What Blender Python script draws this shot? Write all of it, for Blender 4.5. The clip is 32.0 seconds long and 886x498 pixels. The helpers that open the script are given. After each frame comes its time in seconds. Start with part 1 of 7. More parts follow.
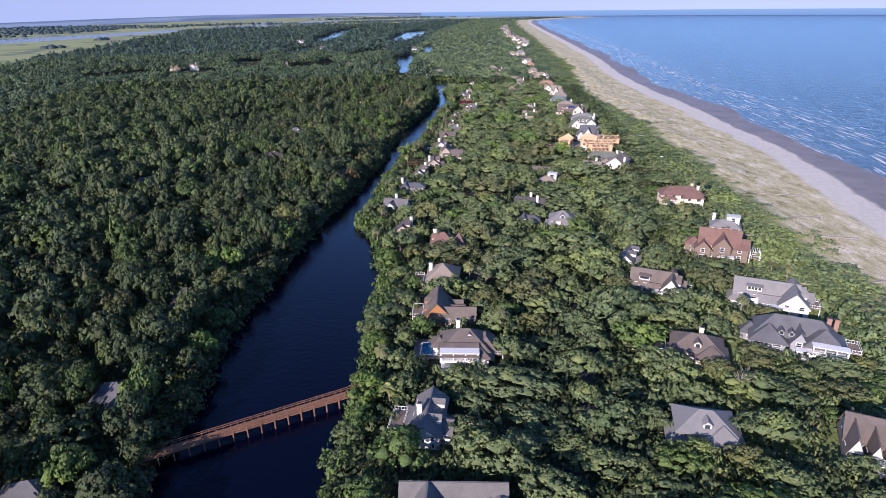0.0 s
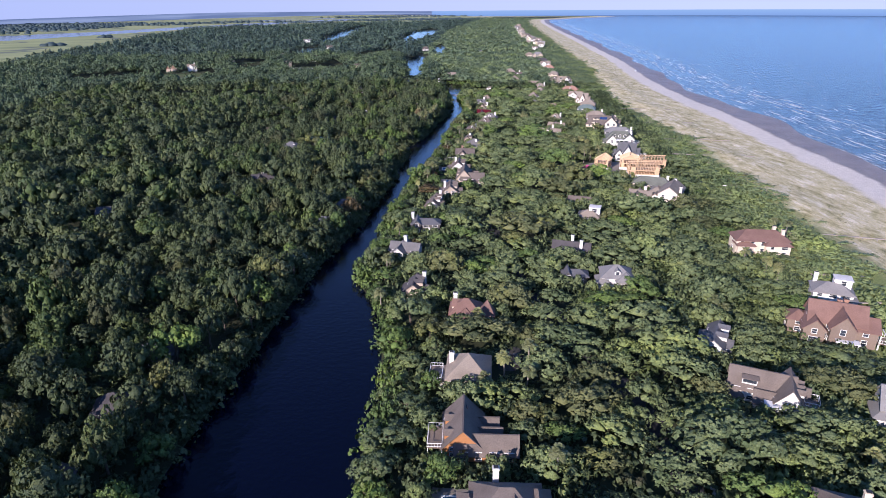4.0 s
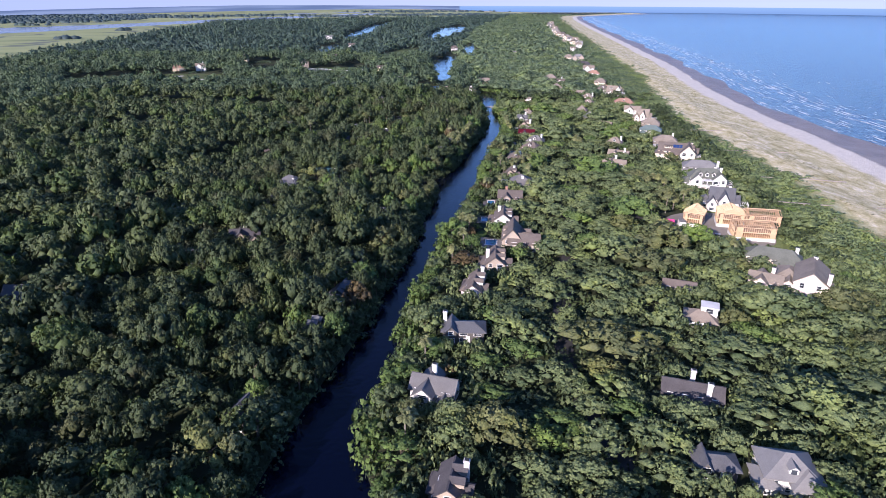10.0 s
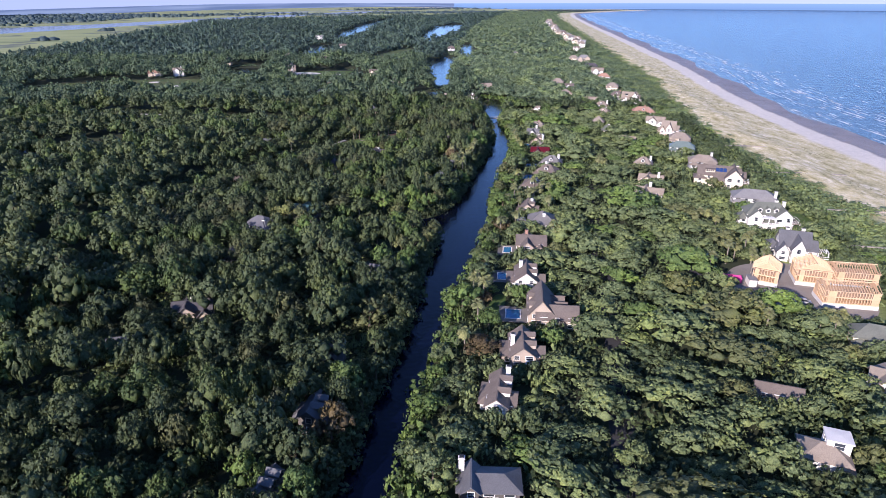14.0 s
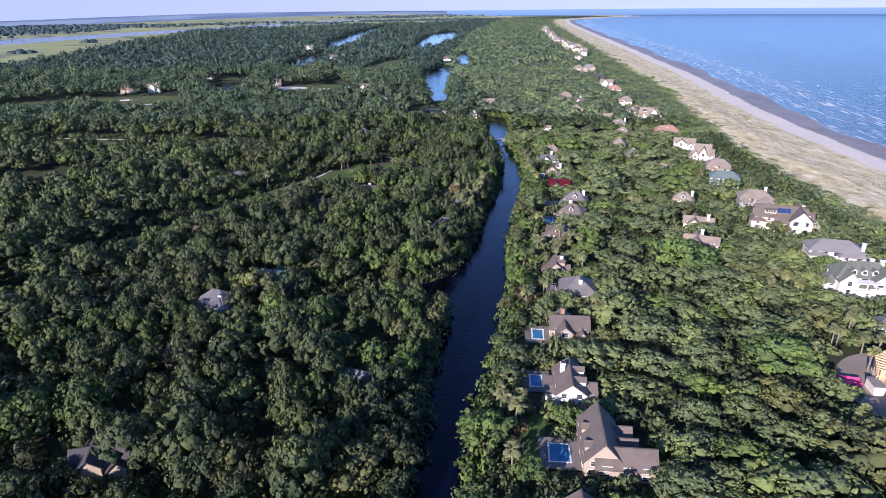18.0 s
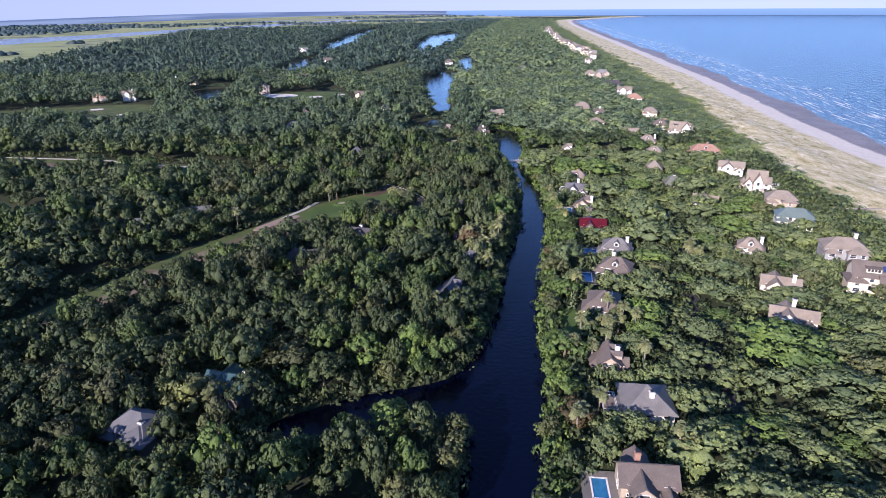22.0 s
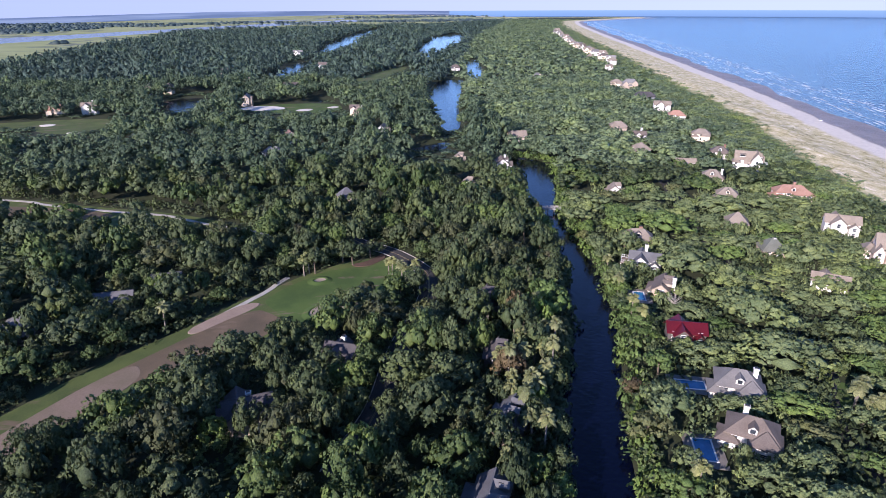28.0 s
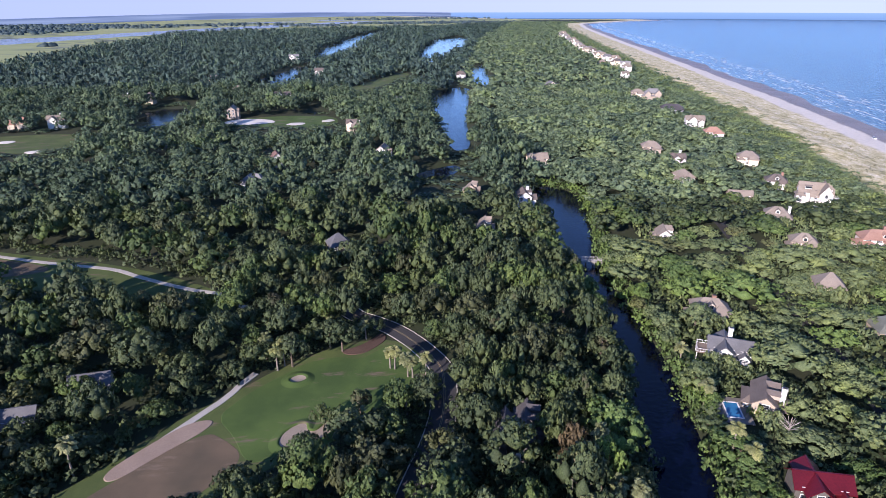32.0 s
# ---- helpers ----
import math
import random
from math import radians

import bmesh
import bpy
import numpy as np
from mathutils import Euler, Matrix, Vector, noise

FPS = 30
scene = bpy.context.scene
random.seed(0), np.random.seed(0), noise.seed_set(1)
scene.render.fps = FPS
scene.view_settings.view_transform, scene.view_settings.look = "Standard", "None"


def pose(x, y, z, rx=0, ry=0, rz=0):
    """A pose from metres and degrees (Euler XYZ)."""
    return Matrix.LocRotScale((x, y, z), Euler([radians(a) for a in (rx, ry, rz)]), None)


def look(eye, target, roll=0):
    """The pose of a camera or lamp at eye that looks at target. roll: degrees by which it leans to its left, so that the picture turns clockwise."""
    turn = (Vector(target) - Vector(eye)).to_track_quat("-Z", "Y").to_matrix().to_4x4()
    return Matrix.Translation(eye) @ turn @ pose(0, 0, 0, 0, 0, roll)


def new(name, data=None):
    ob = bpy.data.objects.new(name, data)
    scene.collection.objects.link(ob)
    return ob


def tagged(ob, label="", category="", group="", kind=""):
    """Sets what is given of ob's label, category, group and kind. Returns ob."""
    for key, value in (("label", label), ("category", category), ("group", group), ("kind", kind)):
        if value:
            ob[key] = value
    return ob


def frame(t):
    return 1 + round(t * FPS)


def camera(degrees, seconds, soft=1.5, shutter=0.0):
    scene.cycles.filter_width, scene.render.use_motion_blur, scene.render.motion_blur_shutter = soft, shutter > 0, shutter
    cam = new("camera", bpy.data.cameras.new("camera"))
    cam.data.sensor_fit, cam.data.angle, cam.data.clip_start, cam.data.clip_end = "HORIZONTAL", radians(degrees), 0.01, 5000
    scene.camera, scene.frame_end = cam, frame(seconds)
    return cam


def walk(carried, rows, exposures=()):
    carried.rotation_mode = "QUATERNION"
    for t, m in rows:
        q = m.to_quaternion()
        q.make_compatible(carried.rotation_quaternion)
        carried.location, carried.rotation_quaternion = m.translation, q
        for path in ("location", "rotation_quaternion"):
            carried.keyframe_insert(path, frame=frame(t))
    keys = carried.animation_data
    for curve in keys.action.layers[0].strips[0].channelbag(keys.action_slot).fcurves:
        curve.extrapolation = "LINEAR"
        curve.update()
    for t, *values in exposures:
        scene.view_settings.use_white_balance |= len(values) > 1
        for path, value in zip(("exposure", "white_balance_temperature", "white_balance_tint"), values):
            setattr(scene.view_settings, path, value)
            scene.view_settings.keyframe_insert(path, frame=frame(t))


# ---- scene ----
cam = camera(72.95, 32.0, soft=0.8)
PATH = [
    (0, (-0.85, 0.65, 89.42), (8.57, 92.64, 51.37), -0.80),
    (1, (-0.66, 15.09, 89.10), (9.00, 107.10, 51.13), -0.65),
    (2, (-0.56, 29.47, 88.70), (9.38, 121.47, 50.78), -0.46),
    (3, (0.02, 43.83, 88.53), (9.68, 135.80, 50.47), -0.48),
    (3.5, (0.37, 50.97, 88.53), (9.19, 143.00, 50.41), -0.48),
    (5.5, (1.38, 79.44, 88.37), (7.43, 171.55, 49.92), -0.45),
    (6, (1.49, 86.55, 88.19), (6.41, 178.74, 49.75), -0.25),
    (7, (1.42, 100.39, 88.59), (6.10, 192.52, 49.99), -0.07),
    (8, (1.24, 114.45, 88.90), (5.82, 206.58, 50.28), 0.16),
    (9, (1.06, 128.49, 89.82), (5.68, 220.54, 51.03), 0.19),
    (11, (0.74, 157.39, 90.44), (5.46, 249.35, 51.43), -0.06),
    (13, (0.54, 185.82, 90.62), (5.60, 277.70, 51.47), -0.23),
    (14.5, (0.19, 208.40, 90.94), (5.60, 300.18, 51.60), -0.20),
    (16.5, (-0.43, 236.81, 91.34), (5.42, 328.83, 52.64), -0.47),
    (19, (-0.43, 273.19, 91.01), (5.77, 365.34, 52.68), -0.78),
    (21, (-0.13, 303.35, 91.01), (6.24, 395.47, 52.62), -0.61),
    (23, (-0.06, 331.86, 90.69), (6.27, 424.00, 52.35), -0.66),
    (25.5, (0.11, 368.31, 90.60), (6.47, 460.45, 52.27), -0.50),
    (27.5, (-0.07, 396.94, 90.39), (6.27, 489.05, 51.99), -0.32),
    (28, (0.02, 404.10, 90.53), (6.29, 496.23, 52.15), -0.34),
    (29, (-0.48, 418.51, 90.61), (5.86, 510.59, 52.13), -0.05),
    (30, (-0.26, 432.49, 90.30), (5.91, 524.63, 51.92), -0.10),
    (31, (-0.41, 446.41, 90.55), (5.60, 538.55, 52.16), 0.14),
    (32, (-1.11, 460.83, 91.25), (5.15, 553.03, 53.06), -0.21),
]
walk(cam, [(t, look(e, g, r)) for t, e, g, r in PATH], [(0, 0.5, 6080, 27), (10, 0.68, 6080, 27), (32, 0.74, 6080, 27)])
# ---- world and sun: late afternoon, low sun behind and to the left of the flight ----
SUN_EL, SUN_TO = radians(21.5), Vector((-0.62, -0.78, 0)).normalized()
world = bpy.data.worlds.new("sky")
scene.world = world
world.use_nodes = True
wn = world.node_tree
sky = wn.nodes.new("ShaderNodeTexSky")
sky.sky_type, sky.sun_disc = "NISHITA", False
sky.sun_elevation, sky.sun_rotation = SUN_EL, math.atan2(SUN_TO.x, SUN_TO.y)
sky.altitude, sky.air_density, sky.dust_density, sky.ozone_density = 50, 0.75, 0.0, 6.0
wn.links.new(sky.outputs[0], wn.nodes["Background"].inputs[0])
wn.nodes["Background"].inputs[1].default_value = 0.15
sun_data = bpy.data.lights.new("sun", "SUN")
sun_data.energy, sun_data.angle, sun_data.color = 5.0, radians(0.53), (1.0, 0.91, 0.78)
sun = new("sun", sun_data)
sun_dir = SUN_TO * math.cos(SUN_EL) + Vector((0, 0, math.sin(SUN_EL)))
sun.matrix_world = look(sun_dir * 400, (0, 0, 0))


# ---- materials ----
def mat(name, rough=0.8, metal=0.0, spec=0.3):
    m = bpy.data.materials.new(name)
    m.use_nodes = True
    b = m.node_tree.nodes["Principled BSDF"]
    b.inputs["Roughness"].default_value = rough
    b.inputs["Metallic"].default_value = metal
    b.inputs["Specular IOR Level"].default_value = spec
    return m, m.node_tree, b


def node(nt, kind, **values):
    n = nt.nodes.new("ShaderNode" + kind)
    for k, v in values.items():
        n.inputs[k.replace("_", " ")].default_value = v
    return n


def noise_tex(nt, scale, detail=4.0, vec=None, rough=0.55):
    n = node(nt, "TexNoise", Scale=scale, Detail=detail, Roughness=rough)
    if vec is not None:
        nt.links.new(vec, n.inputs["Vector"])
    return n


def ramp(nt, fac, stops):
    r = nt.nodes.new("ShaderNodeValToRGB")
    while len(r.color_ramp.elements) < len(stops):
        r.color_ramp.elements.new(0.5)
    for e, (p, c) in zip(r.color_ramp.elements, stops):
        e.position, e.color = p, (*c, 1.0) if len(c) == 3 else c
    nt.links.new(fac, r.inputs[0])
    return r


def mix(nt, fac, a, b, mode="MIX"):
    m = nt.nodes.new("ShaderNodeMix")
    m.data_type, m.blend_type = "RGBA", mode
    for sock, v in ((m.inputs[0], fac), (m.inputs[6], a), (m.inputs[7], b)):
        if isinstance(v, (int, float)):
            sock.default_value = v
        elif isinstance(v, tuple):
            sock.default_value = (*v, 1.0)
        else:
            nt.links.new(v, sock)
    return m.outputs[2]


def position(nt):
    return nt.nodes.new("ShaderNodeNewGeometry").outputs["Position"]


def bump(nt, b, height, strength, dist):
    n = node(nt, "Bump", Strength=strength, Distance=dist)
    nt.links.new(height, n.inputs["Height"])
    nt.links.new(n.outputs[0], b.inputs["Normal"])
    return n


def grained(name, dark, light, scale=1.5, rough=0.8, fine=25.0, bump_d=0.02, stains=0.35, stain_col=None, metal=0.0, spec=0.3):
    """A surface with broad stains and fine grain between two tones."""
    m, nt, b = mat(name, rough, metal, spec)
    p = position(nt)
    big, small = noise_tex(nt, scale * 0.3, 5, p), noise_tex(nt, fine, 3, p)
    c = ramp(nt, small.outputs[0], [(0.3, dark), (0.7, light)]).outputs[0]
    s = ramp(nt, big.outputs[0], [(0.42, (0, 0, 0)), (0.68, (stains,) * 3)]).outputs[0]
    c = mix(nt, s, c, stain_col or tuple(v * 0.6 for v in dark))
    oi = nt.nodes.new("ShaderNodeObjectInfo")
    tint = ramp(nt, oi.outputs["Random"], [(0.0, (0.9, 0.9, 0.9)), (1.0, (1.06, 1.04, 1.0))]).outputs[0]
    nt.links.new(mix(nt, 1.0, c, tint, "MULTIPLY"), b.inputs["Base Color"])
    bump(nt, b, small.outputs[0], 0.4, bump_d)
    return m


def foliage(name, dark, mid, light, patch=0.085, warm=None, leaf_shading=0.9, clump=4.2):
    """Leaves: tone by clump and by tree-sized patches, lit tips and dark gaps painted in by fine noise, with light
    through the leaves.
    """
    m, nt, b = mat(name, 0.55, 0.0, 0.25)
    p = position(nt)
    geo = nt.nodes.new("ShaderNodeNewGeometry")
    tone = ramp(nt, geo.outputs["Random Per Island"], [(0.0, dark), (0.5, mid), (1.0, light)]).outputs[0]
    big = noise_tex(nt, patch, 3, p)
    patchy = ramp(nt, big.outputs[0], [(0.34, (0.66, 0.72, 0.72)), (0.48, (0.97, 0.97, 1.0)), (0.58, (1.12, 1.1, 0.98)), (0.7, (1.42, 1.38, 1.0))]).outputs[0]
    c = mix(nt, 1.0, tone, patchy, "MULTIPLY")
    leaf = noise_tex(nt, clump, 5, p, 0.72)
    # Noise darkens leaf gaps and brightens tips, shade and sun put into the colour.
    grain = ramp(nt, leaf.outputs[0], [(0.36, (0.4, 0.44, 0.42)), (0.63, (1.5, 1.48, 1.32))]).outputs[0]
    c = mix(nt, leaf_shading, c, grain, "MULTIPLY")
    if warm:
        w = noise_tex(nt, 0.11, 2, p)
        c = mix(nt, ramp(nt, w.outputs[0], [(0.66, (0, 0, 0)), (0.76, (0.7,) * 3)]).outputs[0], c, warm)
    nt.links.new(c, b.inputs["Base Color"])
    bump(nt, b, leaf.outputs[0], 0.9 * leaf_shading, 1.05 / clump)
    tr = nt.nodes.new("ShaderNodeBsdfTranslucent")
    nt.links.new(c, tr.inputs[0])
    ms = nt.nodes.new("ShaderNodeMixShader")
    ms.inputs[0].default_value = 0.2
    nt.links.new(b.outputs[0], ms.inputs[1])
    nt.links.new(tr.outputs[0], ms.inputs[2])
    nt.links.new(ms.outputs[0], nt.nodes["Material Output"].inputs[0])
    return m


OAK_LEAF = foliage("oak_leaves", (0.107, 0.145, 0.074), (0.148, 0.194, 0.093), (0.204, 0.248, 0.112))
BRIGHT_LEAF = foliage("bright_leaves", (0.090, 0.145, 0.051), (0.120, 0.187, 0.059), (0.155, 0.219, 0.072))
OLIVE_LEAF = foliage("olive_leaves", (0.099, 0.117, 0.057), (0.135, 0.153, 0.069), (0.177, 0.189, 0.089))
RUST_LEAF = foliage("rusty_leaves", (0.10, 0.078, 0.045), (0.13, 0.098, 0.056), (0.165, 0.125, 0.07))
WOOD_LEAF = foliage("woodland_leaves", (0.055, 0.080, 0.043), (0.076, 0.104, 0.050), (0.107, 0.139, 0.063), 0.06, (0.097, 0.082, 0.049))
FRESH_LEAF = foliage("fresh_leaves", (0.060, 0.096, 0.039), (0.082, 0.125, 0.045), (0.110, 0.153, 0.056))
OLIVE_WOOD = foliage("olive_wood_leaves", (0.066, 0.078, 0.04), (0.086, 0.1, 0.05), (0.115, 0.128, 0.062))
# Distance haze is put into the far leaf tones, paler and bluer.
HAZY_FAR_LEAF = foliage("hazy_distant_leaves", (0.058, 0.094, 0.083), (0.077, 0.123, 0.104), (0.106, 0.157, 0.125), 0.03, clump=0.45)
HAZY_BACK_LEAF = foliage("hazy_back_leaves", (0.069, 0.104, 0.068), (0.094, 0.139, 0.083), (0.128, 0.180, 0.104), 0.04, clump=0.9)
# Oak leaf made paler and bluer, haze over the far seaward woods put into colour.
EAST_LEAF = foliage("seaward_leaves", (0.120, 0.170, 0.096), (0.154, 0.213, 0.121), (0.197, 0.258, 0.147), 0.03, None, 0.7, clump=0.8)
# Hammock leaf blued further, as haze over the marsh would do.
HAZY_HAMMOCK_LEAF = foliage("hazy_hammock_leaves", (0.05, 0.078, 0.09), (0.065, 0.098, 0.11), (0.085, 0.12, 0.13), 0.02)
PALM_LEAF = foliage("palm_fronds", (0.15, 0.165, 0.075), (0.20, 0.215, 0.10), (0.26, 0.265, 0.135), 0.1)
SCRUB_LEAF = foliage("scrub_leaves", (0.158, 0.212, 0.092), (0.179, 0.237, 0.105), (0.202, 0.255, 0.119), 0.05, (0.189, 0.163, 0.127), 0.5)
DUNE_LEAF = foliage("dune_grass", (0.2, 0.19, 0.09), (0.27, 0.25, 0.13), (0.34, 0.31, 0.17), 0.05)
BARK = grained("bark", (0.10, 0.08, 0.06), (0.22, 0.18, 0.14), 2.0, 0.9, 6.0, 0.05)
TRUNK_PALM = grained("palm_bark", (0.16, 0.14, 0.12), (0.30, 0.27, 0.23), 2.0, 0.9, 8.0, 0.05)
# Litter taken near black, so the shade between crowns is in its colour.
SHADED_SOIL = grained("shaded_leaf_litter", (0.022, 0.03, 0.014), (0.045, 0.05, 0.026), 0.25, 0.95, 3.0, 0.1, 0.8, (0.03, 0.045, 0.016))
MARSH = None


def turf(name, dark, light, worn):
    """Mown grass with soft mowing tones and thin drawn-out worn patches."""
    m, nt, b = mat(name, 0.9)
    p = position(nt)
    mp = nt.nodes.new("ShaderNodeMapping")
    mp.inputs["Rotation"].default_value = (0, 0, radians(-32))
    mp.inputs["Scale"].default_value = (0.075, 0.26, 0.2)
    nt.links.new(p, mp.inputs[0])
    fine, broad, patch = noise_tex(nt, 5.0, 4, p, 0.7), noise_tex(nt, 0.09, 3, p), noise_tex(nt, 1.0, 6, mp.outputs[0], 0.62)
    c = ramp(nt, fine.outputs[0], [(0.3, dark), (0.7, light)]).outputs[0]
    c = mix(nt, 1.0, c, ramp(nt, broad.outputs[0], [(0.36, (0.78, 0.82, 0.8)), (0.64, (1.2, 1.15, 1.1))]).outputs[0], "MULTIPLY")
    c = mix(nt, ramp(nt, patch.outputs[0], [(0.57, (0, 0, 0)), (0.66, (0.85,) * 3)]).outputs[0], c, worn)
    nt.links.new(c, b.inputs["Base Color"])
    bump(nt, b, fine.outputs[0], 0.5, 0.05)
    return m


LAWN = turf("mown_grass", (0.062, 0.088, 0.026), (0.09, 0.12, 0.036), (0.15, 0.11, 0.075))
GREEN = turf("putting_turf", (0.052, 0.092, 0.022), (0.075, 0.122, 0.03), (0.17, 0.125, 0.09))
DRY_TURF = turf("dormant_turf", (0.10, 0.076, 0.05), (0.15, 0.115, 0.075), (0.19, 0.14, 0.10))
BARE = grained("bare_sand", (0.27, 0.205, 0.16), (0.36, 0.28, 0.22), 0.3, 0.95, 4.0, 0.03, 0.4)
WORN = grained("worn_turf", (0.17, 0.13, 0.095), (0.25, 0.19, 0.145), 0.3, 0.95, 4.0, 0.03, 0.6, (0.13, 0.12, 0.07))
STRAW = grained("pine_straw", (0.085, 0.055, 0.04), (0.14, 0.085, 0.062), 0.4, 0.95, 5.0, 0.04, 0.5)
FADED = grained("faded_paint", (0.30, 0.24, 0.12), (0.40, 0.32, 0.17), 1.0, 0.85, 8.0, 0.003, 0.5)
WHITE_SAND = grained("white_sand", (0.6, 0.56, 0.5), (0.72, 0.68, 0.62), 0.6, 0.95, 6.0, 0.03, 0.2)
PLOT_SAND = grained("plot_sand", (0.252, 0.222, 0.192), (0.324, 0.294, 0.258), 0.4, 0.95, 5.0, 0.03, 0.5, (0.180, 0.150, 0.120))
# Sand kept a darker beige, shadow on the near bunkers included in it.
BUNKER = grained("shaded_bunker_sand", (0.27, 0.225, 0.17), (0.36, 0.30, 0.235), 0.6, 0.95, 6.0, 0.03, 0.3)
ASPHALT = grained("asphalt", (0.04, 0.04, 0.042), (0.066, 0.064, 0.066), 0.5, 0.9, 12.0, 0.01, 0.4)
PAVING = grained("terrace_paving", (0.15, 0.14, 0.13), (0.23, 0.215, 0.2), 0.8, 0.85, 9.0, 0.01, 0.4)
CONCRETE = grained("concrete", (0.38, 0.36, 0.33), (0.5, 0.48, 0.44), 0.8, 0.9, 12.0, 0.01, 0.4)


def sea_material(name, deep, shallow, surf):
    m, nt, b = mat(name, 0.18, 0.0, 0.3)
    b.inputs["IOR"].default_value = 1.33
    p = position(nt)
    uv = nt.nodes.new("ShaderNodeUVMap").outputs[0]
    sep = nt.nodes.new("ShaderNodeSeparateXYZ")
    nt.links.new(uv, sep.inputs[0])
    c = deep
    if surf:
        c = ramp(nt, sep.outputs[0], [(0.0, (0.17, 0.17, 0.15)), (0.08, shallow), (0.3, shallow), (0.75, deep)]).outputs[0]
        patches = ramp(nt, noise_tex(nt, 0.006, 3, p).outputs[0], [(0.35, (0.85, 0.88, 0.92)), (0.65, (1.12, 1.1, 1.06))]).outputs[0]
        c = mix(nt, 1.0, c, patches, "MULTIPLY")
        mp = nt.nodes.new("ShaderNodeMapping")
        mp.inputs["Scale"].default_value = (75, 6.5, 1)
        nt.links.new(uv, mp.inputs[0])
        lines = noise_tex(nt, 1.0, 5, mp.outputs[0], 0.6)
        band = ramp(nt, sep.outputs[0], [(0.0, (0.1,) * 3), (0.03, (0.16,) * 3), (0.08, (0.08,) * 3), (0.14, (0.15,) * 3), (0.2, (0.08,) * 3), (0.28, (0.16,) * 3), (0.36, (0.1,) * 3), (0.5, (0.03,) * 3), (1.0, (0.0,) * 3)]).outputs[0]
        add = nt.nodes.new("ShaderNodeMath")
        add.operation = "ADD"
        nt.links.new(lines.outputs[0], add.inputs[0])
        nt.links.new(band, add.inputs[1])
        foam = ramp(nt, add.outputs[0], [(0.69, (0, 0, 0)), (0.745, (0.85,) * 3)]).outputs[0]
        c = mix(nt, foam, c, (0.78, 0.80, 0.80))
        nt.links.new(foam, b.inputs["Roughness"])
        rr = ramp(nt, foam, [(0.0, (0.22,) * 3), (1.0, (0.8,) * 3)]).outputs[0]
        nt.links.new(rr, b.inputs["Roughness"])
        nt.links.new(c, b.inputs["Base Color"])
        w = noise_tex(nt, 0.11, 6, p, 0.6)
        bump(nt, b, w.outputs[0], 0.7, 1.6)
    else:
        b.inputs["Base Color"].default_value = (*deep, 1)
        b.inputs["Roughness"].default_value = 0.1
        b.inputs["Specular IOR Level"].default_value = 0.32
        w = noise_tex(nt, 0.7, 4, p)
        bump(nt, b, w.outputs[0], 0.32, 0.3)
    return m



SEA = sea_material("sea_water", (0.012, 0.032, 0.058), (0.042, 0.075, 0.105), True)
CANAL = sea_material("canal_water", (0.001, 0.002, 0.010), None, False)


def marsh_material():
    m, nt, b = mat("marsh_grass", 0.9)
    p = position(nt)
    mp = nt.nodes.new("ShaderNodeMapping")
    mp.inputs["Scale"].default_value = (0.0035, 0.012, 0.004)
    nt.links.new(p, mp.inputs[0])
    a = noise_tex(nt, 1.0, 6, mp.outputs[0], 0.6)
    c = ramp(nt, a.outputs[0], [(0.3, (0.14, 0.17, 0.075)), (0.46, (0.27, 0.30, 0.125)), (0.7, (0.35, 0.36, 0.17))]).outputs[0]
    w = node(nt, "TexWave", Scale=0.35, Distortion=14.0, Detail=4.0)
    nt.links.new(mp.outputs[0], w.inputs["Vector"])
    creek = ramp(nt, w.outputs[0], [(0.02, (0.75,) * 3), (0.06, (0, 0, 0))]).outputs[0]
    c = mix(nt, creek, c, (0.09, 0.11, 0.10))
    nt.links.new(c, b.inputs["Base Color"])
    return m


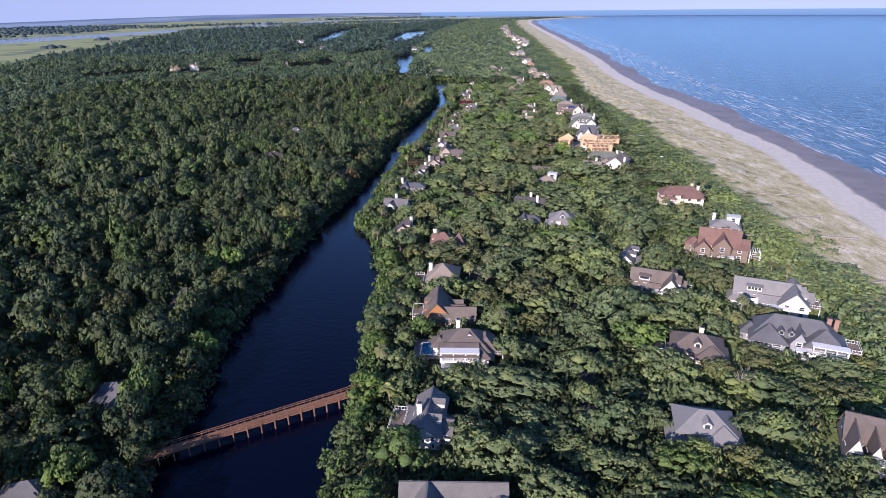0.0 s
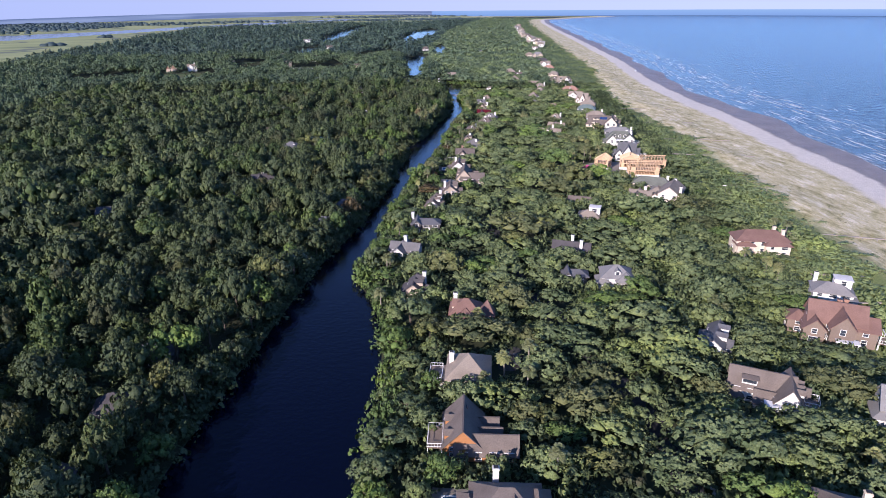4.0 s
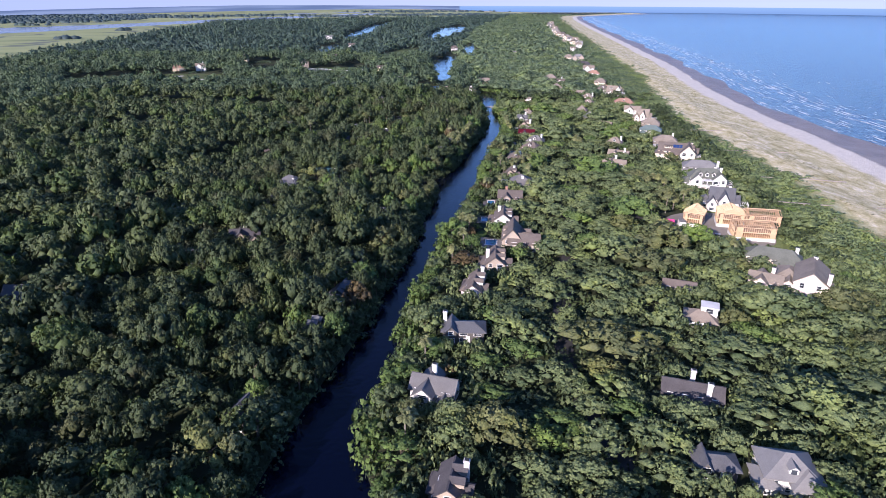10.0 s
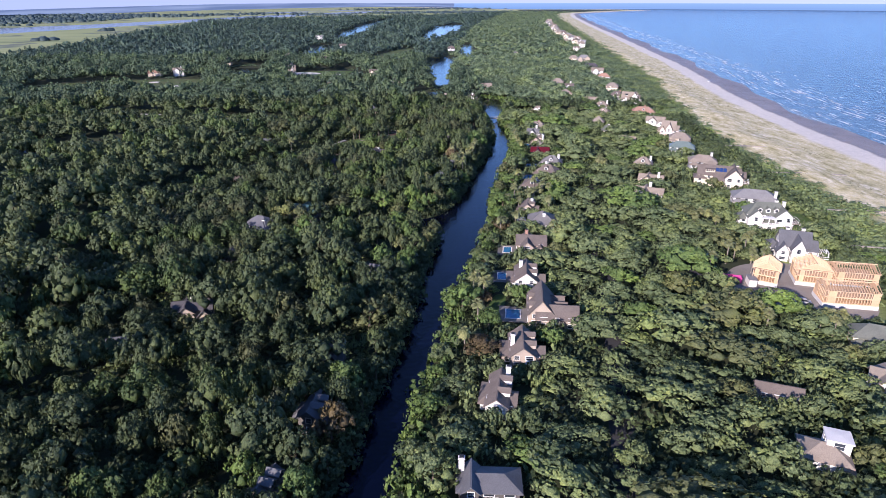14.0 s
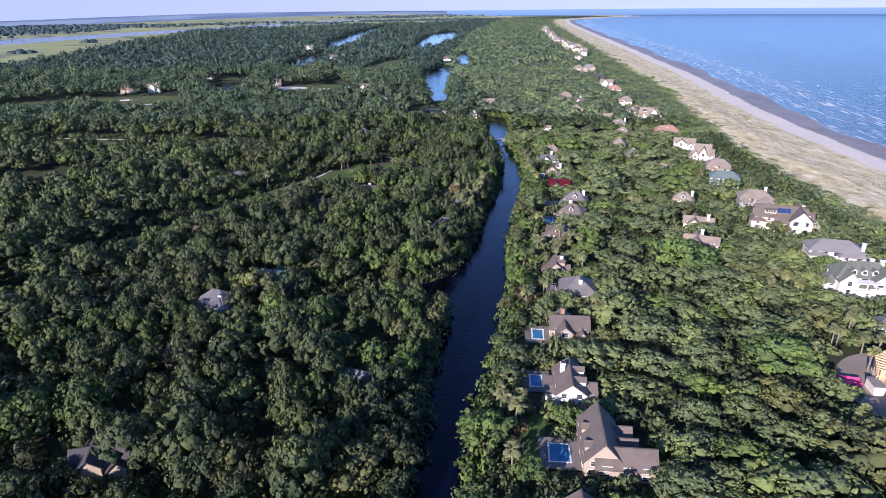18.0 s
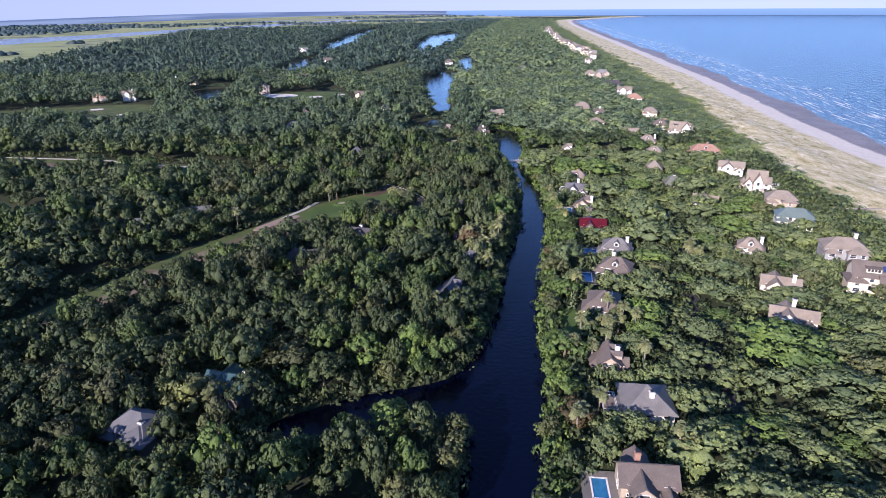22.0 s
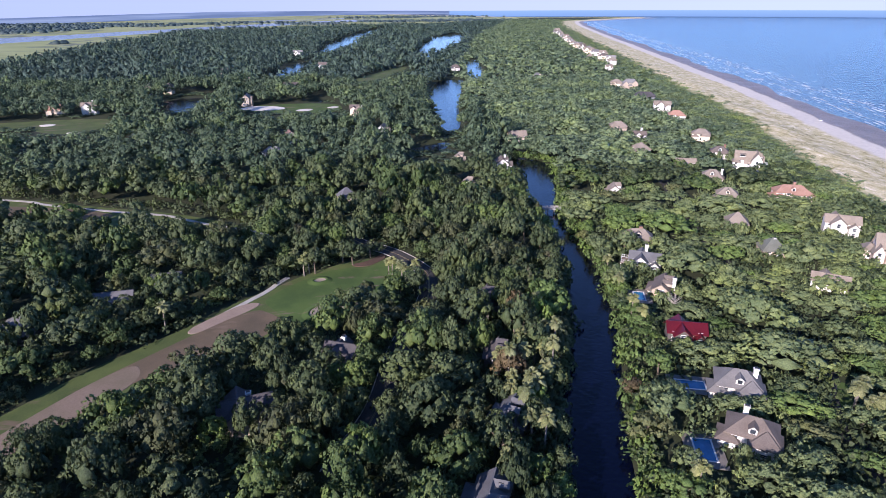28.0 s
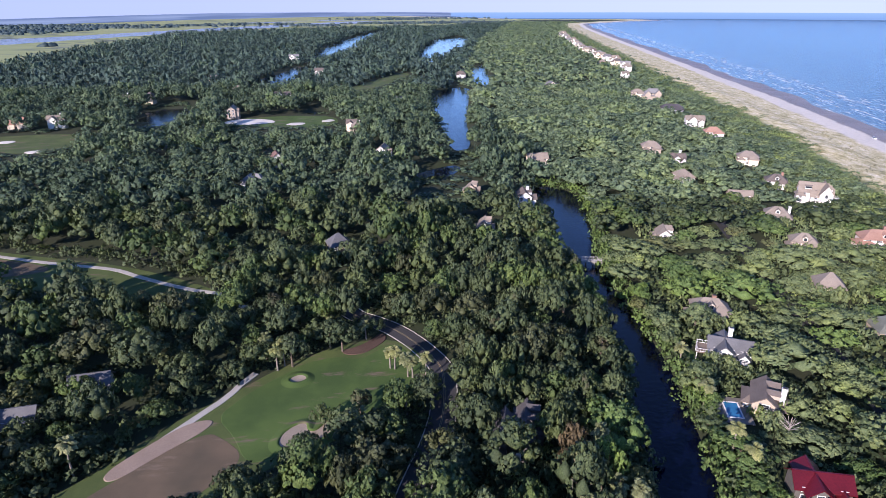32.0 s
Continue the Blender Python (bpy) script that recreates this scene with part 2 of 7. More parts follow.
def coast_material():
    """Scrub, dune grass, dry and wet sand in bands along the shore, by the distance from the dune foot."""
    m, nt, b = mat("beach_and_dunes", 0.95)
    p = position(nt)
    uv = nt.nodes.new("ShaderNodeUVMap").outputs[0]
    sep = nt.nodes.new("ShaderNodeSeparateXYZ")
    nt.links.new(uv, sep.inputs[0])
    wob = noise_tex(nt, 0.03, 5, p, 0.65)
    k = nt.nodes.new("ShaderNodeMath")
    k.operation = "MULTIPLY_ADD"
    k.inputs[1].default_value = 0.07
    nt.links.new(wob.outputs[0], k.inputs[0])
    nt.links.new(sep.outputs[0], k.inputs[2])
    mp = nt.nodes.new("ShaderNodeMapping")
    mp.inputs["Scale"].default_value = (0.22, 0.09, 0.3)
    mp.inputs["Rotation"].default_value = (0, 0, radians(72))
    nt.links.new(p, mp.inputs[0])
    g1, g2 = noise_tex(nt, 1.0, 8, mp.outputs[0], 0.72), noise_tex(nt, 1.3, 4, p, 0.7)
    grass = ramp(nt, g1.outputs[0], [(0.34, (0.3, 0.27, 0.125)), (0.47, (0.54, 0.47, 0.275)), (0.57, (0.66, 0.585, 0.4)), (0.64, (0.82, 0.74, 0.6))]).outputs[0]
    grass = mix(nt, 0.65, grass, ramp(nt, g2.outputs[0], [(0.32, (0.5, 0.54, 0.45)), (0.66, (1.3, 1.25, 1.2))]).outputs[0], "MULTIPLY")
    scrub = ramp(nt, g2.outputs[0], [(0.3, (0.13, 0.17, 0.055)), (0.7, (0.22, 0.26, 0.09))]).outputs[0]
    dry = ramp(nt, noise_tex(nt, 0.4, 5, p).outputs[0], [(0.3, (0.6, 0.545, 0.465)), (0.7, (0.7, 0.635, 0.55))]).outputs[0]
    damp = ramp(nt, noise_tex(nt, 0.06, 5, p).outputs[0], [(0.35, (0.19, 0.15, 0.128)), (0.65, (0.28, 0.22, 0.185))]).outputs[0]
    c = mix(nt, ramp(nt, k.outputs[0], [(0.26, (0, 0, 0)), (0.30, (1, 1, 1))]).outputs[0], scrub, grass)
    c = mix(nt, ramp(nt, k.outputs[0], [(0.54, (0, 0, 0)), (0.562, (1, 1, 1))]).outputs[0], c, dry)
    wet = ramp(nt, k.outputs[0], [(0.638, (0, 0, 0)), (0.652, (1, 1, 1))]).outputs[0]
    c = mix(nt, wet, c, damp)
    nt.links.new(c, b.inputs["Base Color"])
    rr = ramp(nt, wet, [(0.0, (0.95,) * 3), (1.0, (0.45,) * 3)]).outputs[0]
    nt.links.new(rr, b.inputs["Roughness"])
    bump(nt, b, g2.outputs[0], 0.8, 0.5)
    return m


MARSH, COAST = marsh_material(), coast_material()


# ---- the lie of the land ----
SHORE_Y = [-900, 0, 194, 253, 357, 490, 600, 724, 807, 915, 1184, 1740, 1957, 2696, 3033, 3150, 3270, 3490, 3560, 3700, 3790, 5200]
SHORE_X = [-60, 148, 190, 203, 224, 251, 268, 293, 310, 335, 378, 478, 515, 652, 731, 765, 880, 1090, 1290, 1150, 700, -300]


def shore(y):
    """x of the foot of the dunes."""
    return np.interp(y, SHORE_Y, SHORE_X)


def strand(y):
    """How far the foot of the dunes strays from that line."""
    return np.interp(y, [-900, 180, 230, 334, 440, 540, 650, 722, 828, 916, 1024, 1300], [-2, -2, 0, 10, 2, -2, -8, -12, -13, -11.5, -4, 0])


def seaward(x, y):
    """Distance beyond the foot of the dunes; landward of them, beyond the mean line."""
    s = x - shore(y)
    return s - strand(y) * np.clip((s + 50) / 35, 0, 1)


def scrub_edge(y):
    """Where the scrub gives way to dune grass, against the line of the dunes."""
    return np.interp(y, [0, 200, 260, 300, 430, 470, 520, 600, 700, 860], [-30, -31, -35, -39, -43, -46, -54, -58, -57, -52])


def smooth(poly, n=3):
    """Corner cutting."""
    p = np.array(poly, float)
    for _ in range(n):
        q = np.roll(p, -1, 0)
        p = np.stack([p * 0.75 + q * 0.25, p * 0.25 + q * 0.75], 1).reshape(-1, 2)
    return p


LEFT_BANK = [(-60, -20), (-52, 60), (-50, 97), (-52, 111), (-47, 122), (-49, 152), (-44, 178), (-38, 205), (-32, 235), (-25, 266), (-16, 290), (-9, 322), (-1, 354), (4, 384), (11, 420), (12, 430), (-12, 428), (-36, 420), (-38, 432), (-14, 443), (12, 447), (20, 462), (29, 485), (38, 527), (45, 545), (52, 573), (58, 600), (59, 622), (61, 645), (57, 668), (60, 690), (66, 722), (58, 748)]
RIGHT_BANK = [(72, 768), (88, 750), (86, 728), (78, 690), (70, 656), (70, 618), (69, 593), (65, 571), (61, 550), (50, 516), (42, 482), (37, 453), (31, 428), (21, 393), (12, 368), (8, 343), (1, 322), (-4, 290), (-6, 273), (-12, 258), (-12, 243), (-5, 226), (-4, 210), (-4, 181), (-8, 153), (-9, 128), (-14, 106), (-16, 93), (-20, 40), (-30, -20)]
WATERS = [smooth(LEFT_BANK + RIGHT_BANK, 2)] + [smooth(q) for q in (
    [(27, 1055), (44, 1150), (80, 1175), (66, 1060), (52, 967), (46, 850), (30, 846), (30, 960)],
    [(-4, 776), (8, 798), (32, 816), (34, 800), (14, 776)],
    [(104, 1393), (132, 1420), (112, 1246), (100, 1170), (82, 1165), (90, 1230)],
    [(18, 1440), (36, 1570), (42, 1759), (105, 2180), (200, 2240), (145, 1830), (80, 1590), (50, 1430)],
    [(-168, 1771), (-131, 2317), (-60, 2700), (-30, 2640), (-66, 2217), (-100, 1670), (-118, 1480), (-150, 1490)],
    [(-180, 1200), (-172, 1310), (-160, 1440), (-130, 1430), (-140, 1310), (-134, 1210)],
    [(-232, 1012), (-224, 1036), (-186, 1042), (-176, 1014), (-190, 985), (-190, 950), (-206, 950)],
    [(-92, 990), (-88, 1015), (-78, 1026), (-66, 1008), (-74, 990)],
    [(-235, 612), (-180, 600), (-148, 587), (-156, 572), (-185, 566), (-240, 576)],
    [(-1500, 1900), (-1241, 2098), (-1121, 2188), (-1009, 2334), (-899, 2557), (-764, 2832), (-594, 3177), (-362, 3513), (-101, 3808), (-91, 3480), (-330, 3214), (-534, 2880), (-694, 2590), (-808, 2320), (-899, 2100), (-973, 1920), (-1050, 1784), (-1400, 1500)],
    [(-1700, 2980), (-1300, 2860), (-1120, 2900), (-1130, 2960), (-1320, 2930), (-1700, 3080)],
    [(-700, 3420), (-420, 3750), (-160, 4000), (-180, 4080), (-480, 3830), (-740, 3520)])]


def inside(poly, x, y):
    a, b = poly, np.roll(poly, -1, 0)
    hit = np.zeros(np.shape(x), bool)
    for (x0, y0), (x1, y1) in zip(a, b):
        if y0 != y1:
            hit ^= ((y0 > y) != (y1 > y)) & (x < (x1 - x0) * (y - y0) / (y1 - y0) + x0)
    return hit


def edge_distance(poly, x, y):
    d = np.full(np.shape(x), 1e9)
    for (x0, y0), (x1, y1) in zip(poly, np.roll(poly, -1, 0)):
        ux, uy = x1 - x0, y1 - y0
        s = np.clip(((x - x0) * ux + (y - y0) * uy) / (ux * ux + uy * uy + 1e-9), 0, 1)
        d = np.minimum(d, np.hypot(x - x0 - s * ux, y - y0 - s * uy))
    return d


def bank(x, y):
    """Signed distance to the nearest water's edge: negative in the water."""
    best = np.full(np.shape(x), 60.0)
    for poly in WATERS:
        lo, hi = poly.min(0) - 60, poly.max(0) + 60
        near = (x > lo[0]) & (x < hi[0]) & (y > lo[1]) & (y < hi[1])
        if near.any():
            d = edge_distance(poly, x[near], y[near])
            d = np.where(inside(poly, x[near], y[near]), -d, d)
            best[near] = np.minimum(best[near], d)
    return best


MARSH_EDGE_Y = [-900, 1070, 1500, 1858, 2270, 2420, 2620, 2800, 2950, 3200, 3400, 4800]
MARSH_EDGE_X = [-590, -598, -600, -640, -630, -520, -250, 30, 180, 420, 620, 640]


def in_marsh(x, y):
    return (x < np.interp(y, MARSH_EDGE_Y, MARSH_EDGE_X))


def land_height(x, y):
    s = seaward(x, y)
    b = bank(x, y)
    h = np.clip(b * 0.35, -1.6, 1.6)
    dune = 1.6 + 1.5 * np.exp(-((s + 36) / 14.0) ** 2) + 0.5 * np.sin(x * 0.13 + y * 0.05) * np.exp(-((s + 36) / 16.0) ** 2)
    beach = np.interp(s + 5 * np.sin(y * 0.021) + 3 * np.sin(y * 0.057 + 1), [-60, 0, 22, 46, 62, 400], [1.6, 1.7, 0.75, 0.02, -0.5, -8])
    h = np.where(s > -70, np.where(s > 0, beach, np.minimum(h, 1.6) * 0 + dune), h)
    return np.where(in_marsh(x, y) & (b > 0), np.minimum(h, 0.5), h)


def mesh_from(name, verts, faces, materials=(), mat_index=None, uv=None, smooth_shade=False, normals=None):
    """A mesh from arrays of points and of equal-sided faces."""
    me = bpy.data.meshes.new(name)
    v, f = np.asarray(verts, np.float32), np.asarray(faces, np.int32)
    n, k = f.shape
    me.vertices.add(len(v))
    me.vertices.foreach_set("co", v.ravel())
    me.loops.add(n * k)
    me.loops.foreach_set("vertex_index", f.ravel())
    me.polygons.add(n)
    me.polygons.foreach_set("loop_start", np.arange(0, n * k, k, dtype=np.int32))
    me.polygons.foreach_set("loop_total", np.full(n, k, np.int32))
    for m in materials:
        me.materials.append(m)
    if mat_index is not None:
        me.polygons.foreach_set("material_index", np.asarray(mat_index, np.int32))
    me.polygons.foreach_set("use_smooth", np.full(n, smooth_shade))
    if uv is not None:
        layer = me.uv_layers.new(name="UVMap")
        layer.data.foreach_set("uv", np.asarray(uv, np.float32)[f.ravel()].ravel())
    me.update(calc_edges=True)
    if normals is None:
        me.validate()
    else:
        me.polygons.foreach_set("use_smooth", np.full(n, True))
        me.attributes.new("custom_normal", "FLOAT_VECTOR", "POINT").data.foreach_set("vector", np.asarray(normals, np.float32).ravel())
    return me


def sight(x, y):
    """How far the land and sea reach, by the bearing from the flight."""
    return np.interp(np.degrees(np.arctan2(x, y - 230)), [-180, -40, -33, -20, -8, 0, 180], [3100, 3100, 3350, 3900, 4450, 4650, 4650])


def within_sight(v, f):
    c = np.asarray(v)[f].mean(1)
    return f[np.hypot(c[:, 0], c[:, 1] - 230) < sight(c[:, 0], c[:, 1]) + 20]


def grid_faces(nx, ny):
    i = np.arange((ny - 1) * nx).reshape(ny - 1, nx)[:, :-1].ravel()
    return np.stack([i, i + 1, i + nx + 1, i + nx], 1)


def steps(*spans):
    return np.unique(np.concatenate([np.arange(a, b + 1e-6, d) for a, b, d in spans]))


def ground():
    s = steps((-5600, -1600, 60), (-1600, -420, 20), (-420, -290, 8), (-290, -130, 2), (-130, -70, 5), (-70, 70, 3), (70, 120, 10))
    y = steps((-700, 40, 30), (40, 780, 3), (780, 1300, 8), (1300, 2800, 25), (2800, 4900, 60))
    S, Y = np.meshgrid(s, y)
    X = S + shore(Y)
    Z = land_height(X.ravel(), Y.ravel())
    v = np.stack([X.ravel(), Y.ravel(), Z], 1)
    f = within_sight(v, grid_faces(len(s), len(y)))
    c = v[f].mean(1)
    off = c[:, 0] - shore(c[:, 1])
    idx = np.where(off > -100, 1, np.where(in_marsh(c[:, 0], c[:, 1]), 2, 0))
    off = seaward(X.ravel(), Y.ravel())
    off = off + (-51 - scrub_edge(Y.ravel())) * np.clip(-off / 22, 0, 1)
    uv = np.stack([off / 200 + 0.5, Y.ravel() / 200], 1)
    tagged(new("ground", mesh_from("ground", v, f, (SHADED_SOIL, COAST, MARSH), idx, uv, True)), "island of leaf litter, salt marsh, dune grass and sand", "ground", kind="structure")


def seas():
    s = steps((24, 60, 4), (60, 260, 10), (260, 800, 60), (800, 5600, 400))
    y = steps((-900, 3000, 30), (3000, 4900, 50))
    S, Y = np.meshgrid(s, y)
    v = np.stack([(S + shore(Y) + strand(Y)).ravel(), Y.ravel(), np.zeros(S.size)], 1)
    f = within_sight(v, grid_faces(len(s), len(y)))
    tagged(new("sea", mesh_from("sea", v, f, (SEA,), None, np.stack([(S.ravel() - 36) / 200, Y.ravel() / 200], 1), True)), "blue open sea with white surf along the beach", "sea", kind="structure")
    s = np.array([-5600, -2600, -1300, -600, -330, -100])
    y = steps((-700, 4900, 140))
    S, Y = np.meshgrid(s, y)
    v = np.stack([(S + shore(Y)).ravel(), Y.ravel(), np.full(S.size, 0.02)], 1)
    tagged(new("lagoon_water", mesh_from("lagoon_water", v, within_sight(v, grid_faces(len(s), len(y))), (CANAL,))), "still dark water of the canal, lagoons and marsh river", "water", kind="structure")


ground()
seas()


def horizon():
    """Low glowing rim painted as hazy far land and sea at the edge of sight, before a glowing strip of sky."""
    n = 160
    a = np.radians(np.linspace(-100, 100, n))
    sea = np.degrees(a) > 3.5
    r = sight(np.sin(a), 230 + np.cos(a)) - 30
    near_r = r - np.interp(np.degrees(a), [3.5, 8], [0, 720])
    top = np.interp(np.degrees(a), [-100, -33, -14, -4, 1, 3.5, 8, 100], [24, 26, 34, 26, 24, 21, 32, 32])
    v = np.concatenate([np.stack([near_r * np.sin(a), 230 + near_r * np.cos(a), z], 1) for z in (np.full(n, -2.0), top)])
    i = np.arange(n - 1)
    f = np.stack([i, i + 1, i + n + 1, i + n], 1)
    # Both rim materials emit, with the haze of distance mixed into their tones.
    sea_rim_glow, land_rim_glow = mat("sea_rim_glow", 1.0), mat("land_rim_glow", 1.0)
    for (m, nt, b), stretch, tones in ((sea_rim_glow, (0.0, 0.0, 0.031), ((0.15, 0.27, 0.49), (0.20, 0.34, 0.53))), (land_rim_glow, (0.0012, 0.0012, 0.05), ((0.10, 0.15, 0.26), (0.19, 0.26, 0.39)))):
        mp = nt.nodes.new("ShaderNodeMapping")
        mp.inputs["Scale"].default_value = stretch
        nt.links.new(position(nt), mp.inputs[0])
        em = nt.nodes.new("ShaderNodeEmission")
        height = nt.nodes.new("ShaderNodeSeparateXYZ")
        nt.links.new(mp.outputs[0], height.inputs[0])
        tone = ramp(nt, height.outputs[2], [(0.0, tones[0]), (1.0, tones[1])]) if m.name == "sea_rim_glow" else ramp(nt, noise_tex(nt, 1.0, 4, mp.outputs[0]).outputs[0], [(0.4, tones[0]), (0.6, tones[1])])
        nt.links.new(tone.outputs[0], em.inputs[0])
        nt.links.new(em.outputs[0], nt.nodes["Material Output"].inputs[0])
    # The low sky strip emits its own pale colour too.
    haze, nt, b = mat("pale_sky_glow", 1.0)
    em = nt.nodes.new("ShaderNodeEmission")
    span = nt.nodes.new("ShaderNodeMapRange")
    span.inputs["From Min"].default_value, span.inputs["From Max"].default_value = -2400, 2400
    px = nt.nodes.new("ShaderNodeSeparateXYZ")
    nt.links.new(position(nt), px.inputs[0])
    nt.links.new(px.outputs[0], span.inputs["Value"])
    nt.links.new(ramp(nt, span.outputs[0], [(0.0, (0.29, 0.37, 0.58)), (0.5, (0.36, 0.44, 0.61)), (1.0, (0.41, 0.50, 0.63))]).outputs[0], em.inputs[0])
    nt.links.new(em.outputs[0], nt.nodes["Material Output"].inputs[0])
    w = np.concatenate([np.stack([(r + 8) * np.sin(a), 230 + (r + 8) * np.cos(a), z], 1) for z in (np.full(n, 0.0), np.full(n, 130.0))])
    tagged(new("sky_backdrop", mesh_from("sky_backdrop", w, f, (haze,))), "glowing backdrop painted as pale blue hazy sky low over the horizon", "sky", kind="structure")
    tagged(new("backdrop", mesh_from("backdrop", v, f, (land_rim_glow[0], sea_rim_glow[0]), sea[:-1].astype(int))), "glowing backdrop rim painted as hazy distant marsh and sea", "horizon", kind="structure")


horizon()
# ---- building kit ----
ROOFS = {
    "brown": grained("brown_shingles", (0.124, 0.102, 0.090), (0.180, 0.152, 0.133), 1.0, 0.85, 5.0, 0.03, 0.4),
    "grey": grained("grey_shingles", (0.132, 0.129, 0.129), (0.198, 0.191, 0.188), 1.0, 0.85, 5.0, 0.03, 0.4),
    "slate": grained("slate_blue_shingles", (0.10, 0.102, 0.11), (0.15, 0.152, 0.162), 1.0, 0.7, 5.0, 0.03, 0.4),
    "dark": grained("dark_shingles", (0.064, 0.060, 0.064), (0.109, 0.101, 0.105), 1.0, 0.85, 5.0, 0.03, 0.4),
    "tan": grained("weathered_shakes", (0.218, 0.183, 0.148), (0.312, 0.265, 0.218), 1.0, 0.9, 5.0, 0.03, 0.4),
    "red": grained("red_brown_shingles", (0.165, 0.095, 0.078), (0.235, 0.145, 0.12), 1.0, 0.85, 5.0, 0.03, 0.4),
    "terracotta": grained("clay_tiles", (0.29, 0.165, 0.12), (0.41, 0.255, 0.195), 1.0, 0.85, 4.0, 0.05, 0.3),
    # Red lowered to dark crimson, with the shade on that roof in its tone.
    "metalred": grained("shaded_red_metal", (0.095, 0.006, 0.012), (0.14, 0.010, 0.018), 0.7, 0.4, 3.0, 0.01, 0.3, None, 0.2, 0.5),
    "sage": grained("sage_sheet_metal", (0.13, 0.175, 0.165), (0.17, 0.22, 0.205), 0.7, 0.5, 3.0, 0.01, 0.3, None, 0.1, 0.4),
    # Green metal darkened by the tree shade lying on this roof.
    "teal": grained("shaded_green_metal", (0.03, 0.075, 0.08), (0.05, 0.11, 0.115), 0.7, 0.45, 3.0, 0.01, 0.3, None, 0.2, 0.5),
    "pale": grained("pale_grey_shingles", (0.19, 0.186, 0.184), (0.26, 0.256, 0.252), 1.0, 0.8, 5.0, 0.03, 0.3),
    "green": grained("grey_green_shingles", (0.118, 0.128, 0.108), (0.178, 0.187, 0.16), 1.0, 0.85, 5.0, 0.03, 0.4),
}
WALLS = {
    "white": grained("white_siding", (0.6, 0.585, 0.56), (0.7, 0.685, 0.66), 0.8, 0.7, 9.0, 0.01, 0.15),
    "cream": grained("cream_stucco", (0.62, 0.53, 0.42), (0.71, 0.62, 0.50), 0.8, 0.85, 9.0, 0.01, 0.2),
    "pink": grained("blush_stucco", (0.68, 0.57, 0.52), (0.76, 0.66, 0.61), 0.8, 0.85, 9.0, 0.01, 0.2),
    "shingle": grained("brown_shingle_siding", (0.17, 0.13, 0.10), (0.26, 0.20, 0.16), 0.8, 0.9, 9.0, 0.03, 0.3),
    "greyshingle": grained("grey_shingle_siding", (0.24, 0.25, 0.27), (0.34, 0.35, 0.37), 0.8, 0.9, 9.0, 0.03, 0.3),
    "tan": grained("tan_siding", (0.36, 0.30, 0.24), (0.46, 0.39, 0.32), 0.8, 0.85, 9.0, 0.01, 0.2),
    "orange": grained("cedar_siding", (0.34, 0.15, 0.06), (0.44, 0.21, 0.09), 0.8, 0.8, 9.0, 0.01, 0.3),
    "dark": grained("dark_siding", (0.09, 0.085, 0.08), (0.14, 0.13, 0.12), 0.8, 0.9, 9.0, 0.01, 0.3),
}
TRIM = grained("white_trim", (0.74, 0.73, 0.71), (0.82, 0.81, 0.79), 0.8, 0.6, 9.0, 0.005, 0.1)
BRICK = grained("chimney_brick", (0.26, 0.15, 0.11), (0.38, 0.23, 0.18), 1.0, 0.9, 6.0, 0.02, 0.3)
TIMBER = grained("weathered_timber", (0.19, 0.145, 0.115), (0.29, 0.23, 0.18), 0.8, 0.9, 5.0, 0.02, 0.4)
LUMBER = grained("fresh_lumber", (0.56, 0.39, 0.24), (0.7, 0.51, 0.34), 0.6, 0.8, 5.0, 0.01, 0.2)
SHEATHING = grained("orange_sheathing", (0.52, 0.34, 0.2), (0.64, 0.44, 0.28), 0.6, 0.85, 5.0, 0.01, 0.2)
METAL = grained("dark_metal", (0.05, 0.05, 0.05), (0.09, 0.09, 0.09), 1.0, 0.5, 9.0, 0.005, 0.2, None, 0.6)
RUBBER = grained("rubber", (0.02, 0.02, 0.02), (0.035, 0.035, 0.035), 1.0, 0.9, 9.0, 0.005, 0.1)


def glass_material():
    m, nt, b = mat("window_glass", 0.08, 0.0, 0.6)
    nt.links.new(ramp(nt, noise_tex(nt, 0.4, 2, position(nt)).outputs[0], [(0.3, (0.02, 0.025, 0.03)), (0.7, (0.06, 0.07, 0.085))]).outputs[0], b.inputs["Base Color"])
    return m


def pool_material():
    m, nt, b = mat("pool_water", 0.05, 0.0, 0.5)
    nt.links.new(ramp(nt, noise_tex(nt, 0.8, 3, position(nt)).outputs[0], [(0.3, (0.02, 0.13, 0.27)), (0.7, (0.035, 0.19, 0.36))]).outputs[0], b.inputs["Base Color"])
    return m


SOLAR = grained("solar_cells", (0.015, 0.035, 0.12), (0.025, 0.06, 0.18), 1.0, 0.25, 4.0, 0.003, 0.2, None, 0.0, 0.6)
GLASS, POOL = glass_material(), pool_material()
CACHE = {}


def boxes(items):
    """Points and quads of boxes (cx, cy, z0, sx, sy, sz), z0 at the bottom."""
    v, f = [], []
    for cx, cy, z0, sx, sy, sz in items:
        n = len(v)
        v += [(cx + a * sx / 2, cy + b * sy / 2, z0 + c * sz) for c in (0, 1) for a, b in ((-1, -1), (1, -1), (1, 1), (-1, 1))]
        f += [(n + 3, n + 2, n + 1, n), (n + 4, n + 5, n + 6, n + 7)] + [(n + i, n + (i + 1) % 4, n + 4 + (i + 1) % 4, n + 4 + i) for i in range(4)]
    return v, f


def box_mesh(name, material, *items):
    key = (name, material.name, items)
    if key not in CACHE:
        CACHE[key] = mesh_from(name, *boxes(items), (material,))
    return CACHE[key]


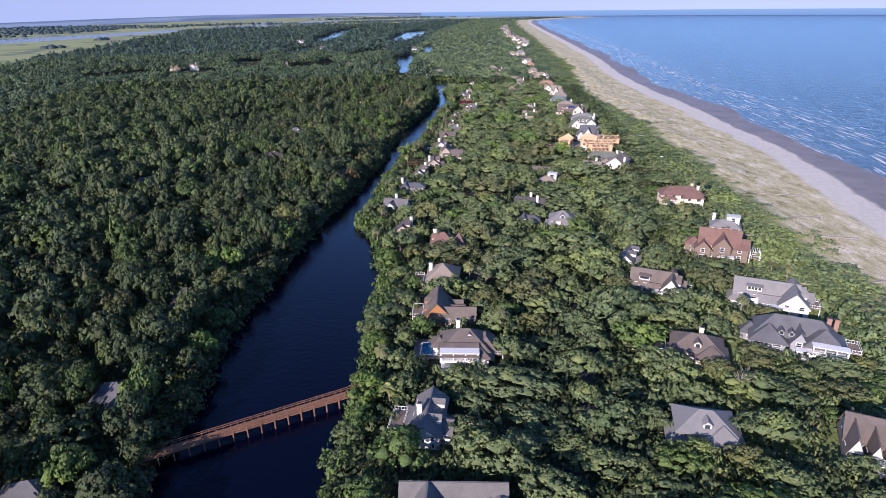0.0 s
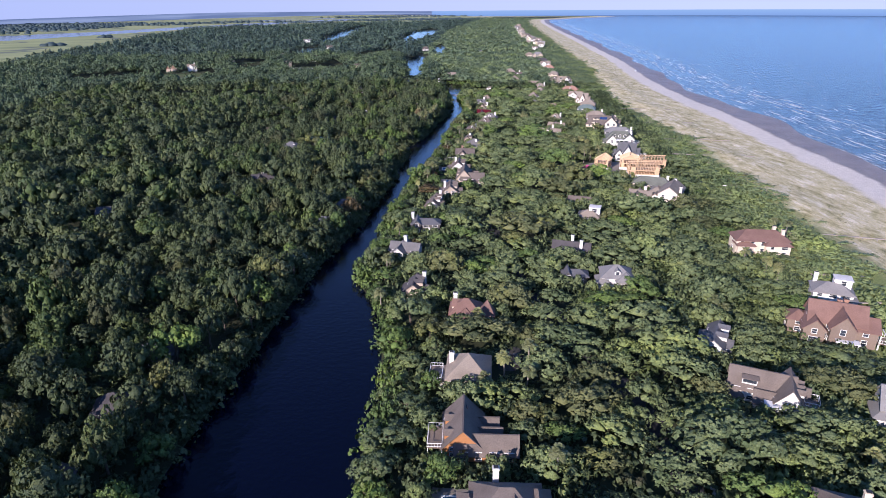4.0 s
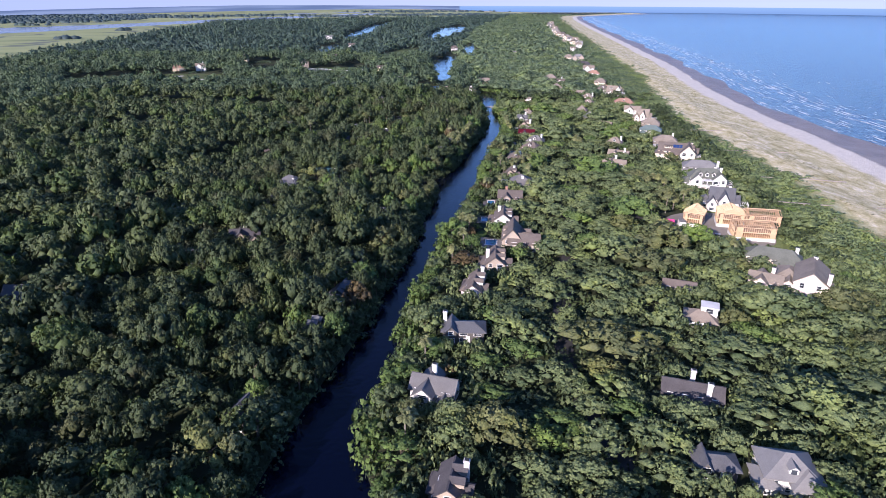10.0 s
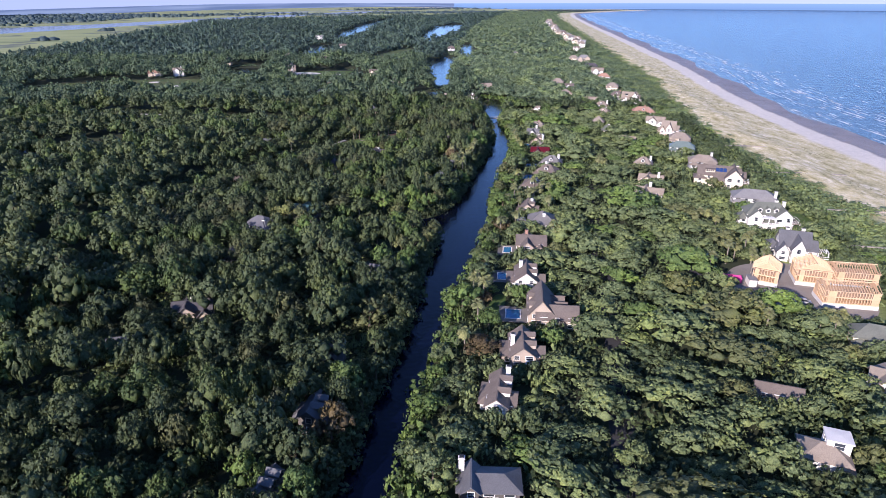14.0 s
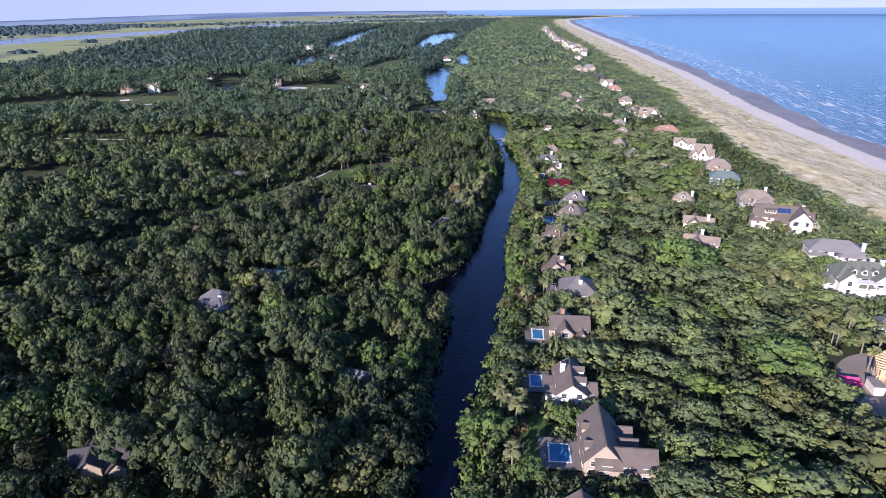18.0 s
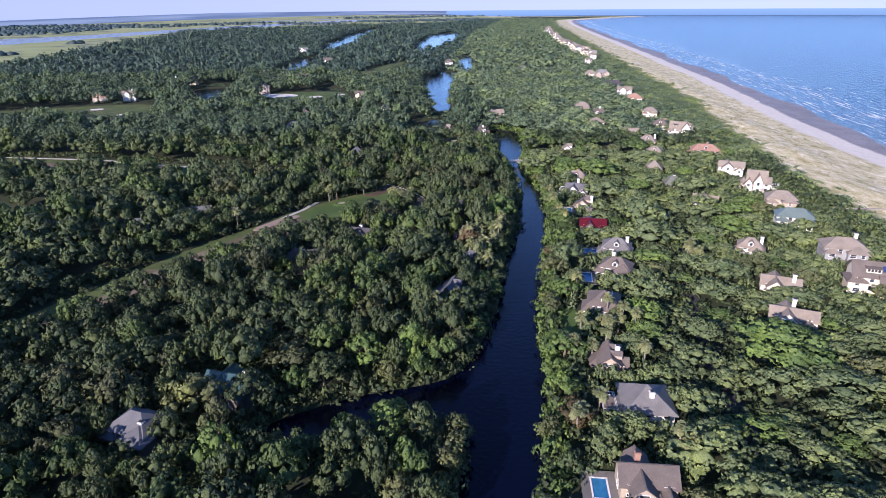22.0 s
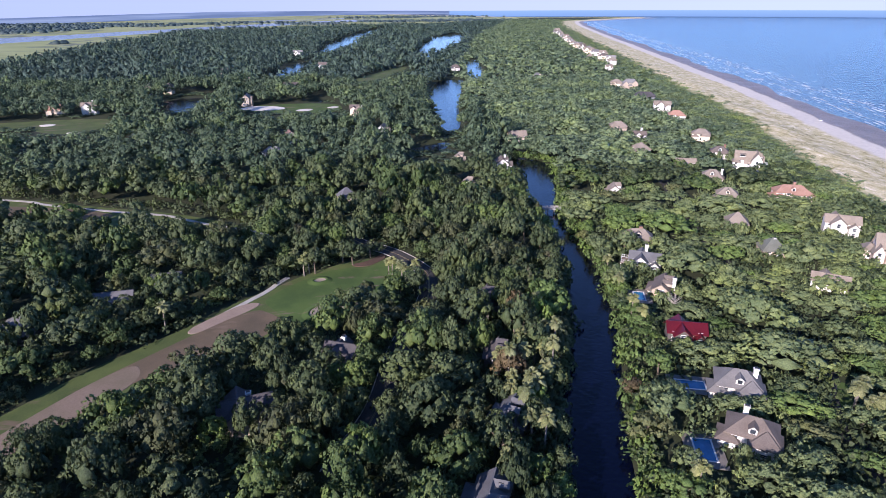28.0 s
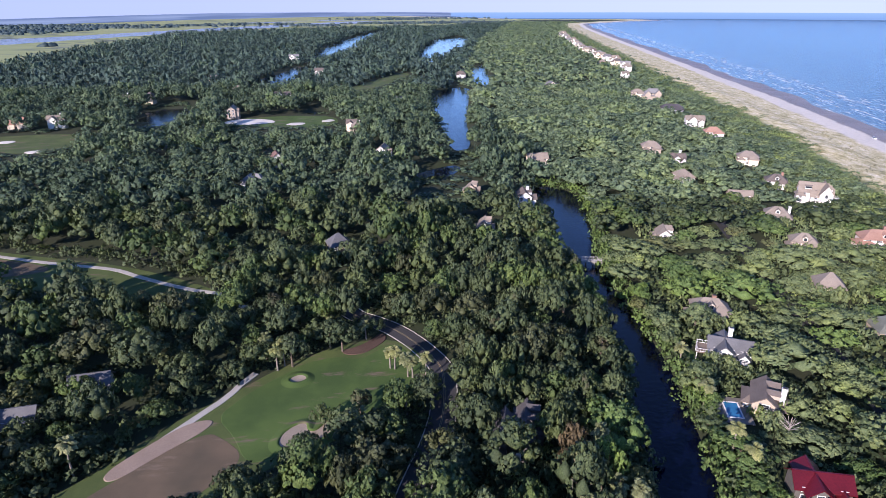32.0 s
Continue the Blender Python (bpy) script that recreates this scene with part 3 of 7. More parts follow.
def part(name, me, parent, label="", at=(0, 0, 0), turn=0.0):
    ob = new(name, me)
    ob.parent = parent
    ob.location, ob.rotation_euler = at, (0, 0, radians(turn))
    return tagged(ob, label) if label else ob


def thing(name, label, category, x, y, z, yaw=0.0, group=""):
    ob = new(name)
    ob.matrix_world = pose(x, y, z, 0, 0, yaw)
    return tagged(ob, label, category, group)


def tri_mesh(name, v, tris, materials, idx=None):
    return mesh_from(name, v, tris, materials, idx)


def hip_roof(w, d, z, rise, over, thick=0.22):
    a, b = w / 2 + over, d / 2 + over
    k = min(a, b)
    rx, ry = max(a - k, 0.02), max(b - k, 0.02)
    v = [(-a, -b, z), (a, -b, z), (a, b, z), (-a, b, z), (-a, -b, z - thick), (a, -b, z - thick), (a, b, z - thick), (-a, b, z - thick)]
    if w >= d:
        v += [(-rx, 0, z + rise), (rx, 0, z + rise)]
        t = [(0, 1, 9), (0, 9, 8), (1, 2, 9), (2, 3, 8), (2, 8, 9), (3, 0, 8)]
    else:
        v += [(0, -ry, z + rise), (0, ry, z + rise)]
        t = [(0, 1, 8), (1, 2, 9), (1, 9, 8), (2, 3, 9), (3, 0, 8), (3, 8, 9)]
    t += [(4, 7, 6), (4, 6, 5)]
    for i in range(4):
        j = (i + 1) % 4
        t += [(i, 4 + i, 4 + j), (i, 4 + j, j)]
    return v, t


def gable_roof(w, d, z, rise, over, along, thick=0.24):
    """Two slopes with thickness; the ridge runs along x or y."""
    if along == "y":
        v, t = gable_roof(d, w, z, rise, over, "x", thick)
        return [(-q[1], q[0], q[2]) for q in v], t
    a, b = w / 2 + over, d / 2 + over
    drop = rise * over / (d / 2)
    v = []
    for dz in (0, -thick):
        v += [(-a, -b, z - drop + dz), (a, -b, z - drop + dz), (a, 0, z + rise + dz), (-a, 0, z + rise + dz), (a, b, z - drop + dz), (-a, b, z - drop + dz)]
    t = []
    for q in ((0, 1, 2, 3), (3, 2, 4, 5)):
        t += [(q[0], q[1], q[2]), (q[0], q[2], q[3])]
        q2 = [i + 6 for i in q]
        t += [(q2[2], q2[1], q2[0]), (q2[3], q2[2], q2[0])]
    for i, j in ((0, 1), (1, 2), (2, 4), (4, 5), (5, 3), (3, 0)):
        t += [(i, i + 6, j + 6), (i, j + 6, j)]
    return v, t


def gable_wall(w, d, h, rise, along):
    if along == "y":
        v, t = gable_wall(d, w, h, rise, "x")
        return [(-q[1], q[0], q[2]) for q in v], t
    a, b = w / 2, d / 2
    v = [(-a, -b, 0), (a, -b, 0), (a, b, 0), (-a, b, 0), (-a, -b, h), (a, -b, h), (a, b, h), (-a, b, h), (-a, 0, h + rise - 0.3), (a, 0, h + rise - 0.3)]
    q = [(0, 1, 5, 4), (2, 3, 7, 6), (1, 2, 6, 5), (3, 0, 4, 7), (4, 5, 9, 8), (6, 7, 8, 9)]
    t = [x for c in q for x in ((c[0], c[1], c[2]), (c[0], c[2], c[3]))] + [(5, 6, 9), (7, 4, 8)]
    return v, t


def window(parent, x, y, z, turn, w=1.3, h=1.6):
    """A white frame round two dark panes, on the face that turn gives."""
    f = box_mesh("window", TRIM, (0, 0, 0, w + 0.24, 0.14, 0.12), (0, 0, h + 0.12, w + 0.24, 0.14, 0.12), (-w / 2 - 0.06, 0, 0.12, 0.12, 0.14, h), (w / 2 + 0.06, 0, 0.12, 0.12, 0.14, h), (0, 0, h / 2 + 0.09, w, 0.1, 0.06))
    win = part("window", f, parent, "", (x, y, z), turn)
    part("pane", box_mesh("pane", GLASS, (0, 0.02, 0.12, w, 0.06, h)), win, "dark window glass")


def chimney(parent, x, y, z, h, material, w=1.1, d=0.9):
    c = part("chimney", box_mesh("chimney", material, (0, 0, 0, w, d, h), (0, 0, h - 0.35, w + 0.24, d + 0.24, 0.2)), parent, "", (x, y, z))
    part("chimney_cap", box_mesh("chimney_cap", METAL, (0, 0, h + 0.12, w * 0.8, d * 0.8, 0.1), (-w * 0.3, 0, h, 0.1, d * 0.7, 0.12), (w * 0.3, 0, h, 0.1, d * 0.7, 0.12)), c, "dark metal cap")


def dormer(parent, x, y, z, turn, roof, wall, w=1.7, h=1.5, deep=2.4):
    v, t = gable_wall(w, deep, h, 0.7, "y")
    d = part("dormer", tri_mesh("dormer", v, t, (wall,)), parent, "", (x, y, z), turn)
    v, t = gable_roof(w, deep, h, 0.7, 0.2, "y", 0.12)
    part("dormer_roof", tri_mesh("dormer_roof", v, t, (roof,)), d)
    part("dormer_pane", box_mesh("dormer_pane", GLASS, (0, -deep / 2 - 0.02, 0.35, w * 0.6, 0.08, h * 0.7)), d, "dark window glass")


def deck(parent, x, y, w, d, h, turn=0.0, material=None):
    """A raised deck on posts with a white railing."""
    m = material or TRIM
    k = part("deck", box_mesh("deck", TIMBER, (0, 0, h - 0.25, w, d, 0.25)), parent, "weathered timber deck", (x, y, 0), turn)
    rails = [(0, s * (d / 2 - 0.06), h + z, w, 0.09, 0.09) for s in (-1, 1) for z in (0.15, 0.95)] + [(s * (w / 2 - 0.06), 0, h + z, 0.09, d, 0.09) for s in (-1, 1) for z in (0.15, 0.95)]
    n = max(3, int(w / 0.55))
    rails += [(-w / 2 + (i + 0.5) * w / n, s * (d / 2 - 0.06), h, 0.06, 0.06, 0.95) for i in range(n) for s in (-1, 1)]
    part("railing", box_mesh("railing", m, *rails), k, "painted deck railing")
    for sx in (-1, 1):
        for sy in (-1, 1):
            part("deck_post", box_mesh("deck_post", m, (0, 0, 0, 0.2, 0.2, h - 0.25)), k, "", (sx * (w / 2 - 0.15), sy * (d / 2 - 0.15), 0))


def wing(h, spec, roof, wall, rng, rows=2, panes=True, sides=True):
    """One block of a house: cx, cy, width, depth, eaves, rise, kind of roof, first storey's floor."""
    cx, cy, w, d, eave, rise, kind = spec[:7]
    gx = "x" if kind == "gx" else "y"
    if kind in ("gx", "gy"):
        v, t = gable_wall(w, d, eave, rise, gx)
        wl = part("wall", tri_mesh("wall", v, t, (wall,)), h, "", (cx, cy, 0))
        v, t = gable_roof(w, d, eave, rise, 0.5, gx)
    else:
        wl = part("wall", box_mesh("wall", wall, (0, 0, 0, w, d, eave)), h, "", (cx, cy, 0))
        if kind == "flat":
            v, t = hip_roof(w, d, eave + 0.2, 0.12, 0.25, 0.35)
        else:
            v, t = hip_roof(w, d, eave, rise, 0.6)
    part("roof", tri_mesh("roof", v, t, (WALLS["white"] if kind == "flat" and spec[5] == 0.4 else roof,)), h, "", (cx, cy, 0))
    if kind in ("gx", "gy") and rise > 1.2:
        a, b = w / 2 + 0.5, d / 2 + 0.5
        if kind == "gx":
            part("ridge_cap", box_mesh("ridge_cap", roof, (0, 0, 0, w + 1.02, 0.35, 0.08)), h, "", (cx, cy, eave + rise - 0.02))
        else:
            part("ridge_cap", box_mesh("ridge_cap", roof, (0, 0, 0, 0.35, d + 1.02, 0.08)), h, "", (cx, cy, eave + rise - 0.02))
    if not panes:
        return
    step = eave / rows
    for r in range(rows):
        z = r * step + step * 0.32
        n = max(1, int(w / 3.1))
        for i in range(n):
            window(h, cx - w / 2 + (i + 0.5) * w / n, cy - d / 2 - 0.03, z, 0, 1.2 if rng.random() < 0.7 else 1.9, min(1.6, step * 0.55))
        n = max(1, int(d / 4.2)) if sides else 0
        for i in range(n):
            window(h, cx - w / 2 - 0.03, cy - d / 2 + (i + 0.5) * d / n, z, -90, 1.2, min(1.5, step * 0.55))


def porch(h, x, y, w, d, z, height, roof, wall=None):
    """Columns under a flat canopy, before a facade."""
    p = part("porch", box_mesh("porch", TRIM, (0, 0, z - 0.2, w, d, 0.2), (0, 0, z + height, w + 0.3, d + 0.3, 0.25)), h, "white porch", (x, y, 0))
    n = max(2, int(w / 2.6)) + 1
    for i in range(n):
        part("column", box_mesh("column", TRIM, (0, 0, 0, 0.26, 0.26, height), (0, 0, 0, 0.36, 0.36, 0.16), (0, 0, height - 0.14, 0.36, 0.36, 0.14)), p, "", (-w / 2 + 0.2 + i * (w - 0.4) / (n - 1), -d / 2 + 0.2, z))
    part("porch_rail", box_mesh("porch_rail", TRIM, (0, -d / 2 + 0.2, z + 0.85, w, 0.08, 0.08), (0, -d / 2 + 0.2, z + 0.2, w, 0.06, 0.06), *[(-w / 2 + (i + 0.5) * 0.4, -d / 2 + 0.2, z + 0.2, 0.05, 0.05, 0.65) for i in range(int(w / 0.4))]), p)


GROUND_Z = 1.55
# name, x, y, width, depth, turn, plan, roof, wall, eaves, chimneys as (dx, dy, material)
HOUSES = [
    ("R0", 9, 84, 22, 10, -8, "ell", "grey", "white", 5.5, ""),
    ("R1", 6.5, 109, 12, 15, -14, "ridge", "grey", "white", 5.5, "w-2,-1"),
    ("R2", 18.5, 137, 18, 15, -8, "porchhip", "brown", "white", 6.5, "w-2,6.5"),
    ("R3", 16.5, 159, 17, 13, -8, "grand", "brown", "orange", 4.6, "b-3,4"),
    ("R4", 17, 182, 13.5, 12.5, -10, "pyramid", "tan", "cream", 6.0, "w-4,1"),
    ("R5", 22, 212, 13, 10, -10, "turret", "red", "cream", 6.0, "w-5,3"),
    ("R6", 7, 231, 9, 9, -14, "ridge", "dark", "tan", 5.5, "w3,2"),
    ("R7", 5, 262, 12, 11, -20, "cross", "grey", "white", 5.5, "w-1,3"),
    ("R8", 14, 288, 13, 9, -6, "low", "slate", "dark", 6.0, "w-6,2"),
    ("R9", 20, 316, 9, 13, -14, "ridge", "brown", "white", 5.8, "w2,5"),
    ("R10", 29, 335, 12, 12, -8, "ridge", "brown", "tan", 6.0, "w-3,-1"),
    ("R11", 41, 355, 15.5, 15, -10, "grand", "brown", "tan", 6.5, ""),
    ("R12", 38, 378, 13, 12, -10, "ridge", "brown", "white", 6.2, "w-2,2"),
    ("R13", 45, 405, 12, 12, -10, "cross", "brown", "tan", 6.5, "b-2,2"),
    ("R14", 53.5, 429, 14.5, 13, -10, "pyramid", "grey", "white", 5.5, "w1.5,-2.5"),
    ("R15", 52, 448, 10, 9, -14, "ridge", "brown", "tan", 5.0, "w2,-1"),
    ("R16", 60, 477, 13, 13, -20, "villa", "brown", "white", 6.5, "w2,-2"),
    ("R17", 73, 503, 14, 10, -32, "villa", "brown", "white", 5.6, "w-2,3"),
    ("R18", 79, 520, 14, 10, -24, "villa", "grey", "white", 6.0, "w4,1"),
    ("R19", 78, 546, 11.5, 9.5, -14, "cross", "metalred", "dark", 5.4, ""),
    ("R20", 82.5, 573, 9.5, 10, -30, "ridge", "brown", "tan", 6.0, "w4,-2"),
    ("R21", 85, 594, 12, 10, -24, "cross", "slate", "white", 6.5, "w0,3"),
    ("R22", 91, 617, 15, 9, -18, "villa", "tan", "cream", 5.0, "b1,1"),
    ("R23", 103, 680, 10, 8, -14, "ridge", "tan", "white", 5.5, ""),
    ("M1", 73, 231, 14, 12, -14, "villa", "pale", "white", 6.0, ""),
    ("M1b", 60, 234, 9, 7, -12, "low", "slate", "dark", 5.0, ""),
    ("M2", 66, 258, 15, 9, -22, "ridgex", "dark", "shingle", 4.2, "w0,3;w4,-2"),
    ("M3", 84, 293, 12, 9, -25, "modern", "tan", "white", 3.9, ""),
    ("M4", 86, 313, 11, 7, -24, "ridgex", "brown", "white", 4.2, ""),
    ("M5", 86, 191, 9, 13, -35, "ridge", "slate", "white", 5.0, ""),
    ("M6", 85, 167, 18, 11, -30, "sprawl", "brown", "white", 5.6, ""),
    ("M7", 79, 129, 18, 13, -26, "villa", "brown", "cream", 6.0, "c1,3"),
    ("M8", 65.5, 99.5, 17, 13, -20, "villa", "pale", "white", 5.0, ""),
    ("M9", 97, 90, 14, 14, -32, "manygables", "brown", "white", 5.6, ""),
    ("B2", 108, 131, 27, 15, -30, "slatehips", "slate", "greyshingle", 5.4, "b9,5;b11,5"),
    ("B3", 115.5, 154, 23.5, 14, -30, "sprawl", "pale", "white", 5.4, ""),
    ("B5", 120, 192, 23, 14, -28, "gables", "red", "shingle", 8.5, "b1,4;b3,5"),
    ("B6", 134, 212, 15, 10, -28, "modern", "pale", "white", 6.0, "w-5,3"),
    ("B7", 135, 252, 23, 12, -12, "hipped", "red", "cream", 7.5, "c6,3;c8,-1"),
    ("B8", 127, 312, 17, 13, -34, "tallgable", "tan", "pink", 8.5, "p7,-7;w2,7"),
    ("B8b", 115, 314, 11, 9, -34, "cross", "tan", "pink", 5.5, "p2,1"),
    ("B9", 128, 332, 22, 10, -28, "hipped", "green", "cream", 5.0, "w8,2"),
    ("B10", 139, 394, 17, 14, -22, "gables", "slate", "white", 7.5, "w-2,5;w4,6"),
    ("B11", 146, 424, 22, 14, -14, "manor", "green", "white", 8.5, "w5,5;w8,4"),
    ("B12", 154, 448, 22, 13, -20, "hipped", "pale", "white", 7.0, "w9,-3"),
    ("B13", 155, 482, 24, 15, -24, "sprawl", "brown", "cream", 8.0, "p9,4"),
    ("B14", 158, 507, 17, 12, -20, "hipped", "tan", "greyshingle", 8.0, "w5,4"),
    ("B15", 162, 542, 17, 11, -24, "hipped", "sage", "white", 7.0, ""),
    ("B16", 171, 566, 15, 11, -22, "hipped", "tan", "tan", 7.0, ""),
    ("B17", 175, 593, 15, 12, -28, "gables", "tan", "pink", 8.0, ""),
    ("B18", 177, 621, 14, 11, -26, "cross", "tan", "white", 7.5, ""),
    ("B19", 185, 667, 22, 10, -14, "villa", "terracotta", "pink", 5.0, "b2,3"),
    ("B20", 194, 722, 16, 12, -26, "sprawl", "tan", "white", 8.0, ""),
    ("S1", 130, 518, 12, 9, -30, "villa", "tan", "white", 4.5, "w4,1"),
    ("S2", 122, 486, 13, 10, -28, "cross", "tan", "cream", 5.0, "w4,-1"),
    ("S3", 113, 465, 14, 10, -28, "cross", "tan", "white", 5.0, "w0,3"),
    ("S4", 140, 574, 12, 9, -34, "cross", "tan", "white", 5.0, ""),
    ("S5", 136, 602, 11, 9, -12, "pyramid", "green", "tan", 5.0, "w1,0"),
    ("T1", 154, 668, 13, 10, -24, "villa", "tan", "cream", 5.0, ""),
    ("T2", 138, 631, 11, 9, -24, "pyramid", "tan", "cream", 5.0, ""),
    ("T3", 162, 699, 14, 10, -30, "villa", "tan", "white", 5.5, "w5,0"),
    ("T5", 161, 728, 12, 9, -14, "ridgex", "tan", "tan", 5.0, ""),
    ("T6", 191, 748, 14, 10, -24, "villa", "brown", "white", 6.5, "b3,2"),
    ("T7", 202, 795, 14, 11, -24, "hipped", "tan", "cream", 8.0, ""),
    ("T9", 218, 899, 15, 12, -14, "cross", "tan", "white", 8.0, ""),
    ("T10", 214, 862, 16, 10, -14, "villa", "terracotta", "white", 6.0, ""),
    ("T11", 228, 962, 22, 11, -14, "hipped", "dark", "greyshingle", 6.0, ""),
    ("T12", 240, 1034, 20, 12, -14, "manor", "pale", "tan", 8.0, ""),
    ("T12b", 228, 1042, 14, 11, -14, "hipped", "tan", "cream", 8.0, ""),
    ("T13", 33, 749, 9, 8, -14, "ridge", "tan", "tan", 6.5, ""),
    ("T14", 32, 694, 9, 9, -14, "ridge", "tan", "white", 7.0, ""),
    ("T15", -27, 675, 10, 8, 20, "pyramid", "slate", "tan", 8.0, ""),
    ("T16", -75, 813, 8, 8, 20, "ridge", "red", "white", 7.0, ""),
    ("L1", 21, 563, 9, 12, -14, "low", "dark", "dark", 7.0, ""),
    ("L2", -79, 590, 10, 8, 10, "ridgex", "slate", "white", 5.5, ""),
    ("L3", -17, 539, 10, 9, -20, "cross", "dark", "tan", 7.0, "w-1,3"),
    ("L4", -37, 518, 13, 10, 15, "cross", "dark", "tan", 6.5, "w1,2"),
    ("L5", 24, 566, 9, 9, -14, "ridge", "dark", "dark", 7.0, ""),
    ("L6", 22, 512, 9, 8, -30, "ridge", "slate", "dark", 6.0, ""),
    ("L7", 23, 537, 7, 8, -14, "ridge", "dark", "dark", 6.0, ""),
    ("L8", 14, 487, 11, 10, -20, "ridge", "slate", "dark", 6.5, "w2,2"),
    ("L9", -91, 577, 13, 8, 10, "ridgex", "slate", "dark", 5.5, ""),
    ("L10", -110, 560, 11, 9, 10, "hipped", "slate", "dark", 5.5, ""),
    ("L11", -43, 441, 12, 10, -20, "cross", "teal", "dark", 7.5, "w4,2"),
    ("L12", -59, 427, 15, 11, -25, "villa", "slate", "dark", 7.0, "w3,-1"),
    ("L16", -62, 400, 9, 8, 10, "ridge", "dark", "dark", 6.0, ""),
    ("L17", -13, 382, 14, 8, -20, "ridgex", "slate", "dark", 6.5, "w4,0"),
    ("L18", -64, 360, 12, 9, 10, "cross", "dark", "tan", 6.5, "w0,2"),
    ("L19", -21, 334, 8, 8, -14, "ridge", "slate", "dark", 6.5, ""),
    ("L20", -76, 342, 9, 8, 10, "ridgex", "slate", "dark", 5.5, ""),
    ("L22", -22, 311, 9, 8, -14, "ridge", "slate", "dark", 6.0, ""),
    ("L24", -38, 254, 8, 8, -20, "ridge", "slate", "dark", 6.0, "w1,-2"),
    ("L25", -28, 289, 7, 7, -20, "ridge", "slate", "dark", 6.0, ""),
    ("L26", -121, 315, 10, 8, 0, "ridgex", "slate", "dark", 6.0, ""),
    ("L27", -61, 198, 9, 7, 0, "ridgex", "slate", "dark", 5.5, ""),
    ("L28", -63, 174, 10, 8, 10, "villa", "dark", "dark", 6.0, "w0,1"),
    ("L29", -66, 125, 12, 9, 5, "villa", "slate", "dark", 5.5, "w2,2"),
    ("L30", -70, 94, 12, 9, 10, "villa", "slate", "dark", 5.5, ""),
    ("L31", -64, 152, 7, 6, 10, "ridge", "dark", "dark", 5.5, ""),
    ("far2", -292, 941, 18, 11, 10, "hipped", "terracotta", "cream", 6.5, ""),
    ("far3", -265, 943, 14, 11, 10, "cross", "tan", "white", 8.0, "w3,2"),
    ("far4", -114, 1058, 17, 12, 0, "cross", "brown", "white", 8.0, ""),
    ("far5", -167, 1105, 14, 10, 0, "villa", "tan", "white", 8.0, ""),
    ("far7", -172, 1492, 18, 12, 0, "cross", "pale", "white", 9.0, ""),
    ("far10", -258, 1053, 10, 9, -14, "cross", "tan", "white", 8.0, "w2,1"),
    ("far11", -240, 1063, 11, 10, -7, "villa", "brown", "cream", 8.0, ""),
    ("far12", -141, 976, 12, 11, 0, "ridge", "tan", "tan", 8.0, ""),
    ("far14", -77, 763, 14, 10, -10, "hipped", "pale", "white", 8.0, ""),
    ("far15", -37, 907, 10, 11, -3, "cross", "brown", "cream", 8.0, ""),
    ("far16", -33, 893, 11, 9, 4, "villa", "tan", "tan", 8.0, "w2,1"),
    ("far17", -13, 819, 12, 10, -13, "ridge", "tan", "white", 8.0, ""),
    ("far18", -106, 1279, 13, 11, -6, "ridgex", "brown", "white", 8.0, ""),
    ("far20", -223, 1214, 10, 10, 8, "cross", "grey", "tan", 8.0, ""),
    ("far21", -3, 1022, 11, 11, -9, "villa", "pale", "white", 8.0, ""),
    ("far22", 55, 727, 12, 9, -2, "ridge", "brown", "white", 8.0, "w2,1"),
    ("far23", 77, 799, 13, 10, 5, "ridgex", "tan", "cream", 6.0, ""),
    ("far24", 154, 822, 14, 11, -12, "hipped", "tan", "tan", 6.0, ""),
    ("far25", 158, 793, 10, 9, -5, "cross", "brown", "white", 6.0, "w2,1"),
    ("far26", 147, 760, 11, 10, 2, "villa", "tan", "white", 6.0, ""),
    ("far27", 164, 1131, 12, 11, 9, "ridge", "grey", "cream", 6.0, ""),
    ("far29", 75, 1239, 14, 10, -1, "hipped", "brown", "white", 6.0, ""),
    ("far30", 280, 1222, 10, 11, 6, "cross", "tan", "white", 6.0, ""),
    ("far31", 303, 1383, 11, 9, -11, "villa", "tan", "cream", 6.0, "w2,1"),
]
ROOF_WORDS = {"brown": "brown shingle", "grey": "grey shingle", "slate": "slate-blue shingle", "dark": "dark shingle", "tan": "weathered tan shake", "red": "red-brown shingle", "terracotta": "clay-tile", "metalred": "shade-darkened red metal", "teal": "shade-darkened green metal", "sage": "muted sage metal", "pale": "pale grey", "green": "grey-green shingle"}
WALL_WORDS = {"white": "white siding", "cream": "cream stucco", "pink": "blush stucco", "shingle": "brown shingle walls", "greyshingle": "grey shingle walls", "tan": "tan siding", "orange": "orange cedar walls", "dark": "dark walls"}


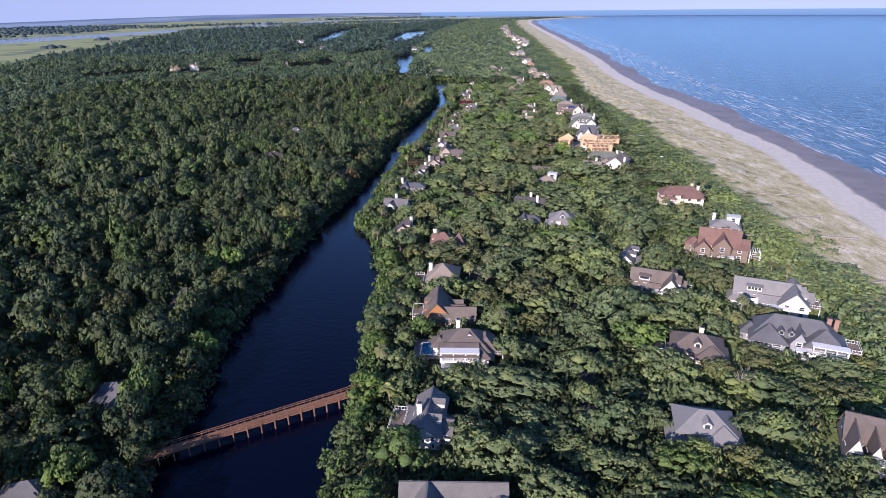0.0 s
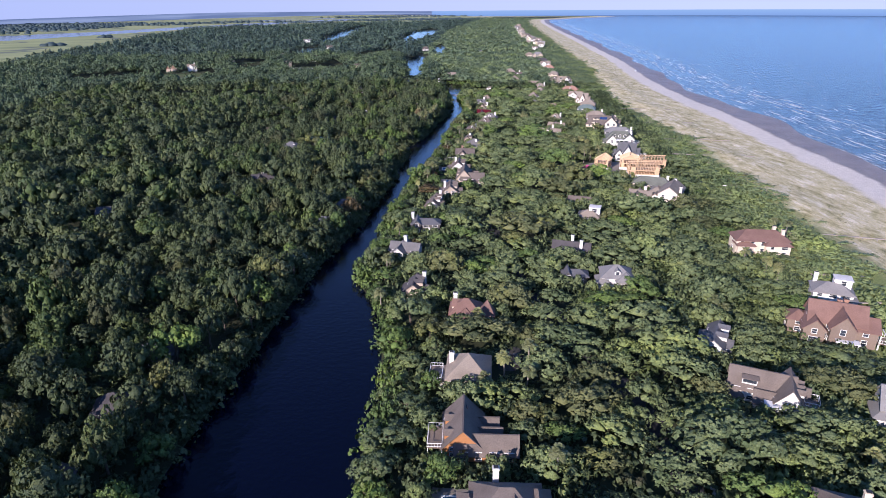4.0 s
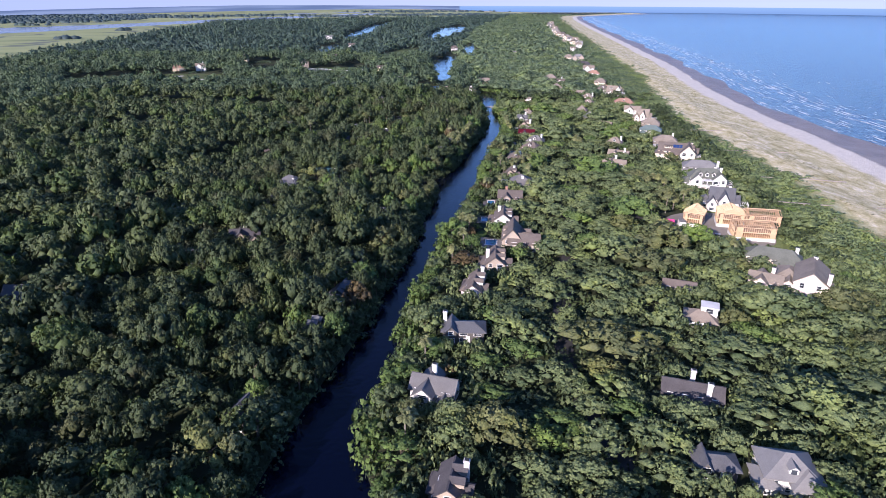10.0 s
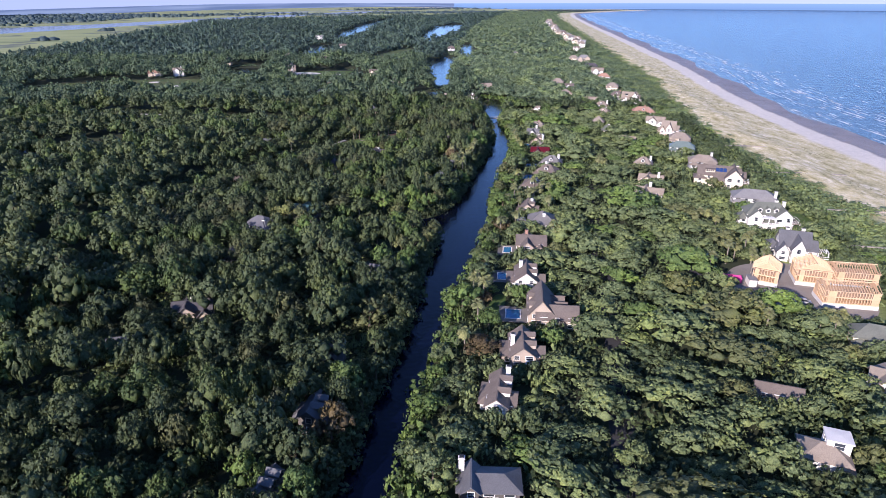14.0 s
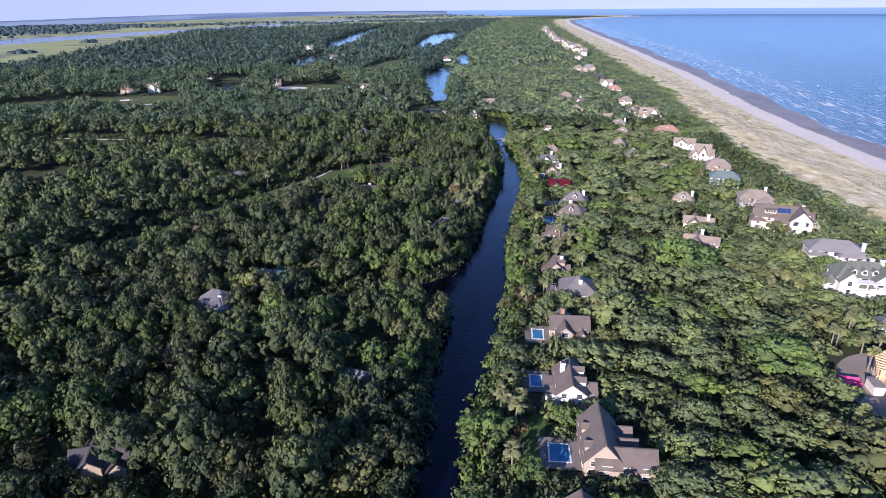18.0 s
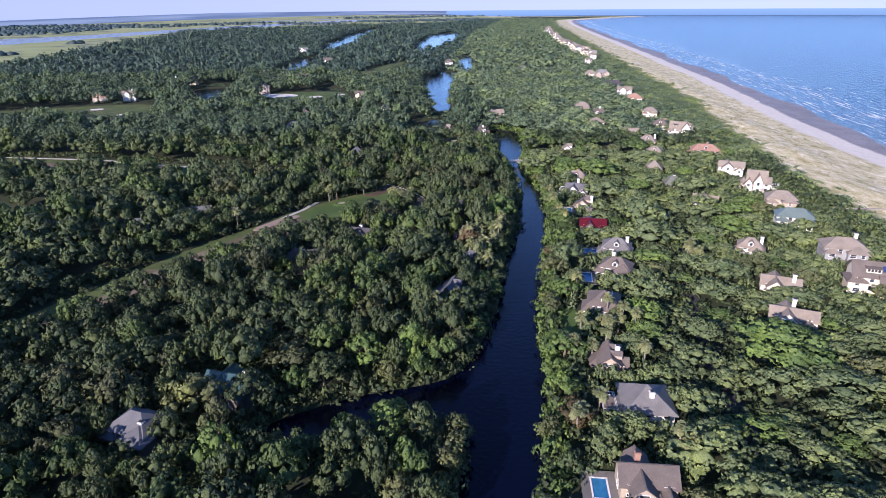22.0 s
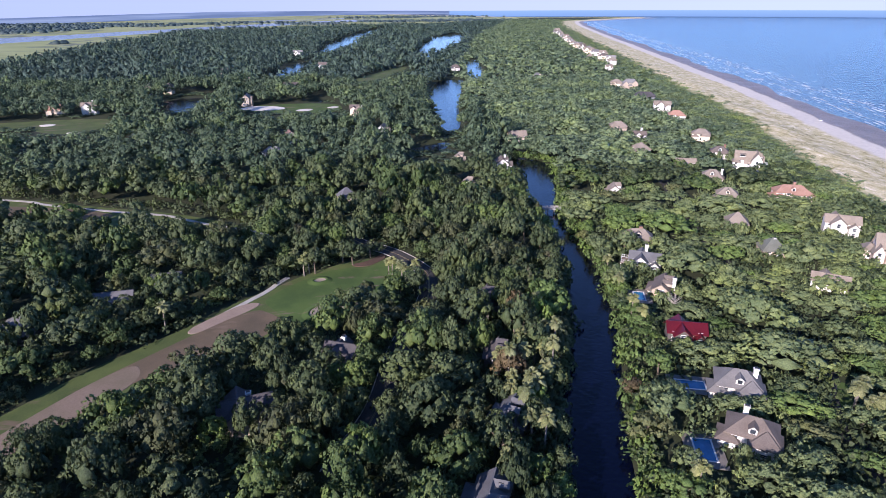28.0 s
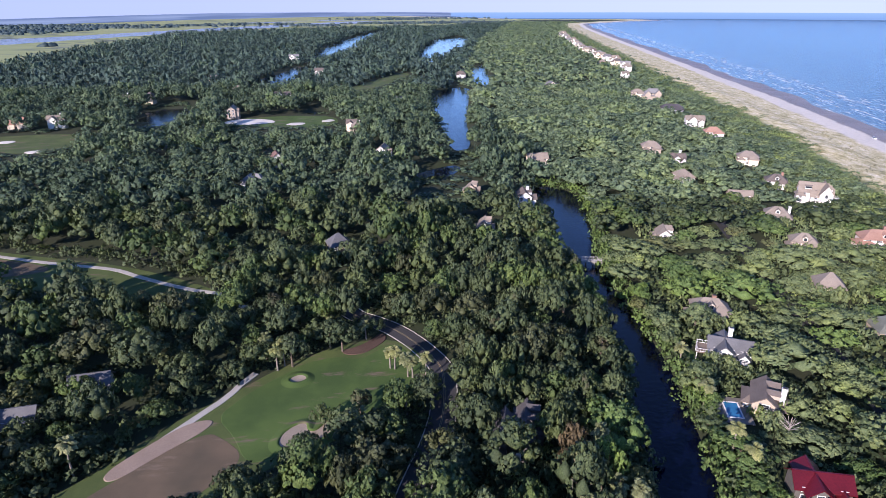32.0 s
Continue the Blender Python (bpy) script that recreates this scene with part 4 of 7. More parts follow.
def plan_wings(plan, w, d, e):
    if plan == "ell":
        return [(0, 2, w, d * 0.55, e, 2.4, "gx"), (-w * 0.25, -2.5, w * 0.3, d * 0.8, e, 2.8, "gy"), (w * 0.36, -1, w * 0.26, d * 0.55, e - 1.5, 1.6, "flat")]
    if plan == "ridge":
        return [(0, 0, w * 0.62, d, e, w * 0.24, "gy"), (-w * 0.36, 0.5, w * 0.3, d * 0.62, e - 1.6, 1.2, "hip"), (w * 0.36, -d * 0.1, w * 0.32, d * 0.5, e - 1.2, 1.6, "gx")]
    if plan == "ridgex":
        return [(0, 0, w, d * 0.66, e, d * 0.26, "gx"), (w * 0.1, -d * 0.36, w * 0.45, d * 0.3, e - 1.6, 1.3, "hip")]
    if plan == "cross":
        return [(0, 0, w, d * 0.56, e, d * 0.22, "gx"), (-w * 0.14, 0, w * 0.42, d, e, w * 0.17, "gy"), (w * 0.32, -d * 0.22, w * 0.3, d * 0.5, e - 1.4, 1.5, "gy")]
    if plan == "villa":
        return [(0, 0.5, w * 0.78, d * 0.74, e, 3.0, "hip"), (w * 0.22, -d * 0.2, w * 0.46, d * 0.6, e - 0.6, 2.2, "hip"), (-w * 0.36, -d * 0.16, w * 0.3, d * 0.5, e - 1.6, 1.6, "hip")]
    if plan == "pyramid":
        return [(w * 0.06, 0, w * 0.84, d * 0.9, e, 4.0, "hip"), (-w * 0.4, -0.6, w * 0.26, d * 0.5, e - 1.5, 1.2, "flat")]
    if plan == "turret":
        return [(-w * 0.1, 0, w * 0.76, d * 0.8, e, 3.4, "hip"), (w * 0.44, -d * 0.3, 3.6, 3.6, e + 0.2, 4.4, "hip"), (-w * 0.1, -d * 0.3, w * 0.4, d * 0.5, e - 0.5, 2.2, "hip")]
    if plan == "low":
        return [(0, 0, w, d * 0.7, e, 1.6, "hip"), (-w * 0.3, -0.4, w * 0.26, d * 0.8, e + 0.6, 1.4, "gy")]
    if plan == "grand":
        return [(-w * 0.2, 1.0, w * 0.56, d * 0.95, e, 4.4, "gy"), (w * 0.12, -d * 0.3, w * 0.84, d * 0.34, e - 0.4, 2.9, "gx"), (w * 0.16, d * 0.02, w * 0.34, d * 0.2, e - 0.6, 1.8, "gx"), (w * 0.12, d * 0.3, w * 0.34, d * 0.2, e - 0.6, 1.8, "gx")]
    if plan == "porchhip":
        return [(0, 0.8, w * 0.78, d * 0.7, e, 4.0, "hip"), (w * 0.36, d * 0.1, w * 0.26, d * 0.5, e - 0.6, 2.6, "hip"), (-w * 0.42, d * 0.12, w * 0.22, d * 0.3, e - 0.8, 2.0, "hip"), (w * 0.24, -d * 0.3, w * 0.3, d * 0.3, e - 0.6, 1.8, "hip")]
    if plan == "sprawl":
        return [(-w * 0.06, 1.2, w * 0.84, d * 0.6, e, 3.7, "gx"), (w * 0.3, -d * 0.04, w * 0.38, d * 0.94, e, 3.9, "gy"), (-w * 0.42, -d * 0.06, w * 0.24, d * 0.46, e - 2.0, 2.0, "hip"), (w * 0.02, -d * 0.24, w * 0.3, d * 0.34, e - 1.4, 2.0, "gx"), (w * 0.46, d * 0.16, w * 0.2, d * 0.4, e - 1.0, 2.2, "gx")]
    if plan == "gables":
        return [(0, 0.6, w * 0.66, d * 0.6, e, 4.2, "gx"), (w * 0.05, -d * 0.16, w * 0.28, d * 0.7, e, 3.4, "gy"), (-w * 0.26, -d * 0.16, w * 0.26, d * 0.56, e - 1.6, 2.6, "gy"), (-w * 0.42, d * 0.16, w * 0.26, d * 0.42, e - 2.2, 2.0, "hip"), (w * 0.34, 0, w * 0.28, d * 0.56, e - 1.0, 2.4, "gx")]
    if plan == "manygables":
        return [(0, 1.6, w * 0.84, d * 0.52, e, 4.0, "gx"), (-w * 0.31, -d * 0.06, w * 0.24, d * 0.8, e - 0.4, 3.6, "gy"), (-w * 0.02, -d * 0.1, w * 0.2, d * 0.7, e - 0.6, 3.2, "gy"), (w * 0.29, -d * 0.04, w * 0.27, d * 0.86, e - 0.2, 3.8, "gy"), (w * 0.47, 0.3, w * 0.14, d * 0.4, e - 2.0, 1.6, "hip")]
    if plan == "slatehips":
        return [(0, 1.2, w * 0.82, d * 0.6, e, 4.2, "hip"), (-w * 0.28, -d * 0.14, w * 0.36, d * 0.62, e - 0.8, 3.2, "hip"), (w * 0.27, -d * 0.16, w * 0.38, d * 0.64, e, 3.4, "hip"), (w * 0.02, -d * 0.1, w * 0.16, d * 0.6, e, 3.0, "gy"), (-w * 0.46, d * 0.1, w * 0.2, d * 0.4, e - 1.6, 2.2, "hip")]
    if plan == "modern":
        return [(0, 0, w * 0.8, d * 0.8, e, 2.2, "hip"), (w * 0.2, d * 0.18, 4.5, 4.0, e + 3.2, 0.4, "flat"), (w * 0.34, -d * 0.25, w * 0.3, d * 0.5, e - 1.5, 0.3, "flat")]
    if plan == "hipped":
        return [(0, 0.6, w * 0.9, d * 0.72, e, 3.0, "hip"), (w * 0.24, -d * 0.22, w * 0.42, d * 0.5, e - 1.0, 2.0, "hip"), (-w * 0.3, -d * 0.2, w * 0.28, d * 0.44, e - 1.5, 1.6, "hip")]
    if plan == "tallgable":
        return [(w * 0.1, 0, w * 0.62, d * 1.3, e, 3.4, "gy"), (-w * 0.34, d * 0.22, w * 0.4, d * 0.7, e - 1.8, 2.0, "hip"), (-w * 0.3, -d * 0.3, w * 0.26, d * 0.4, e - 2.6, 1.6, "gy"), (w * 0.46, -d * 0.1, w * 0.14, d * 0.7, e - 3.0, 1.0, "flat")]
    return [(0, 1.0, w * 0.84, d * 0.6, e, 4.0, "hip"), (w * 0.26, -d * 0.12, w * 0.34, d * 0.62, e, 3.0, "gy"), (-w * 0.26, -d * 0.08, w * 0.3, d * 0.6, e - 0.6, 2.8, "gy"), (-w * 0.46, d * 0.06, w * 0.2, d * 0.42, e - 2.6, 2.0, "hip"), (w * 0.02, -d * 0.3, w * 0.24, d * 0.22, e - 2.4, 1.2, "hip")]


def build_house(key, x, y, w, d, yaw, plan, roof, wall, e, chims):
    rng = random.Random(key)
    w, d = w * 0.88, d * 0.92
    big = plan in ("manor",)
    label = f"{'large ' if big else ''}{WALL_WORDS[wall]} house with a {ROOF_WORDS[roof]} roof among trees"
    h = thing("house", label, "house", x, y, GROUND_Z - 0.05, yaw)
    R, W = ROOFS[roof], WALLS[wall]
    e = e - 1.2 if key[0] == "L" else e * 0.62 if key[0] in "ST" and y < 800 else e * 0.66 if key[0] in "RM" else e * 0.76 if y < 780 else e
    near = y < 760
    for i, s in enumerate(plan_wings(plan, w, d, e)):
        wing(h, s, R, W, rng, 3 if s[4] > 7 else 2, (y < (760 if key[0] in "RB" else 560) and (key[0] != "L" or i < 1)) or i < 1, y < 440 and key[0] in "RMB")
    if plan == "manor" and near:
        for i in range(3):
            dormer(h, (i - 1) * w * 0.16 - 0.5, 1.0 - d * 0.2, e + 0.6, 0, R, W)
        porch(h, w * 0.02, -d * 0.46, w * 0.42, 2.6, 3.2, 2.7, R)
        porch(h, w * 0.02, -d * 0.46, w * 0.42, 2.4, 0.4, 2.5, R)
        deck(h, w * 0.5 + 1.2, 0, 3.0, d * 0.5, 3.0)
    elif plan in ("sprawl", "gables", "manygables", "slatehips") and near:
        if plan == "sprawl":
            for i in range(3):
                dormer(h, w * 0.3 + w * 0.11, d * (0.2 - 0.2 * i), e + 0.9, 90, R, W, 1.4, 1.0, 2.0)
            v, t = gable_roof(w * 0.2, 2.6, 1.5, 0.25, 0.25, "x", 0.15)
            sd = part("shed_dormer", box_mesh("shed_dormer", W, (0, 0, 0, w * 0.2, 2.6, 1.5)), h, "", (-w * 0.22, 1.2 - d * 0.14, e + 0.8))
            part("dormer_roof", tri_mesh("dormer_roof", v, t, (R,)), sd)
            for i in range(4):
                part("dormer_pane", box_mesh("dormer_pane", GLASS, (0, -1.33, 0.4, 0.7, 0.08, 0.8)), sd, "dark window glass", ((i - 1.5) * w * 0.045, 0, 0))
        if plan == "slatehips":
            for z in (0.4, 3.1):
                porch(h, w * 0.3, -d * 0.5 - 0.9, w * 0.34, 2.4, z, 2.3, R)
            for i in range(3):
                dormer(h, (i - 1.6) * w * 0.1, -d * 0.2, e + 0.5, 0, R, W, 1.4, 1.1, 2.2)
        if plan == "gables":
            for i in range(5):
                part("pergola_beam", box_mesh("pergola_beam", TRIM, (0, 0, 0, 0.2, 3.4, 0.22)), h, "white pergola beam", (w * 0.5 + 0.4 + i * 0.75, -d * 0.12, e - 1.6))
            for dx, dy in ((0.3, -1.6), (3.5, -1.6), (3.5, 1.6)):
                part("pergola_post", box_mesh("pergola_post", TRIM, (0, 0, 0, 0.26, 0.26, e - 1.6)), h, "white pergola post", (w * 0.5 + dx, -d * 0.12 + dy, 0))
            deck(h, w * 0.5 + 2.0, -d * 0.12, 4.0, 3.8, e - 4.2)
        else:
            deck(h, w * 0.5 + 1.4, -d * 0.1, 3.2, d * 0.4, 3.0)
        if key == "B13":
            sp = part("solar_panel", box_mesh("solar_panel", SOLAR, *[((i - 1) * 1.7, (j - 0.5) * 1.1, 0, 1.6, 1.0, 0.08) for i in range(3) for j in range(2)]), h, "dark blue solar panels", (w * 0.02, 1.2 - d * 0.15, e + 2.0))
            sp.rotation_euler = (math.atan2(3.7, d * 0.3), 0, 0)
            for i in range(5):
                part("arch", box_mesh("arch", GLASS, (0, 0, 0.4, 1.3, 0.1, 2.0), (0, 0, 2.4, 1.05, 0.1, 0.3), (0, 0, 2.7, 0.6, 0.1, 0.18)), h, "dark arched opening", (w * 0.16 + i * 1.75, -d * 0.5 - 0.02, 0))
        porch(h, w * 0.12, -d * 0.5 - 0.6, w * 0.26, 2.2, 0.4, 2.6, R)
    elif plan == "porchhip":
        porch(h, -w * 0.08, -d * 0.42, w * 0.62, 3.0, 3.2, 2.2, R)
        porch(h, -w * 0.08, -d * 0.42, w * 0.62, 3.0, 0.4, 2.5, R)
        v = [(-w * 0.4, -d * 0.56, 0), (w * 0.24, -d * 0.56, 0), (w * 0.24, -d * 0.22, 1.5), (-w * 0.4, -d * 0.22, 1.5)]
        v += [(x0, y0, z0 - 0.2) for x0, y0, z0 in v]
        t = [(0, 1, 2), (0, 2, 3), (6, 5, 4), (7, 6, 4)] + [q for i in range(4) for q in ((i, i + 4, (i + 1) % 4 + 4), (i, (i + 1) % 4 + 4, (i + 1) % 4))]
        part("porch_roof", tri_mesh("porch_roof", v, t, (R,)), h, "shallow porch roof", (0, 0, e + 0.4))
        deck(h, w * 0.5 + 1.0, -d * 0.06, 2.6, 3.6, 2.4)
        dormer(h, w * 0.08, d * 0.02, e + 1.6, 0, R, W, 1.5, 1.2, 2.6)
    elif plan in ("villa", "cross", "ridge", "grand", "pyramid", "turret", "ell") and near and x > -10 - 0.1 * y:
        if key in ("R1", "R2", "R3", "R4", "R14", "R21", "M6", "M7"):
            deck(h, -w * 0.5 - 1.3, -d * 0.1, 3.2, d * 0.55, 2.6, 0.0, TIMBER if roof == "metalred" else TRIM)
        if plan in ("grand", "ridge"):
            for i in range(2):
                dormer(h, -w * 0.2 - w * 0.16 if plan == "grand" else w * 0.18, d * (0.22 - 0.4 * i), e + 0.5, -90 if plan == "grand" else 90, R, W, 1.8, 1.3, 2.8)
        if plan == "turret":
            for i in range(2):
                dormer(h, -w * 0.34, d * (0.14 - 0.26 * i), e + 0.7, -90, R, W, 1.5, 1.1, 2.4)
        if plan == "villa":
            dormer(h, 0, -d * 0.16, e + 0.4, 0, R, W)
    if near:
        part("door", box_mesh("door", TRIM, (0, 0, 0, 1.1, 0.1, 2.1), (0, -0.03, 0.1, 0.8, 0.08, 1.8)), h, "white front door", (plan_wings(plan, w, d, e)[0][0] + 1.2, plan_wings(plan, w, d, e)[0][1] - plan_wings(plan, w, d, e)[0][3] / 2 - 0.06, 0.4))
    for c in filter(None, chims.split(";")):
        cx, cy = map(float, c[1:].split(","))
        m = {"w": WALLS["white"], "b": BRICK, "c": WALLS["cream"], "p": WALLS["pink"]}[c[0]]
        chimney(h, cx * 0.88, cy * 0.92, 0, e + (2.0 if key[0] == "L" else 3.7), m, 1.1, 0.95)


for i in range(26):
    # row of pale beach houses far up the coast
    hy = 1290 + i * 38 + (i * 53 % 17)
    hx = float(np.interp(hy, [1290, 1505, 1640, 1830, 2090, 2470], [312, 338, 352, 384, 430, 505])) + (i * 29 % 11) - 5
    HOUSES.append(("V%d" % i, hx, hy, 15 + i * 7 % 6, 12 + i * 5 % 4, -14 - i % 3 * 6, ("hipped", "cross", "villa", "gables")[i % 4], ("tan", "pale", "brown", "tan", "grey")[i % 5], ("white", "white", "cream")[i % 3], 8.0, ""))
for row in HOUSES:
    build_house(*row)
# ---- roads, lawns and golf ----
ROADS = [
    ("road", "dark asphalt lane between the oaks", ASPHALT, 5.5, [(20, 40), (33, 87), (41, 103), (47, 119), (56, 146), (56, 165), (51, 195), (45, 225), (41, 250), (40, 275), (46, 305), (56, 340), (66, 380), (76, 430), (88, 470), (97, 503), (104, 520), (110, 541), (111, 570), (123, 631), (135, 690), (150, 760)]),
    ("road", "asphalt road bending past the putting green", ASPHALT, 6.0, [(-30, 645), (-18, 627), (-12, 622), (-6, 617), (-1, 611), (4, 603), (7.5, 594), (7, 579), (4, 566), (-1, 552), (-4, 540), (-8, 520), (-16, 500)]),
    ("driveway", "dark asphalt drive before the building site", ASPHALT, 7.0, [(98, 388), (104, 378), (110, 368), (124, 361), (140, 352)]),
    ("cart_path", "pale concrete cart path along the fairway", CONCRETE, 1.9, [(-260, 712), (-187, 695), (-171, 688), (-155, 682), (-132, 674), (-108, 667), (-96, 660), (-84, 653), (-72, 647), (-62, 643), (-52, 633)]),
    ("cart_path", "pale concrete cart path beside the trees", CONCRETE, 1.8, [(-56, 571), (-49.1, 581.1), (-46.9, 584.2), (-44.7, 588.4), (-43.9, 590.7), (-41, 596)]),
]


def spline(points, n=8):
    p = np.array(points, float)
    p = np.vstack([2 * p[0] - p[1], p, 2 * p[-1] - p[-2]])
    out = []
    for i in range(1, len(p) - 2):
        for k in range(n):
            t = k / n
            out.append(0.5 * (2 * p[i] + (p[i + 1] - p[i - 1]) * t + (2 * p[i - 1] - 5 * p[i] + 4 * p[i + 1] - p[i + 2]) * t * t + (3 * p[i] - p[i - 1] - 3 * p[i + 1] + p[i + 2]) * t ** 3))
    return np.array(out + [p[-2]])


def strip(name, label, category, material, width, points, z=0.06, kind="structure"):
    c = spline(points)
    t = np.gradient(c, axis=0)
    t /= np.linalg.norm(t, axis=1)[:, None]
    nrm = np.stack([-t[:, 1], t[:, 0]], 1) * width / 2
    zz = np.maximum(land_height(c[:, 0], c[:, 1]), 1.6) + z
    v = np.concatenate([np.column_stack([c + nrm, zz]), np.column_stack([c - nrm, zz]), np.column_stack([c + nrm * 1.02, zz - 0.3]), np.column_stack([c - nrm * 1.02, zz - 0.3])])
    n = len(c)
    i = np.arange(n - 1)
    f = np.concatenate([np.stack([i + n, i + n + 1, i + 1, i], 1), np.stack([i, i + 1, i + 2 * n + 1, i + 2 * n], 1), np.stack([i + n + 1, i + n, i + 3 * n, i + 3 * n + 1], 1)])
    return tagged(new(name, mesh_from(name, v, f, (material,))), label, category, kind=kind)


def offset_line(points, by):
    c = spline(points, 3)
    t = np.gradient(c, axis=0)
    t /= np.linalg.norm(t, axis=1)[:, None]
    return [tuple(q) for q in c + np.stack([-t[:, 1], t[:, 0]], 1) * by]


for by in (-3.15, 3.15):
    strip("kerb", "pale concrete kerb along the road", "kerb", CONCRETE, 0.22, offset_line(ROADS[1][4], by), 0.16)
for by in (-0.16, 0.16):
    strip("road_marking", "thin faded yellow centre line", "road marking", FADED, 0.1, offset_line(ROADS[1][4], by), 0.068)
ROAD_LINES = []
for name, label, material, width, pts in ROADS:
    strip(name, label, name.replace("_", " "), material, width, pts, 0.22 if name == "cart_path" else 0.06)
    ROAD_LINES.append((spline(pts, 4), width))


def sheet(name, label, category, material, outline, z, rounds=3, dip=0.0):
    """A flat patch of turf or sand with a soft outline, sunk edges and a crown."""
    p = smooth(outline, rounds)
    c = p.mean(0)
    n = len(p)
    v = [(*q, z - 0.25) for q in p] + [(*(c + (q - c) * 0.97), z) for q in p] + [(*(c + (q - c) * 0.5), z + 0.05 - dip) for q in p] + [(*c, z + 0.06 - dip * 1.2)]
    t = []
    for i in range(n):
        j = (i + 1) % n
        for a in (0, n):
            t += [(a + i, a + j, a + n + j), (a + i, a + n + j, a + n + i)]
        t.append((2 * n + i, 2 * n + j, 3 * n))
    return tagged(new(name, mesh_from(name, v, t, (material,))), label, category, kind="structure")


FAIRWAY = [(-128, 478), (-112, 500), (-96, 524), (-84, 543), (-74, 554), (-65, 564), (-54, 580), (-45, 588), (-36, 598), (-26, 606), (-14, 612), (-2, 611), (5, 602), (4, 592), (-4, 584), (-14, 576), (-20, 569), (-28, 562), (-36, 557), (-46, 547), (-60, 540), (-72, 530), (-84, 511), (-100, 490), (-116, 470)]
FAIRWAY_B = [(-260, 712), (-187, 699), (-155, 686), (-108, 672), (-84, 660), (-62, 646), (-52, 634), (-62, 628), (-89, 632), (-112, 646), (-140, 656), (-175, 660), (-260, 672)]
FAIRWAY_C = [(-400, 885), (-312, 910), (-254, 924), (-224, 912), (-216, 882), (-240, 855), (-266, 864), (-290, 888), (-400, 868)]
FAIRWAY_D = [(-150, 955), (-134, 974), (-108, 982), (-80, 984), (-54, 976), (-50, 938), (-70, 928), (-100, 934), (-140, 940)]
FAIRWAY_E = [(-78, 1125), (-44, 1190), (-10, 1290), (6, 1310), (14, 1290), (-10, 1205), (-42, 1125)]
CLEARINGS = [smooth(q, 2) for q in (FAIRWAY, FAIRWAY_B, FAIRWAY_C, FAIRWAY_D, FAIRWAY_E)]
sheet("fairway", "mown golf fairway with worn edges between woods", "fairway", LAWN, FAIRWAY, 1.70)
sheet("fairway", "shaded mown golf fairway beside a cart path", "fairway", LAWN, FAIRWAY_B, 1.70)
sheet("fairway", "bright mown golf fairway beside a pond", "fairway", LAWN, FAIRWAY_C, 1.70)
sheet("fairway", "bright golf turf ringed with pale bunkers", "fairway", GREEN, FAIRWAY_D, 1.70)
sheet("fairway", "narrow mown fairway between woods", "fairway", LAWN, FAIRWAY_E, 1.70)
sheet("driveway", "shaded asphalt drive beside a house", "driveway", ASPHALT, [(25, 186), (28, 192), (30, 196), (34, 196), (33, 188), (30, 184)], 1.66)
sheet("turf", "brown half-dormant turf beside a cart path", "fairway", DRY_TURF, [(-260, 700), (-182, 686), (-160, 682), (-126, 670), (-134, 663), (-156, 662), (-180, 664), (-260, 678)], 1.78)
sheet("putting_green", "smooth close-cut green putting surface", "golf green", GREEN, [(-47, 578), (-43, 585), (-39, 590), (-33, 596), (-28, 601), (-20, 603), (-14, 600.5), (-8.6, 606), (-4, 609), (0, 602), (4, 594), (4, 588), (-4, 582), (-14, 576), (-22, 570), (-30, 564), (-36, 561), (-41, 571)], 1.78)
sheet("dormant_fairway", "brown dormant fairway turf", "fairway", DRY_TURF, [(-118, 476), (-104, 497), (-90, 519), (-81, 536), (-71, 548), (-62, 559), (-47, 575), (-41, 571), (-36, 566), (-38, 560), (-47, 550), (-60, 543), (-72, 534), (-82, 515), (-98, 494)], 1.78)
sheet("waste_area", "strip of bare pink-brown sand", "sand", BARE, [(-65, 561), (-59, 569), (-52, 577), (-46, 578), (-47, 574), (-55, 566), (-62, 558)], 1.86)
sheet("waste_area", "worn patch of sandy brown turf", "sand", WORN, [(-110, 486), (-98, 505), (-88, 524), (-80, 537), (-72, 546), (-68, 540), (-70, 533), (-80, 519), (-94, 497), (-106, 480)], 1.86)
sheet("mulch_bed", "red-brown bed of pine straw under palms", "planting bed", STRAW, [(-20, 605.5), (-16, 606.6), (-12, 610), (-8.8, 615), (-6.7, 611), (-10.5, 606), (-14, 603), (-18.5, 603)], 1.84)


